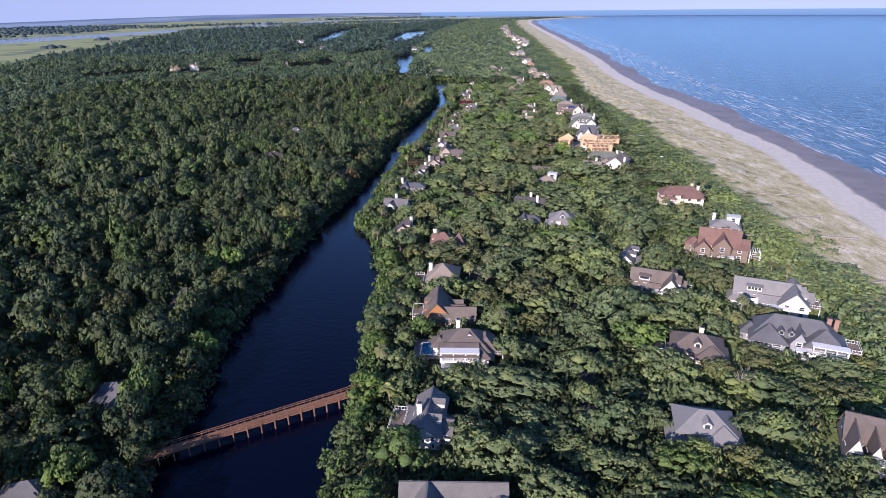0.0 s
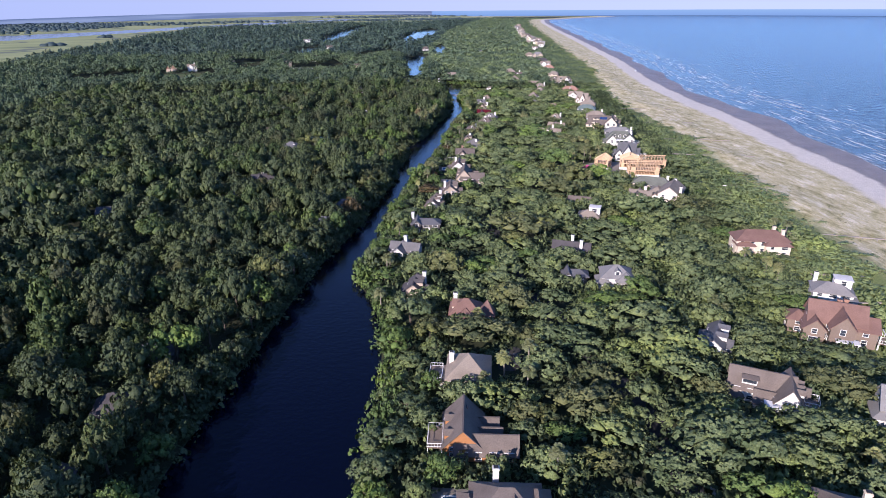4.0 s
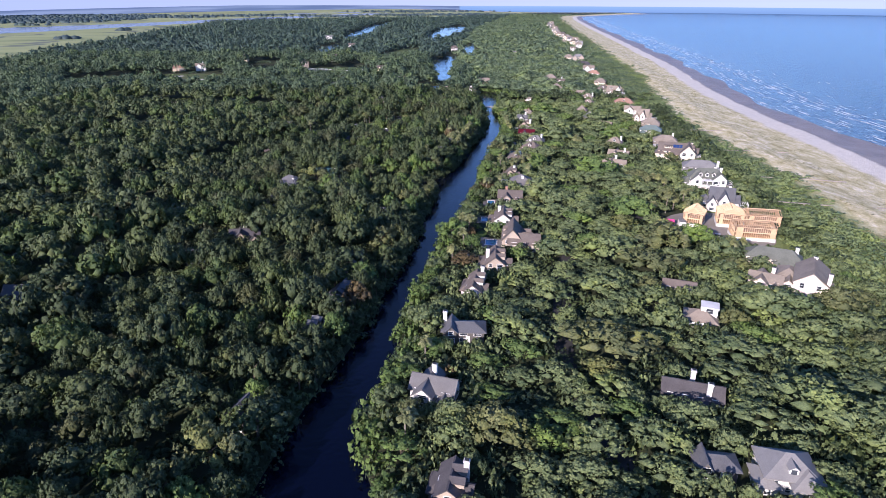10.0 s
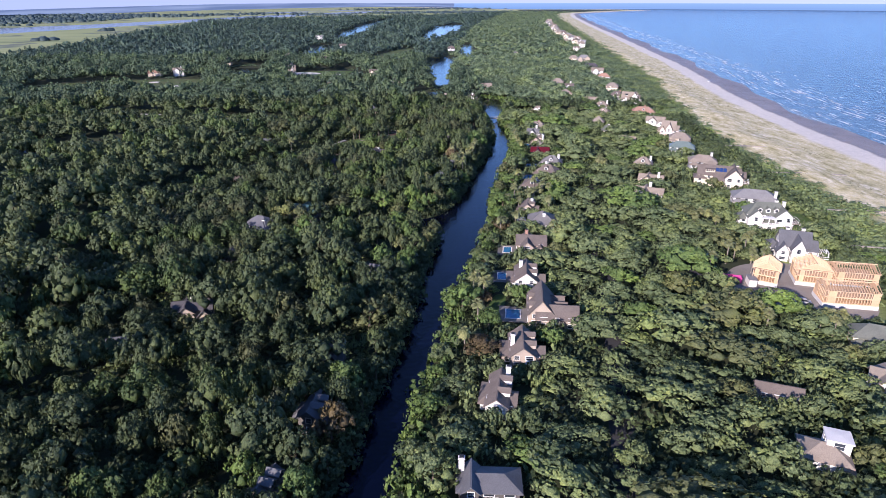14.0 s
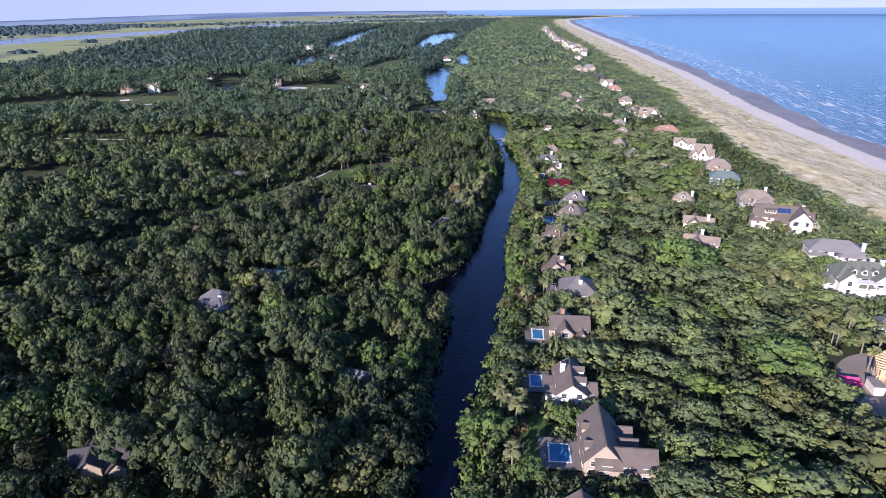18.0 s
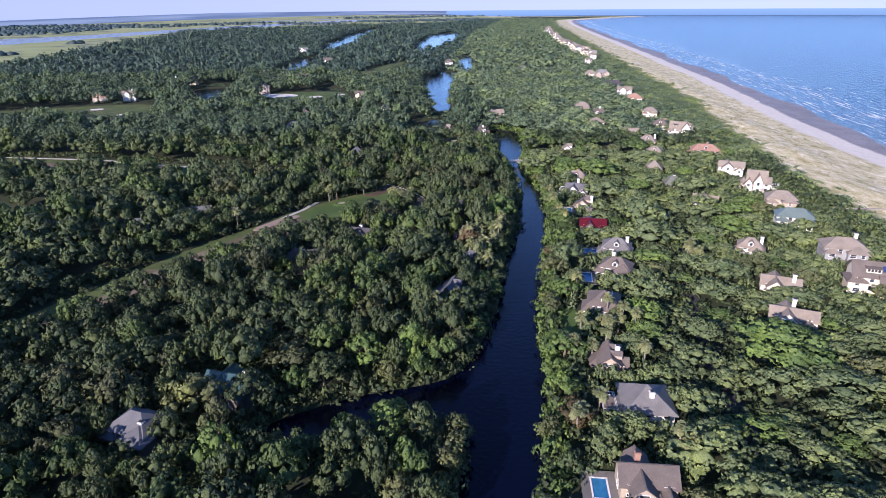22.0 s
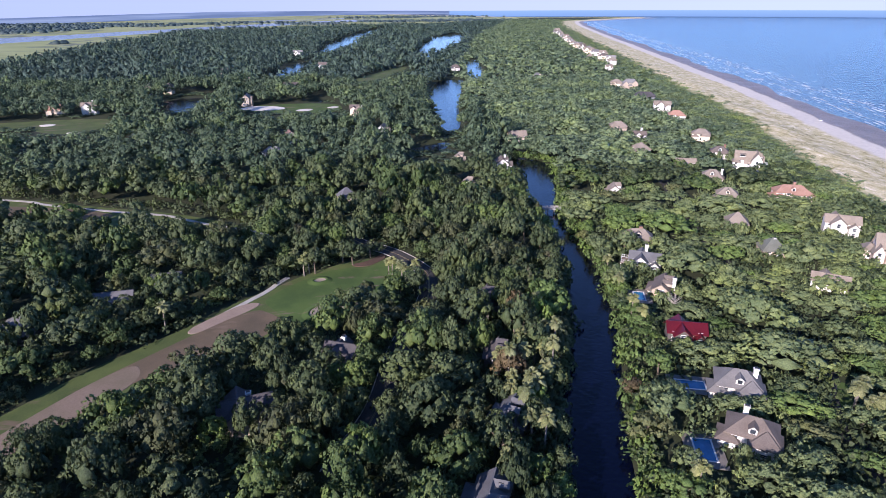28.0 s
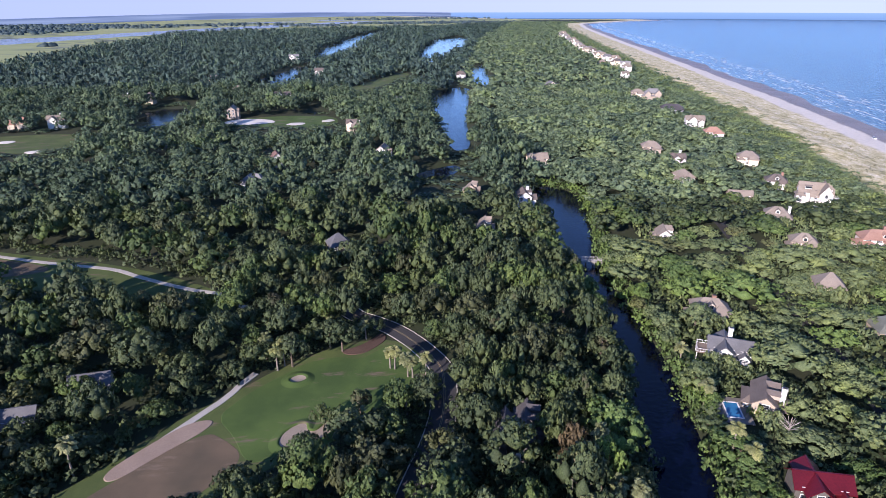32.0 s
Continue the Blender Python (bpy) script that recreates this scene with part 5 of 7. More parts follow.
def bunker(outline):
    """Sand sunk behind a raised, rounded turf lip."""
    p = smooth(outline, 3)
    t = np.roll(p, -1, 0) - np.roll(p, 1, 0)
    t /= np.linalg.norm(t, axis=1)[:, None]
    out = np.stack([-t[:, 1], t[:, 0]], 1)
    n = len(p)
    rings = [(2.2, 1.79), (1.2, 2.0), (0.45, 2.34), (0.0, 2.36), (-0.25, 2.1)]
    v = np.concatenate([np.column_stack([p + out * k, np.full(n, z)]) for k, z in rings])
    i = np.arange(n)
    j = (i + 1) % n
    f = np.concatenate([np.stack([i + a * n, i + (a + 1) * n, j + (a + 1) * n, j + a * n], 1) for a in range(len(rings) - 1)])
    b = tagged(new("bunker", mesh_from("bunker", v, f, (GREEN,), smooth_shade=True)), "golf bunker of tan sand behind a raised turf lip", "bunker", kind="structure")
    c = p.mean(0)
    q = np.concatenate([np.column_stack([p - out * 0.1, np.full(n, 2.14)]), np.column_stack([c + (p - c) * 0.6, np.full(n, 1.98)]), [[c[0], c[1], 1.95]]])
    t = np.concatenate([np.stack([i, i + n, j + n], 1), np.stack([i, j + n, j], 1), np.stack([i + n, np.full(n, 2 * n), j + n], 1)])
    part("sand", mesh_from("sand", q, t, (BUNKER,), smooth_shade=True), b, "raked tan sand")


BUNKERS = [[(-32.2, 591.4), (-30.6, 594), (-28, 594), (-26.8, 592), (-29.4, 590)], [(-30.4, 567.6), (-29.8, 571.2), (-27.2, 574.2), (-24.6, 574.6), (-24.2, 572), (-22.6, 571.4), (-20.6, 574.6), (-18.2, 575.2), (-18.4, 571.4), (-20.8, 568.6), (-24, 567.4), (-28.4, 565.8)], [(-146, 956), (-136, 971), (-118, 970), (-104, 962), (-102, 951), (-118, 945), (-136, 947)], [(-94, 941), (-88, 951), (-76, 949), (-80, 939)], [(-68, 955), (-60, 964), (-54, 958), (-60, 951)], [(-283, 894), (-276, 899), (-269, 896), (-271, 889), (-279, 889)], [(-247, 860), (-241, 867), (-234, 863), (-238, 857)]]
for i, q in enumerate(BUNKERS):
    if i < 2:
        bunker(q)
    else:
        sheet("bunker", "pale sand bunker with a rounded lip", "bunker", WHITE_SAND, q, 1.9, 3, 0.02)
YARDS = [[(22, 352), (26, 351), (28, 362), (31, 370), (27, 372), (23, 362)], [(44, 462), (49, 462), (53, 478), (50, 482), (45, 474)], [(108, 532), (114, 533), (118, 541), (111, 540)], [(99, 509), (101, 508), (110, 522), (106, 523)], [(72, 586), (76, 586), (78, 600), (74, 600)], [(100, 362), (142, 340), (150, 386), (112, 392)], [(158, 420), (168, 418), (172, 440), (162, 442)]]
for i, q in enumerate(YARDS):
    if i == 5:
        sheet("building_plot", "bare pale sand of a building site", "plot", PLOT_SAND, q, 1.66)
    else:
        sheet("lawn", "small mown lawn beside a house", "lawn", GREEN, q, 1.72)
CLEARINGS += [np.array(q, float) * 1.0 for q in YARDS] + [np.array([(25, 183), (28, 193), (30, 197), (34, 197), (33.5, 187), (31, 182)], float)]
# low ground before the openings, where no tall trees stand
OPEN_GROUND = [CLEARINGS[0] + np.array([k * 0.4, -k * 0.9]) for k in (4,)]
OPEN_GROUND += [CLEARINGS[1] + np.array([k * 0.35, -k * 0.94]) for k in (3,)]
OPEN_GROUND += [WATERS[7] + np.array([0, k]) for k in (14, 28)]
OPEN_GROUND += [CLEARINGS[i] + np.array([k * 0.3, -k * 0.95]) for i in (2, 3, 4) for k in (15, 30, 45, 60, 75)]
OPEN_GROUND += [WATERS[i] + np.array([-k * q, -k]) for i, q in ((1, 0.05), (2, 0.0), (6, -0.16), (7, -0.3), (8, -0.15)) for k in (14, 28, 42, 56, 70)]
OPEN_GROUND += [np.array([(x - w * 0.6, y - 18), (x + w * 0.6, y - 18), (x + w * 0.6, y), (x - w * 0.6, y)], float) for key, x, y, w, *_ in HOUSES if key[:3] == "far" or key[0] == "T"]
OPEN_GROUND += [WATERS[9] + np.array([k * 0.5, -k * 0.85]) for k in (8,)]
CLEARINGS += [np.array([(x - 3.8, y - 8), (x + 3.8, y - 8), (x + 3.5, y + 4), (x - 3.5, y + 4)], float) for x, y in ((9, 141.5), (30.4, 357.4), (31, 383.5), (36.4, 406), (62, 501.2), (69.6, 524), (74.8, 572))]


# ---- trees ----
def crown(rng, lobes, cards, size, mains=6, squash=0.85, core=True):
    """A unit crown, radius about 1 and height 1 above its base: a few limb masses, each knobbly with leaf clumps, clefts between."""
    mc = [np.array([rng.uniform(-0.12, 0.12), rng.uniform(-0.12, 0.12), 0.42])]
    mr = [rng.uniform(0.42, 0.52)]
    turn = rng.uniform(0, 2 * np.pi)
    for i in range(mains - 1):
        a, r = turn + (i + rng.uniform(-0.3, 0.3)) * 2 * np.pi / max(mains - 1, 1), rng.uniform(0.42, 0.66)
        mc.append(np.array([r * np.cos(a), r * np.sin(a), rng.uniform(0.08, 0.34)]))
        mr.append(rng.uniform(0.3, 0.46))
    mc, mr = np.array(mc), np.array(mr)
    cen, rad, out = [], [], []
    tries = 0
    while len(cen) < lobes and tries < lobes * 30:
        tries += 1
        k = rng.choice(mains, p=mr ** 2 / (mr ** 2).sum())
        d = rng.normal(size=3)
        d[2] = abs(d[2]) - 0.25
        d /= np.linalg.norm(d)
        p = mc[k] + d * mr[k] * np.array([1, 1, squash])
        if (np.linalg.norm((p - mc) / np.array([1, 1, squash]), axis=1) < mr * 0.93).sum() > 0:
            continue
        r = rng.uniform(0.5, 1.0) * 0.62 * np.sqrt(6.0 / lobes) * mr[k] / 0.4
        if cen and tries < lobes * 15 and (np.linalg.norm(np.array(cen) - p, axis=1) < 0.75 * r).any():
            continue
        cen.append(p - d * r * 0.45)
        rad.append(r)
        out.append(d)
    cen, rad, out = np.array(cen), np.array(rad), np.array(out)
    pick = rng.choice(len(cen), cards, p=rad ** 2 / (rad ** 2).sum())
    d = rng.normal(size=(cards, 3)) * 0.8 + out[pick] * 0.75 + np.array([0, 0, 0.25])
    d /= np.linalg.norm(d, axis=1)[:, None]
    pos = cen[pick] + d * rad[pick, None] * np.array([1, 1, squash]) * rng.uniform(0.74, 1.14, (cards, 1))
    nr = d + rng.normal(size=(cards, 3)) * 0.42
    nr /= np.linalg.norm(nr, axis=1)[:, None]
    t1 = np.cross(nr, rng.normal(size=(cards, 3)))
    t1 /= np.linalg.norm(t1, axis=1)[:, None]
    t2 = np.cross(nr, t1)
    s = size * rng.uniform(0.6, 1.3, (cards, 1))
    k = s * rng.uniform(0.6, 1.0, (cards, 1))
    dip = -nr * s * 0.45
    v = np.stack([pos + t1 * s, pos + t2 * k + dip, pos - t1 * s * 0.9 + dip * 0.2, pos - t2 * k + dip], 1).reshape(-1, 3)
    own = np.repeat(pick, 4)
    n = (v - cen[own]) / rad[own, None] * 0.8 + 0.4 * out[own] + 0.6 * np.repeat(nr, 4, 0)
    b = np.arange(cards)[:, None] * 4
    f = np.concatenate([b + np.array([[0, 1, 2]]), b + np.array([[0, 2, 3]])])
    if core:
        oct_v = np.array([(1, 0, 0), (0, 1, 0), (-1, 0, 0), (0, -1, 0), (0, 0, 1), (0, 0, -1)], float)
        oct_f = np.array([(0, 1, 4), (1, 2, 4), (2, 3, 4), (3, 0, 4), (1, 0, 5), (2, 1, 5), (3, 2, 5), (0, 3, 5)])
        forms = [(c, r, oct_v, oct_f) for c, r in zip(mc, mr * 0.72)]
        for c, r, sv, sf in forms:
            a = rng.uniform(0, 2 * np.pi)
            sv = sv @ np.array([(np.cos(a), np.sin(a), 0), (-np.sin(a), np.cos(a), 0), (0, 0, 1)])
            f = np.concatenate([f, sf + len(v)])
            v = np.concatenate([v, c + sv * r * np.array([1, 1, squash]) * rng.uniform(0.85, 1.15, (len(sv), 1))])
            n = np.concatenate([n, sv + 0.3 * (c - np.array([0, 0, 0.2]))])
    return v, f, n / np.linalg.norm(n, axis=1)[:, None]


def blob(rng):
    """A small far crown: a lumpy dome of few faces."""
    rings = [(0.0, 0.85), (0.42, 1.0), (0.8, 0.62)]
    v = []
    for z, r in rings:
        for i in range(6):
            a = (i + rng.uniform(-0.3, 0.3)) * np.pi / 3
            q = r * rng.uniform(0.75, 1.15)
            v.append((q * np.cos(a), q * np.sin(a), z + rng.uniform(-0.1, 0.1)))
    v.append((rng.uniform(-0.2, 0.2), rng.uniform(-0.2, 0.2), 1.0))
    f = [(a * 6 + i, a * 6 + (i + 1) % 6, a * 6 + 6 + (i + 1) % 6) for a in (0, 1) for i in range(6)] + [(a * 6 + i, a * 6 + 6 + (i + 1) % 6, a * 6 + 6 + i) for a in (0, 1) for i in range(6)]
    f += [(12 + i, 12 + (i + 1) % 6, 18) for i in range(6)]
    v = np.array(v)
    n = v - np.array([0, 0, 0.2])
    return v, np.array(f), n / np.linalg.norm(n, axis=1)[:, None]


RNG = np.random.default_rng(11)
FINE = [crown(RNG, 40, 740, 0.06) for _ in range(6)]
NEAR = [crown(RNG, 40, 640, 0.062, 7) for _ in range(8)]
EAST = [crown(RNG, 46, 740, 0.055, 8, 0.72) for _ in range(8)]
SIDE = [crown(RNG, 24, 280, 0.092) for _ in range(8)]
LOW = [crown(RNG, 12, 72, 0.125, 4, 0.85) for _ in range(8)]
TINY = [crown(RNG, 5, 26, 0.2, 2, 0.85) for _ in range(8)]
BUSH = [crown(RNG, 5, 28, 0.19, 2, 0.8, False) for _ in range(6)]
MAT = [crown(RNG, 7, 30, 0.15, 3, 0.6) for _ in range(6)]
FAR = [blob(RNG) for _ in range(8)]


def jittered(x0, x1, y0, y1, step, skew=True):
    gx, gy = np.meshgrid(np.arange(x0, x1, step), np.arange(y0, y1, step))
    gx = gx + (np.arange(gx.shape[0])[:, None] % 2) * step / 2
    p = np.stack([gx.ravel(), gy.ravel()], 1)
    p += RNG.uniform(-0.36, 0.36, p.shape) * step
    if skew:
        p[:, 0] += shore(p[:, 1])
    return p


def free(p, clear=True):
    """Where trees may stand: on dry wooded land, off houses, roads and lawns."""
    x, y = p[:, 0], p[:, 1]
    ok = (bank(x, y) > 1.2) & ~in_marsh(x, y)
    if clear:
        for key, hx, hy, w, d, yaw, *_ in HOUSES:
            a = radians(yaw)
            lx, ly = (x - hx) * np.cos(a) + (y - hy) * np.sin(a), -(x - hx) * np.sin(a) + (y - hy) * np.cos(a)
            hid = key[0] == "L"
            ok &= ~((np.abs(lx) < w / 2 + (-0.4 if hid else 1.6)) & (ly < d / 2 + (-0.4 if hid else 1.2)) & (ly > -d / 2 - (0.4 if hid else 5.0 if hy > 640 else 2.2)))
        for line, width in ROAD_LINES:
            lo, hi = line.min(0) - 8, line.max(0) + 8
            q = np.flatnonzero((x > lo[0]) & (x < hi[0]) & (y > lo[1]) & (y < hi[1]))
            if len(q):
                dist = np.sqrt(((p[q][:, None] - line[None]) ** 2).sum(-1)).min(1)
                ok[q[dist < width / 2 + {5.5: -1.0, 6.0: 0.5, 7.0: 0.8, 1.9: 0.8, 1.8: 0.2}[width]]] = False
        for poly in OPEN_GROUND:
            lo, hi = poly.min(0), poly.max(0)
            q = np.flatnonzero((x > lo[0]) & (x < hi[0]) & (y > lo[1]) & (y < hi[1]))
            ok[q[inside(poly, x[q], y[q])]] = False
        for poly in CLEARINGS:
            ok &= ~(inside(poly, x, y) | (edge_distance(poly, x, y) < 0.8))
    return ok


def west(x, y):
    """True on the inland side of the canal."""
    return x < np.interp(y, [0, 120, 205, 290, 354, 430, 485, 573, 690, 770, 1000], [-30, -30, -20, -10, 5, 20, 35, 55, 68, 70, 60])


WAVES = RNG.uniform(0, 1, (96, 96))


def field(u, v):
    """Smooth random values between 0 and 1 over the plane."""
    iu, iv = np.floor(u).astype(int), np.floor(v).astype(int)
    fu, fv = u - iu, v - iv
    fu, fv = fu * fu * (3 - 2 * fu), fv * fv * (3 - 2 * fv)
    a, b, c, d = (WAVES[(iu + i) % 96, (iv + j) % 96] for i, j in ((0, 0), (1, 0), (0, 1), (1, 1)))
    return (a * (1 - fu) + b * fu) * (1 - fv) + (c * (1 - fu) + d * fu) * fv


def canopy(p, wide=None):
    """Height and radius of the tree at each place: tall inland, wind-shorn and low towards the sea."""
    x, y = p[:, 0], p[:, 1]
    s = x - shore(y)
    inland = west(x, y)
    if wide is None:
        wide = np.where(inland, RNG.uniform(4.2, 7.4, len(p)), RNG.uniform(4.4, 8.8, len(p)))
    tall = np.where(inland, 7.2 + wide * 1.15, 1.6 + wide * 1.0) * np.where(inland, RNG.uniform(0.72, 1.22, len(p)), RNG.uniform(0.88, 1.12, len(p)))
    s = s - scrub_edge(y) - 47
    tall *= np.interp(s, [-110, -95, -70, -52, -40], [1.0, 0.8, 0.55, 0.4, 0.2])
    # mounds of joined crowns with deep gaps, drawn out across the shore by the wind
    u, v = x * 0.45 + y * 0.89, x * 0.89 - y * 0.45
    mound = field(u / 13.0, v / 30.0) * 0.7 + field(u / 6.0 + 31, v / 11.0 + 17) * 0.3
    tall *= np.where(west(x, y), 0.8 + 0.4 * field(x / 22.0, y / 22.0), np.interp(mound, [0.28, 0.4, 0.5, 0.8], [0.6, 0.8, 1.05, 1.25]))
    wide *= np.interp(s, [-110, -95, -60, -45], [1.0, 0.8, 0.6, 0.4])
    return tall, wide


def open_gap(p):
    """Distance to the nearest house or patch of turf that stays clear of branches."""
    x, y = p[:, 0], p[:, 1]
    gap = np.full(len(p), 40.0)
    for key, hx, hy, w, d, yaw, *_ in HOUSES:
        if key[0] in "RMBST":
            a = radians(yaw)
            lx, ly = (x - hx) * np.cos(a) + (y - hy) * np.sin(a), -(x - hx) * np.sin(a) + (y - hy) * np.cos(a)
            gap = np.minimum(gap, np.hypot(np.maximum(np.abs(lx) - w / 2, 0), np.maximum(np.abs(ly) - d / 2, 0)))
    for poly in CLEARINGS[:1] + CLEARINGS[5:]:
        gap = np.minimum(gap, edge_distance(poly, x, y))
    return gap


def trimmed(p, tall, wide):
    """Smaller crowns beside houses and turf, so that they do not reach over them."""
    gap = open_gap(p)
    line = spline(ROADS[0][4], 6)
    for a in range(0, len(p), 4000):
        q = p[a:a + 4000]
        gap[a:a + 4000] = np.minimum(gap[a:a + 4000], np.sqrt(((q[:, None] - line[None]) ** 2).sum(-1)).min(1) + 0.6)
    gap = np.maximum(gap, 0.8)
    dry = np.maximum(bank(p[:, 0], p[:, 1]), 0.5)
    tall = np.where(west(p[:, 0], p[:, 1]), np.minimum(tall, 7.0 + dry * 0.9), tall)
    wide = np.minimum(wide, 1.9 + dry)
    return np.minimum(tall, 5.2 + gap * 0.9), np.minimum(wide, 1.6 + gap * 0.85)


def plant(name, label, p, tall, wide, templates, material, base=0.12, wind=False):
    """Joins crowns at the places p into one mesh."""
    V, F, N, n = [], [], [], 0
    z = land_height(p[:, 0], p[:, 1])
    kind = RNG.integers(0, len(templates), len(p))
    turn = RNG.uniform(0, 2 * np.pi, len(p))
    if wind:
        turn = radians(-27) + RNG.normal(0, 0.22, len(p)) + np.pi * RNG.integers(0, 2, len(p))
    for k, (tv, tf, tn) in enumerate(templates):
        if wind:
            tv, tn = tv * np.array([1.32, 0.9, 1.0]), tn * np.array([0.76, 1.11, 1.0])
        q = np.flatnonzero(kind == k)
        if not len(q):
            continue
        c, s = np.cos(turn[q])[:, None], np.sin(turn[q])[:, None]
        w, h = wide[q][:, None], tall[q][:, None]
        X = (tv[:, 0] * c - tv[:, 1] * s) * w + p[q, 0][:, None]
        Y = (tv[:, 0] * s + tv[:, 1] * c) * w + p[q, 1][:, None]
        Z = z[q][:, None] + h * (base + (1 - base) * tv[:, 2])
        V.append(np.stack([X, Y, Z], -1).reshape(-1, 3))
        q_n = np.stack([tn[:, 0] * c - tn[:, 1] * s, tn[:, 0] * s + tn[:, 1] * c, tn[:, 2] * w / h + 0 * c], -1).reshape(-1, 3)
        N.append(q_n / np.linalg.norm(q_n, axis=1)[:, None])
        F.append((tf[None] + (np.arange(len(q)) * len(tv))[:, None, None]).reshape(-1, 3) + n)
        n += len(q) * len(tv)
    return tagged(new(name, mesh_from(name, np.concatenate(V), np.concatenate(F), (material,), normals=np.concatenate(N))), label, "trees", kind="stuff")


def in_near(p):
    return (p[:, 0] > -112) & (p[:, 1] < 680)


def scattered(x0, x1, y0, y1, r0, r1, pack, stretch=(1.0, 1.0), turn=0.0, n=26000):
    """Crowns of varied width that touch but hardly overlap: place and radius, the large ones first."""
    c, q = math.cos(turn), math.sin(turn)
    raw = np.stack([RNG.uniform(x0, x1, n), RNG.uniform(y0, y1, n)], 1)
    raw[:, 0] += shore(raw[:, 1])
    raw = raw[free(raw) & in_near(raw)]
    rad = r0 + (r1 - r0) * RNG.uniform(0, 1, len(raw)) ** 1.3
    rad = np.minimum(rad, 1.9 + np.maximum(bank(raw[:, 0], raw[:, 1]), 0.5))
    rad[len(rad) // 2:] = np.minimum(rad[len(rad) // 2:], (r0 + r1) * 0.45)
    rad[len(rad) * 3 // 4:] = r0 * 0.9
    flat = np.stack([(raw[:, 0] * c + raw[:, 1] * q) / stretch[0], (-raw[:, 0] * q + raw[:, 1] * c) / stretch[1]], 1)
    cells, keep = {}, []
    for i, (u, v) in enumerate(flat):
        k = (int(u // 14), int(v // 14))
        near_by = [j for a in (-1, 0, 1) for b in (-1, 0, 1) for j in cells.get((k[0] + a, k[1] + b), ())]
        if all((u - flat[j][0]) ** 2 + (v - flat[j][1]) ** 2 > (pack * (rad[i] + rad[j])) ** 2 for j in near_by):
            cells.setdefault(k, []).append(i)
            keep.append(i)
    return raw[keep], rad[keep]


woods, woods_r = scattered(-440, -42, 62, 690, 4.0, 7.6, 0.68)
oaks, oaks_r = scattered(-440, -42, 62, 690, 4.4, 10.6, 0.7, (1.3, 0.9), radians(-27))
k = west(woods[:, 0], woods[:, 1])
woods, woods_r = woods[k], woods_r[k]
k = ~west(oaks[:, 0], oaks[:, 1]) & (oaks[:, 0] - shore(oaks[:, 1]) < scrub_edge(oaks[:, 1]) - 20)
near, near_r = np.concatenate([woods, oaks[k]]), np.concatenate([woods_r, oaks_r[k]])
# single trees of the stretch along the canal; the rest is joined below
along = np.minimum(np.abs(bank(near[:, 0], near[:, 1])), 60)
single = np.zeros(len(near), bool)
order = np.flatnonzero((along < 16) & (near[:, 1] > 80) & (near[:, 1] < 640))
single[RNG.permutation(order)[:300]] = True
tall, wide = trimmed(near, *canopy(near, near_r))
wst = west(near[:, 0], near[:, 1])
mood = RNG.uniform(0, 1, len(near))
mood = np.where((near[:, 1] > 540) & (mood < 0.72), mood * 1.22, mood)
for lo, hi, leaf, words in ((0, 0.72, WOOD_LEAF, "dense dark green broadleaf woodland inland of the canal"), (0.72, 0.9, FRESH_LEAF, "fresher green crowns scattered through the inland woodland"), (0.9, 1, OLIVE_WOOD, "olive brown-green crowns scattered through the inland woodland")):
    k = wst & ~single & (mood >= lo) & (mood < hi)
    beside = (np.abs(near[:, 0]) < 92) & (near[:, 1] < 640)
    plant("woodland", words, near[k & beside], tall[k & beside], wide[k & beside], NEAR, leaf, 0.4)
    plant("woodland", words, near[k & ~beside], tall[k & ~beside], wide[k & ~beside], SIDE, leaf, 0.4)
for lo, hi, leaf, words in ((0, 0.8, OAK_LEAF, "wind-shorn live oak canopy behind the dunes"), (0.8, 0.92, BRIGHT_LEAF, "brighter green crowns within the wind-shorn canopy"), (0.92, 1, OLIVE_LEAF, "olive crowns within the wind-shorn canopy")):
    k = ~wst & ~single & (mood >= lo) & (mood < hi)
    plant("maritime_forest", words, near[k], tall[k], wide[k], EAST, leaf, 0.3, True)


def trunk_mesh(name, material, h, r, limbs, rng):
    """A tapered trunk with a few forking limbs."""
    v, f = [], []

    def tube(a, b, r0, r1):
        a, b = np.array(a, float), np.array(b, float)
        ax = (b - a) / np.linalg.norm(b - a)
        u = np.cross(ax, (0.3, 0.9, 0.1))
        u /= np.linalg.norm(u)
        w = np.cross(ax, u)
        n = len(v)
        for c, r_ in ((a, r0), (b, r1)):
            for i in range(6):
                v.append(c + r_ * (u * np.cos(i * np.pi / 3) + w * np.sin(i * np.pi / 3)))
        for i in range(6):
            f.append((n + i, n + (i + 1) % 6, n + 6 + (i + 1) % 6, n + 6 + i))
        if n:
            f.append((7, 8, n + 1, n))

    tube((0, 0, -0.3), (0.15, 0.1, h * 0.5), r, r * 0.7)
    tube((0.15, 0.1, h * 0.48), (0.1, 0.2, h * 0.92), r * 0.7, r * 0.35)
    for i in range(limbs):
        a = i * 2 * np.pi / limbs + rng.uniform(-0.4, 0.4)
        k = rng.uniform(0.4, 0.6)
        tube((0.12, 0.1, h * k), (np.cos(a) * h * 0.28, np.sin(a) * h * 0.28, h * (k + 0.26)), r * 0.45, r * 0.2)
    return mesh_from(name, np.array(v), np.array(f), (material,))


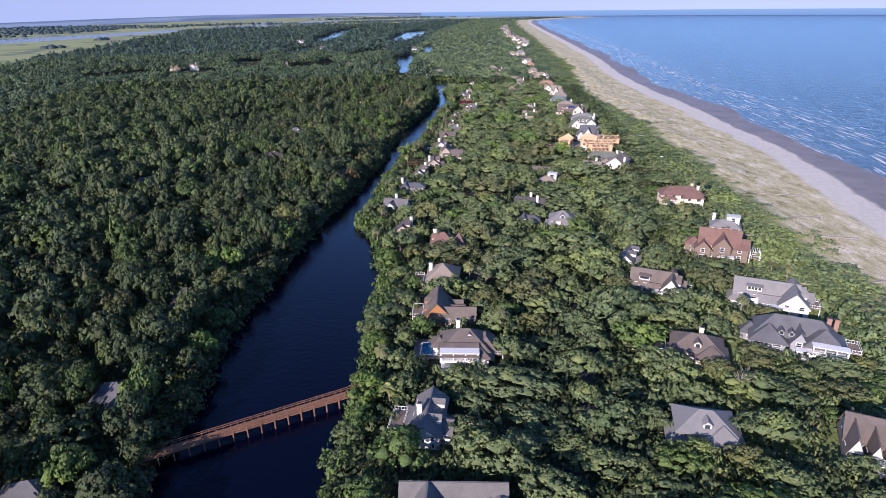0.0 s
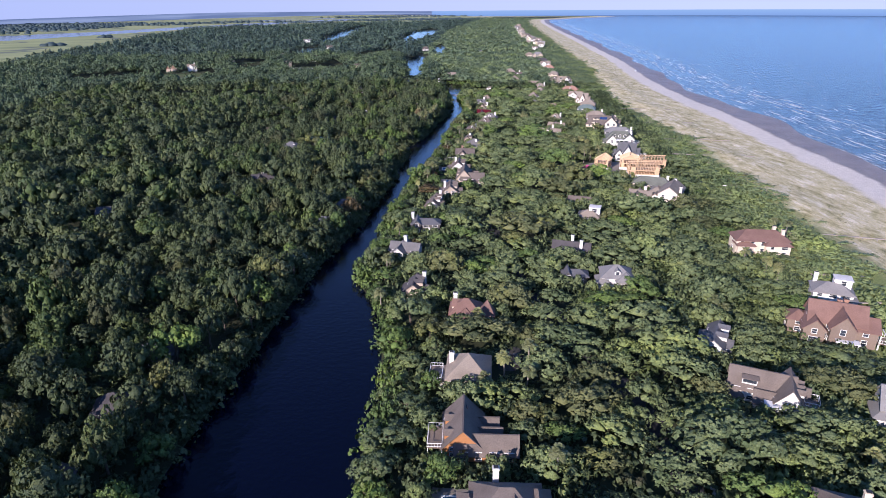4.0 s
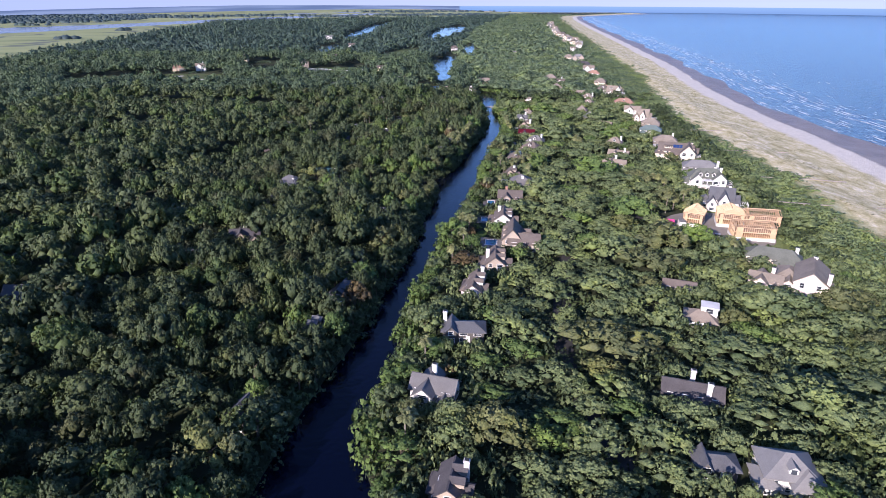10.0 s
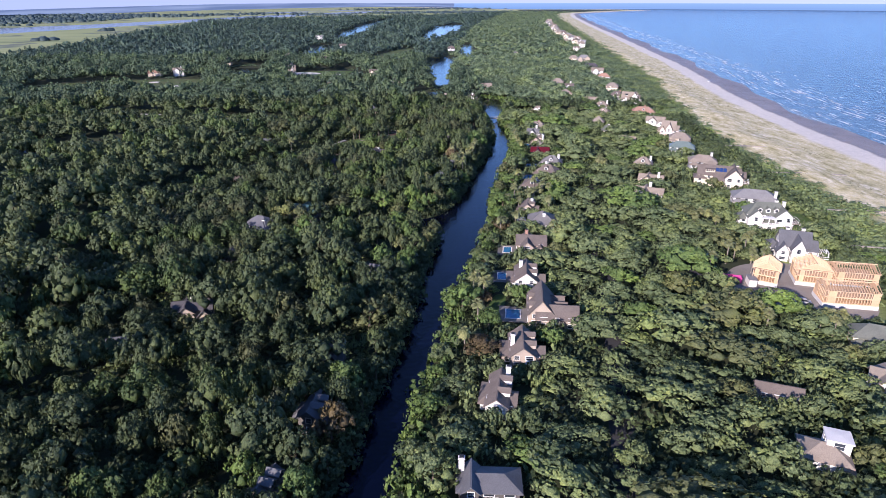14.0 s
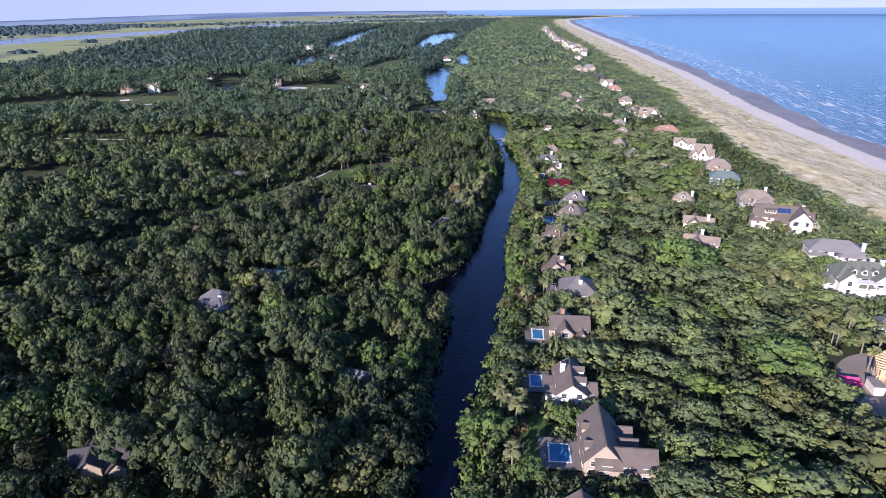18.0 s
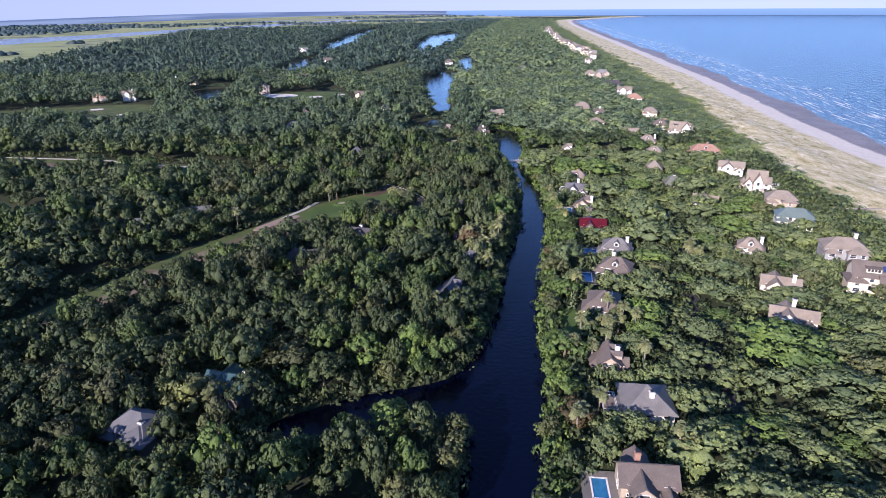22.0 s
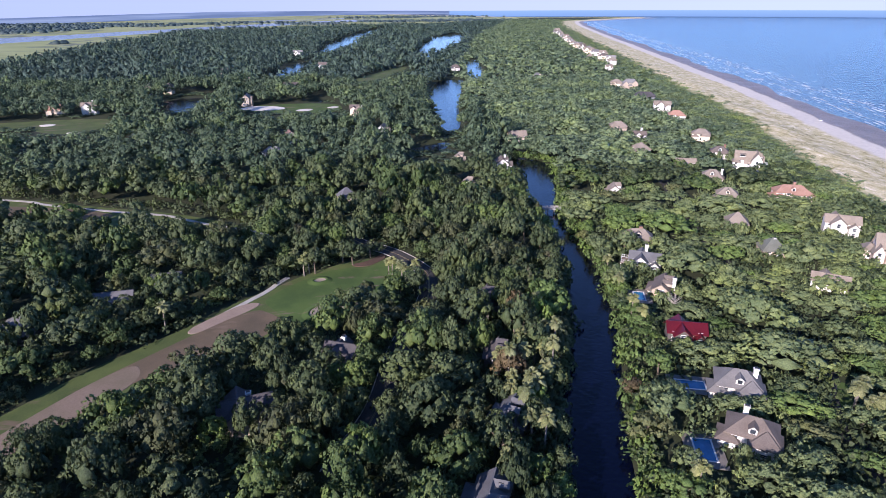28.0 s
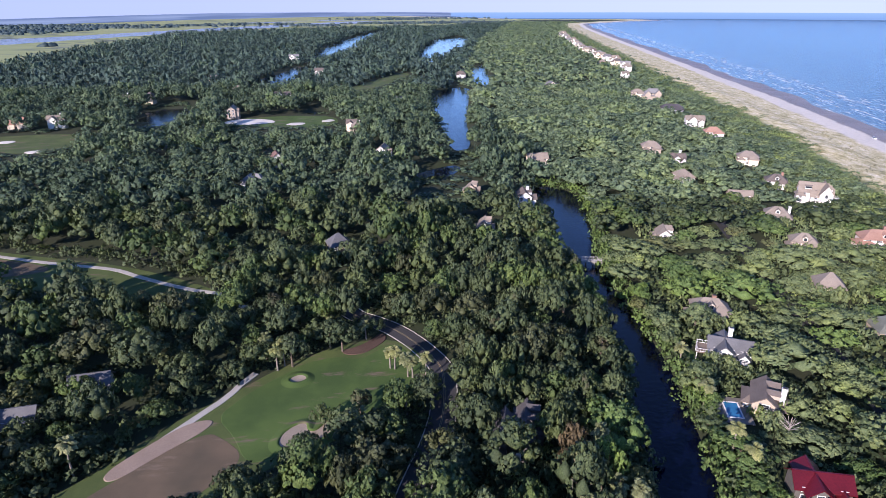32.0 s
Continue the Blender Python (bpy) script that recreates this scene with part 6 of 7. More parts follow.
TREE_MESHES = []
for i, (tv, tf, tn) in enumerate(FINE):
    v = tv * np.array([5.2, 5.2, 6.4]) + np.array([0, 0, 3.6])
    TREE_MESHES.append((trunk_mesh("trunk", BARK, 7.5, 0.32, 4, RNG), [mesh_from("crown", v, tf, (m,), normals=tn) for m in (OAK_LEAF, WOOD_LEAF, BRIGHT_LEAF, OLIVE_LEAF, RUST_LEAF)]))
LEAF_WORDS = ("dark green", "dark green", "bright green", "olive green", "rust-tinged")
for n, i in enumerate(np.flatnonzero(single)):
    inland = bool(wst[i])
    x, y = near[i]
    k = TREE_MESHES[n % len(TREE_MESHES)]
    leaf = int(RNG.choice(5, p=(0.0, 0.64, 0.22, 0.11, 0.03) if inland else (0.45, 0.0, 0.36, 0.16, 0.03)))
    word = LEAF_WORDS[leaf]
    t = thing("tree" if inland else "live_oak", f"tall {word} broadleaf tree over the canal bank" if inland else f"rounded {word} live oak on the canal bank", "tree", x, y, float(land_height(near[i:i + 1, 0], near[i:i + 1, 1])[0]), float(RNG.uniform(0, 360)), "trees along the canal")
    t.scale = (wide[i] / 5.2, wide[i] / 5.2, tall[i] / 10.0)
    part("trunk", k[0], t)
    part("crown", k[1][leaf], t)

under = jittered(-440, -64, 70, 660, 3.9)
under = under[in_near(under)]
shade = np.zeros(len(under), bool)
for i in range(0, len(near), 100):
    shade |= (((under[:, None] - near[None, i:i + 100]) ** 2).sum(-1) < (0.6 * wide[None, i:i + 100]) ** 2).any(1)
under = under[~shade & (bank(under[:, 0], under[:, 1]) > 1)]
under = under[free(under)]
under_w = west(under[:, 0], under[:, 1])
# The darker inland leaf puts shade into the gaps between the live oaks.
for k, words in ((under_w, "dark shrubby undergrowth between the woodland trees"), (~under_w, "shrubby undergrowth darkened as shade in the gaps between live oaks")):
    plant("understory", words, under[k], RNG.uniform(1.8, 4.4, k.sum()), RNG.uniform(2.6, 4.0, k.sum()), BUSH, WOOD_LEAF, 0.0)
front = []
for key, hx, hy, w, d, yaw, *_ in HOUSES:
    if key[0] in "RMT" and key not in ("R0", "R1", "R2", "M9") and hy < 760:
        a = radians(yaw)
        for i in range(3):
            lx, ly = (RNG.uniform(-0.5, -0.15), RNG.uniform(-0.15, 0.2), RNG.uniform(0.2, 0.55))[i] * w, -d / 2 - RNG.uniform(2.2, 3.6)
            front.append((hx + lx * math.cos(a) - ly * math.sin(a), hy + lx * math.sin(a) + ly * math.cos(a)))
front = np.array(front)
ok = bank(front[:, 0], front[:, 1]) > 1.5
for poly in CLEARINGS:
    ok &= ~inside(poly, front[:, 0], front[:, 1])
front = front[ok]
plant("garden_trees", "small rounded oaks standing close before the houses", front, RNG.uniform(4.2, 6.2, len(front)), RNG.uniform(2.2, 3.2, len(front)), SIDE, OAK_LEAF, 0.15)

mid = np.concatenate([jittered(-900, 0, 60, 1120, 10.0)])
mid = mid[np.abs(mid[:, 0]) < 0.86 * np.hypot(mid[:, 1], 90) + 50]
mid = mid[free(mid)]
mid = mid[(~in_near(mid)) & (mid[:, 0] > -640) & (mid[:, 0] - shore(mid[:, 1]) < scrub_edge(mid[:, 1]) - 8)]
tall, wide = trimmed(mid, *canopy(mid))
close = (mid[:, 1] < 720) & (mid[:, 0] > -300)
mood = RNG.uniform(0, 1, len(mid))
for k, leaf, words in ((close & (mood < 0.8), WOOD_LEAF, "broad woodland of mixed green crowns over the island"), (close & (mood >= 0.8), FRESH_LEAF, "fresher green crowns standing in the broad woodland")):
    plant("outer_woodland", words, mid[k], tall[k], wide[k] * 1.15, SIDE, leaf, 0.4)
inland = west(mid[:, 0], mid[:, 1])
plant("back_woodland", "continuous green woodland further up the island", mid[~close & inland], tall[~close & inland], wide[~close & inland] * 1.2, LOW, HAZY_BACK_LEAF, 0.4)
for k, kit in ((mid[:, 1] < 880, SIDE), (mid[:, 1] >= 880, LOW)):
    k = k & ~close & ~inland
    plant("seaward_woodland", "light green oak woods between canal and dunes", mid[k], tall[k] * 0.9, wide[k] * 1.3, kit, EAST_LEAF, 0.3)
south = jittered(-620, -64, -240, 330, 15.0)
south = south[free(south)]
south = south[(south[:, 1] < 58) | (np.abs(south[:, 0]) > 0.86 * np.hypot(south[:, 1], 90) + 54)]
south = south[(south[:, 1] < 58) | (south[:, 0] < 0)]
tall, wide = canopy(south)
plant("southern_woodland", "woodland carrying on south along the island", south, tall, wide * 1.4, TINY, WOOD_LEAF, 0.3)
fill = jittered(-250, -62, 860, 1120, 10.0)
fill = fill[free(fill)]
fill = fill[~west(fill[:, 0], fill[:, 1]) & (fill[:, 0] > np.interp(fill[:, 1], [760, 1120], [95, 40]))]
tall, wide = trimmed(fill, *canopy(fill))
plant("seaward_thicket", "light green lower oaks filling the woods behind the dunes", fill, tall * 0.8, wide * 1.2, LOW, EAST_LEAF, 0.25)
far = jittered(-1700, -46, 1120, 3300, 15.0)
far = far[free(far)]
tall, wide = canopy(far)
sea_side = far[:, 0] > np.interp(far[:, 1], [1120, 2000, 3300], [60, 190, 500])
plant("far_woodland", "distant woods towards the marsh with blue haze put into their leaves", far[~sea_side], tall[~sea_side] * 0.9, wide[~sea_side] * 1.55, TINY, HAZY_FAR_LEAF, 0.0)
plant("far_seaward_woodland", "distant light green woods behind the beach", far[sea_side], tall[sea_side] * 0.8, wide[sea_side] * 1.55, TINY, EAST_LEAF, 0.0)
WOODED = np.array([(-2100, 2420), (-1406, 2390), (-1226, 2400), (-1100, 2530), (-1085, 2820), (-1140, 3300), (-2100, 3300)], float)
isl = RNG.uniform((-2100, 2390), (-1080, 3300), (1500, 2))
isl = isl[inside(WOODED, isl[:, 0], isl[:, 1]) & (bank(isl[:, 0], isl[:, 1]) > 10)]
isl = np.concatenate([isl] + [RNG.normal((cx, cy), (sx, sy), (n, 2)) for cx, cy, sx, sy, n in ((-900, 3150, 150, 14, 90), (-620, 3300, 120, 14, 70), (-350, 3050, 60, 14, 60), (-60, 3300, 110, 18, 80), (-1207, 2245, 26, 6, 9), (-769, 1590, 16, 5, 7), (-791, 1941, 12, 5, 5), (-991, 2965, 40, 10, 12), (-891, 3022, 44, 12, 12), (-682, 2536, 34, 12, 12), (-560, 2700, 60, 16, 22), (300, 3350, 130, 70, 140), (100, 4100, 200, 50, 120), (-60, 3900, 60, 30, 40))])
plant("marsh_islands", "low wooded hammocks out in the salt marsh with haze blue in their leaves", isl, RNG.uniform(6, 10, len(isl)), RNG.uniform(7, 13, len(isl)), FAR, HAZY_HAMMOCK_LEAF, -0.2)
scrub = jittered(-112, -24, 10, 1000, 3.9)
scrub = scrub[free(scrub)]
s_off = scrub[:, 0] - shore(scrub[:, 1]) - scrub_edge(scrub[:, 1]) + 12 * (field(scrub[:, 0] / 14 + 3, scrub[:, 1] / 20) - 0.5)
k = RNG.uniform(0, 1, len(scrub)) < np.interp(s_off, [-60, -3, 1, 8, 14], [1, 1, 0.5, 0.04, 0])
scrub, s_off = scrub[k], s_off[k]
plant("dune_scrub", "low rounded green scrub behind the dunes", scrub, RNG.uniform(1.4, 2.3, len(scrub)) * (0.6 + 1.5 * field(scrub[:, 0] / 11, scrub[:, 1] / 11)) * np.interp(s_off, [-14, 0, 6], [1.15, 0.7, 0.4]), RNG.uniform(3.3, 4.8, len(scrub)), MAT, SCRUB_LEAF, -0.1)
scrub = jittered(-84, -44, 1000, 2300, 8.0)
scrub = scrub[RNG.uniform(0, 1, len(scrub)) < np.interp(scrub[:, 0] - shore(scrub[:, 1]), [-60, -52, -44], [1, 0.6, 0.1])]
plant("far_dune_scrub", "low green scrub along the distant dunes", scrub, RNG.uniform(1.5, 3.0, len(scrub)), RNG.uniform(5.0, 8.0, len(scrub)), MAT, SCRUB_LEAF, -0.1)
low = jittered(-760, -130, 640, 1520, 11.0)
hit = np.zeros(len(low), bool)
for poly in OPEN_GROUND[1:]:
    hit |= inside(poly, low[:, 0], low[:, 1])
for poly in CLEARINGS[:5]:
    hit &= ~inside(poly, low[:, 0], low[:, 1])
low = low[hit & (bank(low[:, 0], low[:, 1]) > 2) & ~in_marsh(low[:, 0], low[:, 1])]
plant("low_thicket", "low green thicket before the ponds and fairways", low, RNG.uniform(1.6, 3.0, len(low)), RNG.uniform(5.5, 8.5, len(low)), LOW, HAZY_BACK_LEAF, 0.1)
fringe = jittered(-330, -110, 60, 780, 2.1)
b_off = bank(fringe[:, 0], fringe[:, 1])
rim = jittered(-560, -64, 60, 760, 3.4)
near_rim = np.full(len(rim), 99.0)
for poly in CLEARINGS[:2] + CLEARINGS[5:12]:
    near_rim = np.minimum(near_rim, np.where(inside(poly, rim[:, 0], rim[:, 1]), 99, edge_distance(poly, rim[:, 0], rim[:, 1])))
for line, width in ROAD_LINES[1:2] + ROAD_LINES[3:]:
    d_line = np.sqrt(((rim[:, None] - line[None]) ** 2).sum(-1)).min(1)
    near_rim = np.where(d_line < width / 2 + 0.8, 99, np.minimum(near_rim, d_line - width / 2))
rim = rim[(near_rim > 0.9) & (near_rim < 8) & free(rim)]
# Added shrubs whose dark leaf stands for the shade under the edge crowns.
plant("edge_shrubs", "shrubs in shade-dark leaf along the edges of turf and roads", rim, RNG.uniform(1.5, 4.5, len(rim)), RNG.uniform(1.8, 3.2, len(rim)), BUSH, WOOD_LEAF, 0.0)
fringe = fringe[(b_off > -0.9) & (b_off < 4.8) & (RNG.uniform(0, 1, len(fringe)) < 0.85)]
inland = west(fringe[:, 0], fringe[:, 1])
for mask, leaf, words in ((inland, WOOD_LEAF, "tangle of dark shrubs along the inland canal bank"), (~inland, BRIGHT_LEAF, "fresh green shrubs and reeds along the sunlit canal bank")):
    q = fringe[mask]
    plant("bank_shrubs", words, q, RNG.uniform(1.8, 4.4, len(q)), RNG.uniform(1.6, 3.0, len(q)), BUSH, leaf, 0.0)
yard = jittered(-330, -64, 60, 700, 2.7)
ring = np.zeros(len(yard), bool)
block = bank(yard[:, 0], yard[:, 1]) < 0.6
for key, hx, hy, w, d, yaw, *_ in HOUSES:
    a = radians(yaw)
    dx, dy = yard[:, 0] - hx, yard[:, 1] - hy
    lx, ly = np.abs(dx * np.cos(a) + dy * np.sin(a)), np.abs(-dx * np.sin(a) + dy * np.cos(a))
    ring |= (lx < w / 2 + 5) & (ly < d / 2 + 6.5)
    block |= (lx < w / 2 + 0.9) & (ly < d / 2 + 0.9)
for poly in CLEARINGS:
    block |= inside(poly, yard[:, 0], yard[:, 1])
for line, width in ROAD_LINES[1:]:
    block |= np.sqrt(((yard[:, None] - line[None]) ** 2).sum(-1)).min(1) < width / 2 + 1.0
yard = yard[ring & ~block & (RNG.uniform(0, 1, len(yard)) < 0.85)]
plant("garden_shrubs", "clipped and wild shrubs round the houses", yard, RNG.uniform(1.4, 4.8, len(yard)), RNG.uniform(1.6, 2.8, len(yard)), BUSH, OAK_LEAF, 0.0)
reed = np.stack([np.interp(q := RNG.uniform(494, 519, 60), [494, 504, 519], [47.6, 49.4, 53.2]), q], 1) + RNG.uniform(-0.9, 0.9, (60, 2))
plant("reeds", "strip of tall yellow-green reeds at the water's edge", reed, RNG.uniform(1.6, 2.6, 60), RNG.uniform(0.7, 1.2, 60), BUSH, SCRUB_LEAF, -0.1)
tuft = jittered(-56, -15, 100, 900, 2.6)
tuft = tuft[RNG.uniform(0, 1, len(tuft)) < 0.5 * field(tuft[:, 0] / 9 + 5, tuft[:, 1] / 14) ** 2]
plant("dune_grass", "scattered tufts of sea oats on the dunes", tuft, RNG.uniform(0.4, 0.8, len(tuft)), RNG.uniform(0.4, 1.3, len(tuft)), BUSH, DUNE_LEAF, 0.0)
# ---- palms and single trees ----
def palm_mesh(rng, h):
    """A slender ringed trunk, and a round head of drooping folded fronds."""
    rings, v, f = 7, [], []
    lean = rng.uniform(-0.5, 0.5, 2)
    for k in range(rings):
        t = k / (rings - 1)
        r = 0.24 - 0.07 * t + (0.05 if k == 0 else 0) + (0.06 if k == rings - 1 else 0)
        for i in range(7):
            a = i * 2 * np.pi / 7
            v.append((lean[0] * t * t + r * np.cos(a), lean[1] * t * t + r * np.sin(a), -0.2 + t * (h + 0.2)))
    for k in range(rings - 1):
        for i in range(7):
            f.append((k * 7 + i, k * 7 + (i + 1) % 7, k * 7 + 7 + (i + 1) % 7, k * 7 + 7 + i))
    trunk = mesh_from("trunk", np.array(v), np.array(f), (TRUNK_PALM,))
    top = np.array([lean[0], lean[1], h])
    v, t = [], []
    for i in range(34):
        a, el = rng.uniform(0, 2 * np.pi), rng.uniform(-0.55, 1.25)
        d = np.array([np.cos(a) * np.cos(el), np.sin(a) * np.cos(el), np.sin(el)])
        side = np.array([-np.sin(a), np.cos(a), 0])
        n, length = len(v), rng.uniform(1.5, 2.1)
        for s, w in ((0.15, 0.06), (0.55, 0.5), (0.85, 0.62), (1.12, 0.12)):
            c = top + d * length * s + np.array([0, 0, -0.55 * s ** 3 * length * 0.6])
            v += [c + side * w - np.array([0, 0, w * 0.35]), c, c - side * w - np.array([0, 0, w * 0.35])]
        for k in range(3):
            b = n + k * 3
            for p, q in ((0, 1), (1, 2)):
                t += [(b + p, b + q, b + 3 + q), (b + p, b + 3 + q, b + 3 + p)]
    return trunk, mesh_from("fronds", np.array(v), np.array(t), (PALM_LEAF,))


PALMS = [palm_mesh(RNG, h) for h in (5.2, 6.2, 7.0, 8.2)]
PALM_PLACES = [(116.6, 425), (123.3, 427), (124, 422), (112, 389), (123, 397), (117, 381), (103.6, 384), (99.9, 387), (117, 393), (124, 387), (128, 402), (122, 431), (95.5, 356), (97.6, 352), (99.8, 353), (100, 348), (93.3, 348), (99.8, 342), (115.7, 342), (116.9, 340), (116, 337), (122.6, 343), (121.3, 389)]
PALM_PLACES += [(21.5, 368.5), (22.3, 364.7), (20, 371), (24.6, 372), (55, 413), (56.5, 411), (59, 471), (61.6, 469), (43, 428), (38, 424), (36.2, 422), (14, 338), (19, 351), (50.3, 463), (55.7, 464.6), (60.4, 464.2), (64.2, 462), (102.5, 511.5), (102, 507), (48.2, 461), (57, 462), (20, 415), (43.8, 453.5), (48.5, 451), (53.4, 455), (61.2, 447), (62, 466)]
PALM_PLACES += [(24.8, 522), (28.4, 519.5), (29.4, 531), (34.3, 533.6), (38.5, 538.7), (24.3, 527), (26, 507), (28, 503), (22.3, 532), (36.8, 544.7), (29.6, 548.4), (29.3, 517), (25.8, 513), (32.7, 524), (36, 530), (23.4, 518), (29.5, 539), (55.3, 490), (33, 552), (37, 556), (19, 495), (15, 478), (8, 470)]
PALM_PLACES += [(-6.0, 595.7), (-4.8, 595.2), (-1.4, 591.5), (-0.2, 591.0), (3.2, 589.9), (-2.0, 576.3), (-5.5, 573.8), (-35.5, 596.9), (-34, 599), (-25.1, 619.3), (-13.1, 611.4), (70, 618), (70.8, 592), (66.6, 582), (68, 573), (66.5, 557), (67.4, 552), (-39.5, 603), (-70, 561), (-3, 134), (-1.8, 117.7), (20.2, 176), (-4, 222), (-2, 246), (-1, 250), (3, 276), (30, 146), (31, 176), (33, 184), (96, 140), (92, 142), (100, 144), (128, 172), (131, 168), (126, 226), (124, 230), (121, 238), (146, 262), (149, 258), (92, 205), (95, 203), (26.8, 183), (34.8, 185.7), (23.3, 204), (103.2, 511.9), (104, 507.2)]
PALM_PLACES = [q for q in PALM_PLACES if bank(np.array([q[0]]), np.array([q[1]]))[0] > 0.3]
for i, (x, y) in enumerate(PALM_PLACES):
    p = thing("cabbage_palm", "slim cabbage palm with a round head of pale fronds", "palm", x, y, float(land_height(np.array([x]), np.array([y]))[0]), float(RNG.uniform(0, 360)), "cabbage palms")
    k = PALMS[int(RNG.integers(0, 4))]
    if west(np.array([x]), np.array([y]))[0] and y < 570:
        p.scale = (1.0, 1.0, 1.4)
    part("trunk", k[0], p)
    part("fronds", k[1], p)

for x, y, s in ((-12.8, 577.4, 0.62), (-20.8, 572.9, 0.6), (-31.9, 598.5, 0.95), (-19.3, 605, 0.9), (-23, 608, 0.8)):
    t = thing("tree", "slender shade tree standing on the golf turf", "tree", x, y, 1.75, float(RNG.uniform(0, 360)), "trees on the golf course")
    t.scale = (s, s, s * 1.15)
    part("trunk", TREE_MESHES[1][0], t)
    part("crown", TREE_MESHES[1][1][1], t)
BARE_WOOD = grained("bleached_wood", (0.34, 0.30, 0.27), (0.48, 0.44, 0.40), 1.0, 0.9, 5.0, 0.02, 0.2)
for x, y in ((81.4, 112), (84, 114), (81.3, 561.4)):
    t = thing("bare_tree", "leafless bleached tree with spreading limbs", "tree", x, y, 1.5, float(RNG.uniform(0, 360)))
    t.scale = (1, 1, 0.9)
    part("trunk", trunk_mesh("trunk", BARE_WOOD, 7.5, 0.15, 18, RNG), t)


# ---- footbridges ----
def footbridge(name, label, a, b, width, z, material, bay=3.0, rails=True):
    a, b = np.array(a, float), np.array(b, float)
    length = float(np.linalg.norm(b - a))
    br = thing(name, label, "bridge", *((a + b) / 2), 0.0, math.degrees(math.atan2(b[1] - a[1], b[0] - a[0])))
    n = int(length / 0.3)
    part("deck", box_mesh("deck", material, *[(-length / 2 + (i + 0.5) * length / n, 0, z - 0.06, length / n - 0.025, width, 0.06) for i in range(n)]), br, "plank deck")
    for s in (-1, 1):
        part("beam", box_mesh("beam", material, (0, 0, z - 0.42, length, 0.16, 0.36)), br, "", (0, s * (width / 2 - 0.25), 0))
        for i in range(0 if rails else int(length / bay) + 1):
            part("support_post", box_mesh("support_post", material, (0, 0, 0, 0.2, 0.2, z)), br, "", (-length / 2 + i * bay, s * width / 2, 0))
        if not rails:
            continue
        part("handrail", box_mesh("handrail", material, (0, 0, z + 1.02, length, 0.16, 0.07)), br, "", (0, s * width / 2, 0))
        part("mid_rail", box_mesh("mid_rail", material, (0, 0, z + 0.5, length, 0.06, 0.14)), br, "", (0, s * width / 2, 0))
        m = int(length / (bay / 2))
        for i in range(m + 1):
            x = -length / 2 + i * length / m
            if i % 2 == 0:
                part("support_post", box_mesh("support_post", material, (0, 0, -1.6, 0.26, 0.26, z + 1.6)), br, "", (x, s * (width / 2 + 0.12), 0))
            part("rail_post", box_mesh("rail_post", material, (0, 0, z, 0.12, 0.12, 1.05)), br, "", (x, s * width / 2, 0))
    return br


REDWOOD = grained("red_brown_timber", (0.24, 0.115, 0.065), (0.36, 0.19, 0.115), 0.8, 0.85, 4.0, 0.02, 0.35)
footbridge("footbridge", "long red-brown timber footbridge on posts over the canal", (-6, 125.4), (-54, 106), 2.5, 2.3, REDWOOD)
footbridge("footbridge", "weathered grey timber footbridge over the canal", (55, 662.5), (74, 659.5), 2.2, 2.2, grained("grey_timber", (0.30, 0.29, 0.28), (0.44, 0.42, 0.40), 0.8, 0.9, 4.0, 0.02, 0.3), 2.6)
DUNE_WALKS = [[(140, 229), (160, 224), (186, 224)], [(140, 208), (160, 206), (181, 198)], [(128, 166), (146, 161), (170, 163)], [(150, 268), (172, 262), (196, 252)], [(165, 400), (190, 392), (214, 386)], [(178, 440), (200, 436), (222, 428)], [(180, 500), (206, 496), (228, 490)], [(192, 560), (214, 556), (236, 548)]]
GREY_TIMBER = grained("grey_timber", (0.28, 0.25, 0.22), (0.40, 0.36, 0.32), 0.8, 0.9, 4.0, 0.02, 0.3)
for a, c, b in DUNE_WALKS:
    for p, q in ((a, c), (c, b)):
        footbridge("boardwalk", "narrow weathered timber boardwalk over the dunes", p, q, 0.7, 3.0, GREY_TIMBER, 5.0, False)


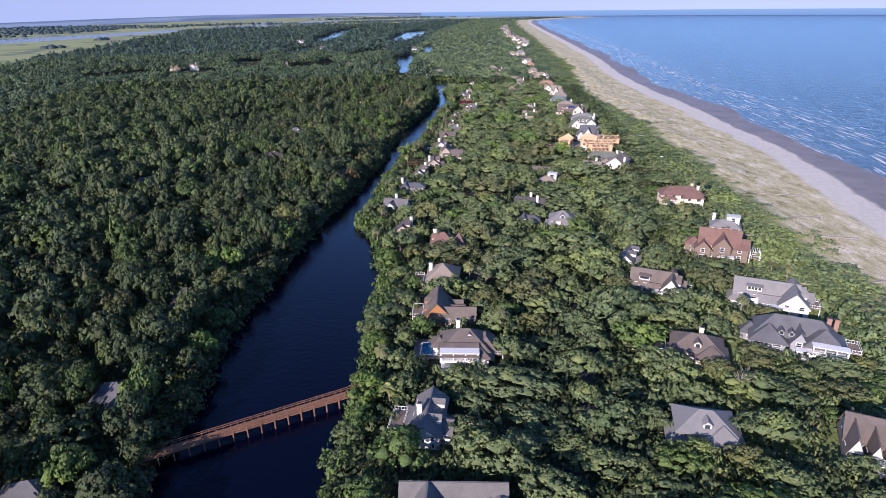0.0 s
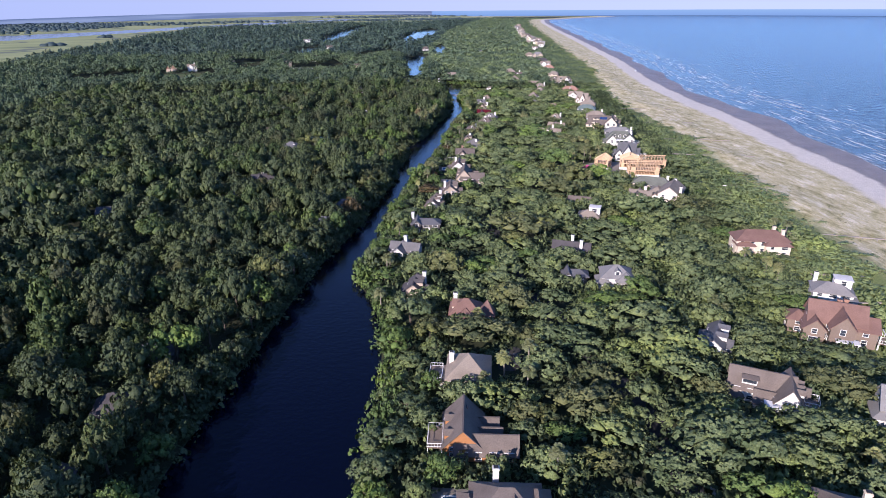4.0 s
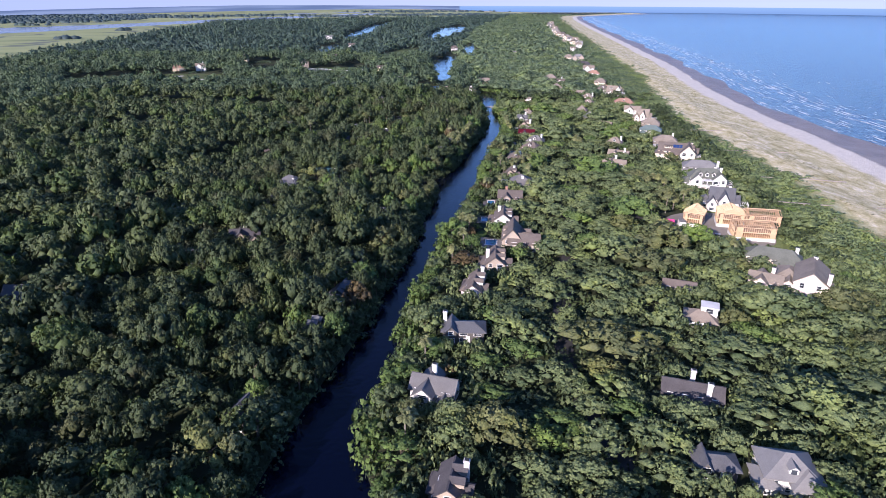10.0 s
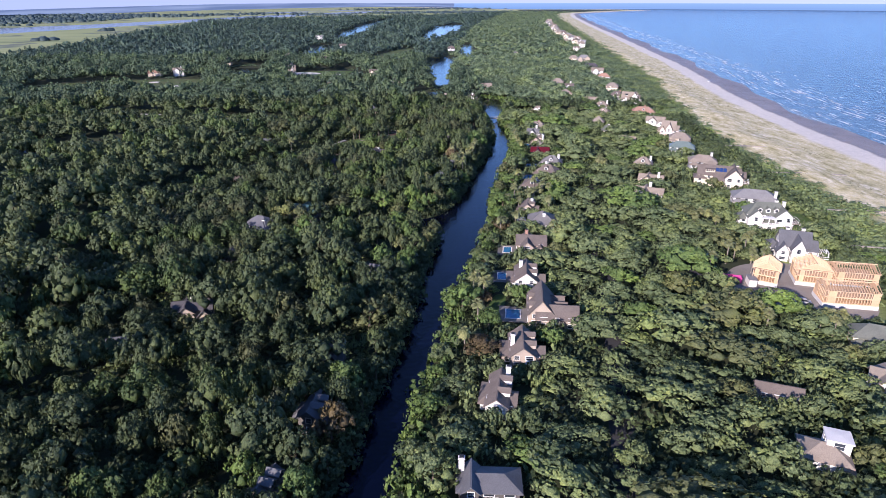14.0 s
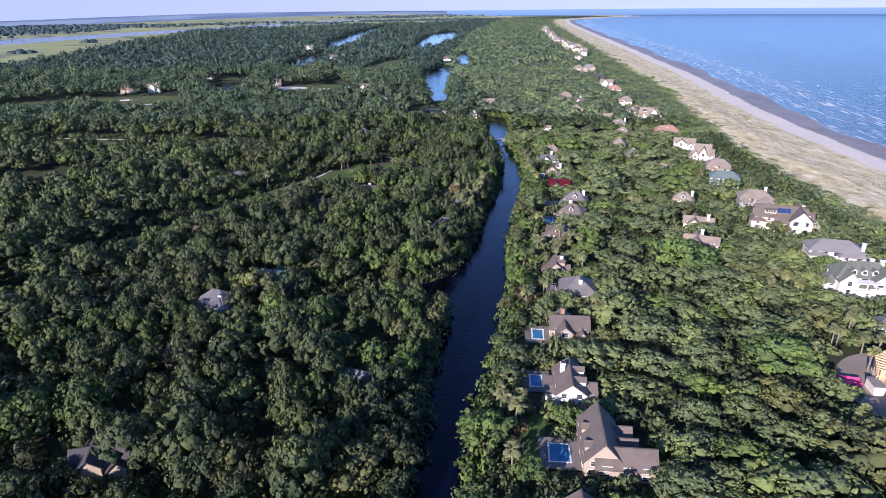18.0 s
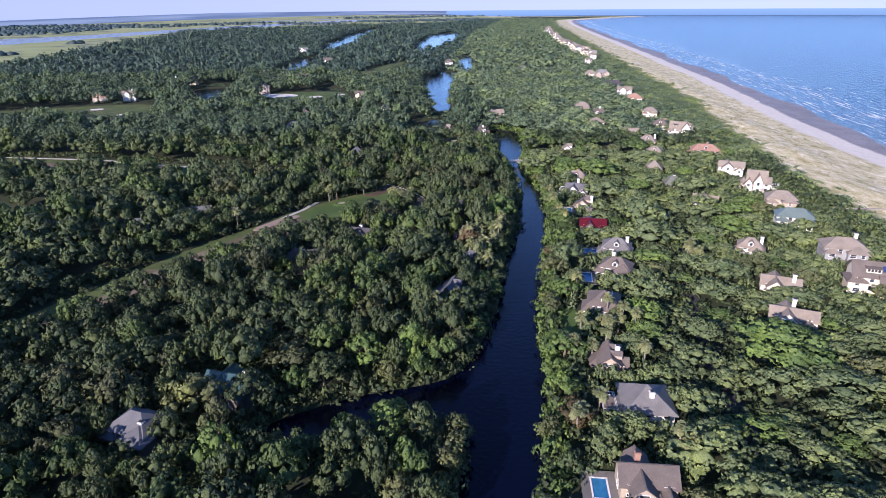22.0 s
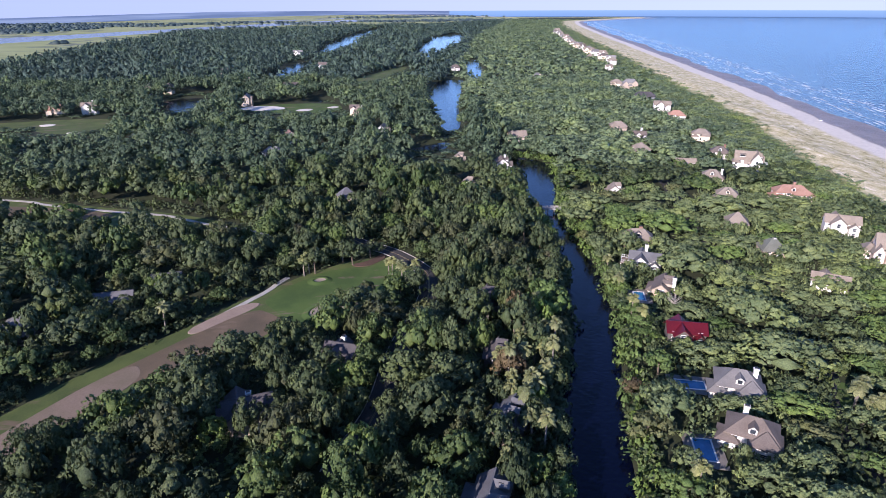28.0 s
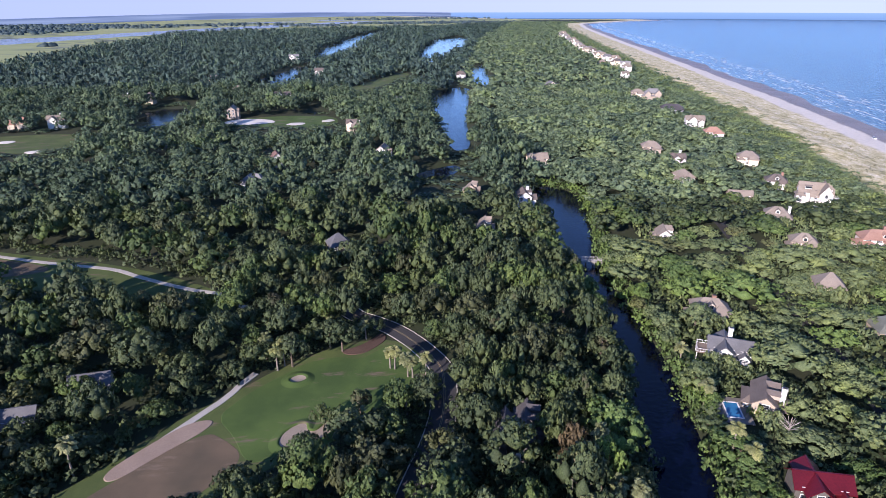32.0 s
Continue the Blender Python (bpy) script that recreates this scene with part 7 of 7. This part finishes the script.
# ---- building site ----
def frame_house(label, x, y, yaw, w, d, h, rise, along):
    """An unfinished timber house: plates, studs, sheathing panels and rafters."""
    hs = thing("house_under_construction", label, "house", x, y, GROUND_Z, yaw, "unfinished houses")
    part("foundation", box_mesh("foundation", WALLS["white"], (0, 0, 0, w + 0.3, d + 0.3, 1.4)), hs, "white block foundation")
    floors = (1.4, 1.4 + h / 2)
    for z in floors:
        part("floor_deck", box_mesh("floor_deck", SHEATHING, (0, 0, z, w, d, 0.25)), hs)
    stud = box_mesh("stud", LUMBER, (0, 0, 0, 0.16, 0.16, h / 2 - 0.4))
    for z in floors:
        for s in (-1, 1):
            part("plate", box_mesh("plate", LUMBER, (0, 0, 0, w, 0.2, 0.18)), hs, "", (0, s * (d / 2 - 0.1), z + h / 2 - 0.18))
            part("plate", box_mesh("plate", LUMBER, (0, 0, 0, 0.2, d, 0.18)), hs, "", (s * (w / 2 - 0.1), 0, z + h / 2 - 0.18))
            for i in range(int(w / 0.8) + 1):
                part("stud", stud, hs, "", (-w / 2 + 0.1 + i * (w - 0.2) / int(w / 0.8), s * (d / 2 - 0.1), z + 0.25))
            for i in range(1, int(d / 0.9)):
                part("stud", stud, hs, "", (s * (w / 2 - 0.1), -d / 2 + i * d / int(d / 0.9), z + 0.25))
        # sheathed stretches between open bays
        for k, (fx, fw) in enumerate(((-0.36, 0.14), (0.42, 0.12))):
            part("sheathing_panel", box_mesh("sheathing_panel", SHEATHING, (0, 0, 0, w * fw, 0.05, h / 2 - 0.3)), hs, "", (w * fx, -d / 2 + 0.02, z + 0.2))
        for fx, fw in ((0.3, 0.26),):
            part("sheathing_panel", box_mesh("sheathing_panel", SHEATHING, (0, 0, 0, 0.05, d * fw, h / 2 - 0.3)), hs, "", (-w / 2 + 0.02, d * fx, z + 0.2))
    span, run = (d, w) if along == "x" else (w, d)
    slope = math.hypot(span / 2 + 0.4, rise)
    ang = math.atan2(rise, span / 2 + 0.4)
    raf = box_mesh("rafter", LUMBER, (slope / 2, 0, -0.12, slope, 0.09, 0.22))
    top = 1.4 + h
    n = int(run / 0.75)
    for i in range(n + 1):
        c = -run / 2 + i * run / n
        for s in (0, 1):
            r = new("rafter", raf)
            r.parent = hs
            if along == "y":
                r.matrix_local = Matrix.Translation((0, c, top + rise)) @ Matrix.Rotation(math.pi * s, 4, "Z") @ Matrix.Rotation(ang, 4, "Y")
            else:
                r.matrix_local = Matrix.Translation((c, 0, top + rise)) @ Matrix.Rotation(math.pi * s + math.pi / 2, 4, "Z") @ Matrix.Rotation(ang, 4, "Y")
    part("ridge_beam", box_mesh("ridge_beam", LUMBER, (0, 0, 0, run + 0.4, 0.12, 0.28) if along == "x" else (0, 0, 0, 0.12, run + 0.4, 0.28)), hs, "", (0, 0, top + rise - 0.1))
    for s in (-1, 1):
        v = [(-span / 2, 0, 0), (span / 2, 0, 0), (0, 0, rise * 0.95), (-span / 2, 0.06, 0), (span / 2, 0.06, 0), (0, 0.06, rise * 0.95)]
        g = mesh_from("gable_panel", np.array(v), np.array([(0, 1, 2), (5, 4, 3), (0, 3, 4), (0, 4, 1), (1, 4, 5), (1, 5, 2), (2, 5, 3), (2, 3, 0)]), (SHEATHING,))
        if along == "y":
            part("gable_panel", g, hs, "", (0, s * (run / 2 - 0.6), top))
        else:
            part("gable_panel", g, hs, "", (s * (run / 2 - 0.6), 0, top), 90)
    return hs


frame_house("timber-framed garage block with bare rafters on a white base", 118.4, 375, -34, 7.6, 7.8, 4.2, 2.6, "y")
frame_house("open timber skeleton of a house wing with bare rafters", 133, 374, -20, 10, 9, 4.4, 2.4, "y")
frame_house("open timber skeleton of a long house wing", 145, 371, -14, 13, 8, 4.4, 1.8, "x")
frame_house("timber-framed front wing of an unfinished house", 134.6, 358.6, -14, 15.5, 8, 4.2, 1.9, "x")


def container(x, y, yaw):
    c = thing("skip_container", "bright pink steel waste skip on the drive", "skip", x, y, 1.7, yaw)
    pink = grained("pink_paint", (0.62, 0.06, 0.26), (0.72, 0.10, 0.33), 1.0, 0.5, 6.0, 0.01, 0.3)
    part("floor_pan", box_mesh("floor_pan", pink, (0, 0, 0.15, 6.4, 2.3, 0.12)), c)
    for s in (-1, 1):
        part("side_wall", box_mesh("side_wall", pink, (0, s * 1.15, 0.15, 6.4, 0.08, 1.6), *[(-2.8 + i * 0.8, s * 1.22, 0.15, 0.12, 0.1, 1.6) for i in range(8)], (0, s * 1.18, 1.7, 6.5, 0.16, 0.12)), c)
        part("end_wall", box_mesh("end_wall", pink, (s * 3.2, 0, 0.15, 0.08, 2.3, 1.5)), c)
    part("rubble", box_mesh("rubble", BARE, (0.4, 0.1, 0.3, 4.2, 1.6, 0.7), (-1.4, -0.2, 0.3, 1.8, 1.4, 1.0)), c, "heap of offcuts and rubble")


container(107, 375.6, -20)
cab = thing("site_cabin", "small white site cabin beside the drive", "cabin", 112.3, 372.6, 1.7, -14)
part("wall", box_mesh("wall", WALLS["white"], (0, 0, 0, 2.4, 4.2, 2.4)), cab)
part("roof", box_mesh("roof", ROOFS["pale"], (0, 0, 2.4, 2.7, 4.5, 0.15)), cab)


def car(label, x, y, yaw, paint, truck=False, z=1.72):
    c = thing("pickup_truck" if truck else "car", label, "truck" if truck else "car", x, y, z, yaw, "parked cars")
    m = grained("paint_" + str(len(CACHE)), tuple(v * 0.92 for v in paint), paint, 1.0, 0.3, 6.0, 0.002, 0.1, None, 0.1, 0.5)
    v = [(-2.4, -0.9, 0.35), (2.4, -0.9, 0.35), (2.4, 0.9, 0.35), (-2.4, 0.9, 0.35), (-2.3, -0.92, 0.95), (2.25, -0.88, 0.9), (2.25, 0.88, 0.9), (-2.3, 0.92, 0.95)]
    q = [(3, 2, 1, 0), (4, 5, 6, 7), (0, 1, 5, 4), (1, 2, 6, 5), (2, 3, 7, 6), (3, 0, 4, 7)]
    part("body", mesh_from("body", np.array(v), np.array(q), (m,)), c)
    x0, x1 = (-0.4, 1.2) if truck else (-1.7, 1.1)
    v = [(x0, -0.85, 0.9), (x1 + 0.4, -0.85, 0.9), (x1 + 0.4, 0.85, 0.9), (x0, 0.85, 0.9), (x0 + 0.3, -0.68, 1.5), (x1 - 0.35, -0.68, 1.5), (x1 - 0.35, 0.68, 1.5), (x0 + 0.3, 0.68, 1.5)]
    g = part("cabin", mesh_from("cabin", np.array(v), np.array(q), (GLASS,)), c, "dark glazed cabin")
    part("cabin_roof", box_mesh("cabin_roof", m, ((x0 + x1) / 2, 0, 1.49, x1 - x0 - 0.6, 1.36, 0.06)), g)
    for sx in (-1.45, 1.5):
        for sy in (-0.85, 0.85):
            v = [(sx + 0.34 * math.cos(i * math.pi / 6), sy + k * 0.11, 0.34 + 0.34 * math.sin(i * math.pi / 6)) for k in (-1, 1) for i in range(12)]
            f = [(i, (i + 1) % 12, 12 + (i + 1) % 12) for i in range(12)] + [(i, 12 + (i + 1) % 12, 12 + i) for i in range(12)] + [(0, i + 1, i) for i in range(1, 11)] + [(12, 12 + i, 13 + i) for i in range(1, 11)]
            part("wheel", mesh_from("wheel", np.array(v), np.array(f), (RUBBER,)), c)


car("white pickup truck parked at the building site", 111.5, 363.4, -25, (0.75, 0.75, 0.74), True)
car("dark blue pickup truck parked at the building site", 116.5, 361.2, -25, (0.04, 0.06, 0.12), True)
car("silver car parked at the building site", 121.5, 359, -25, (0.5, 0.51, 0.53))
car("blue car parked on the lane under trees", 104.5, 371, 60, (0.06, 0.12, 0.3))
car("small white utility vehicle on the sand", 329.9, 858, 75, (0.8, 0.8, 0.8), True, 0.75)
car("silver car parked before a house", 58.5, 139, -100, (0.45, 0.46, 0.48))
car("dark grey car parked on a shaded drive", 31.3, 189, 80, (0.05, 0.055, 0.065))
car("white car parked on a drive", 100, 97, 20, (0.7, 0.7, 0.7))


# ---- pools, lamp ----
def pool(x, y, yaw, w, d, label):
    p = thing("swimming_pool", label, "pool", x, y, 1.82, yaw)
    part("terrace", box_mesh("terrace", PAVING, (0, -d / 2 - 1.0, 0, w + 4, 2.0, 0.2), (0, d / 2 + 1.0, 0, w + 4, 2.0, 0.2), (-w / 2 - 1.0, 0, 0, 2.0, d, 0.2), (w / 2 + 1.0, 0, 0, 2.0, d, 0.2)), p, "pale paved surround")
    part("pool_water", box_mesh("pool_water", POOL, (0, 0, 0, w, d, 0.12)), p, "clear blue water")
    part("coping", box_mesh("coping", TRIM, (0, -d / 2, 0.2, w + 0.5, 0.35, 0.06), (0, d / 2, 0.2, w + 0.5, 0.35, 0.06), (-w / 2, 0, 0.2, 0.35, d, 0.06), (w / 2, 0, 0.2, 0.35, d, 0.06)), p)


POOL_PLACES = [(9.0, 141.5, -10, 3.6, 6), (30.4, 357.4, -10, 4.4, 5.6), (31.0, 383.5, -10, 3, 5), (36.4, 406, -10, 3.2, 5.5), (62, 501.2, -14, 4, 7), (69.6, 524, -14, 7, 3.6), (74.8, 572, -14, 3.4, 6)]
for q in POOL_PLACES:
    pool(*q, "blue swimming pool with a pale terrace by a house")
lp = thing("lamp_post", "tall grey lamp post at the dune edge", "lamp", 152.3, 308.1, 1.6, -20)
part("pole", box_mesh("pole", METAL, (0, 0, 0, 0.18, 0.18, 8.5)), lp)
part("lamp_head", box_mesh("lamp_head", TRIM, (-0.7, 0, 8.35, 1.5, 0.4, 0.18)), lp)
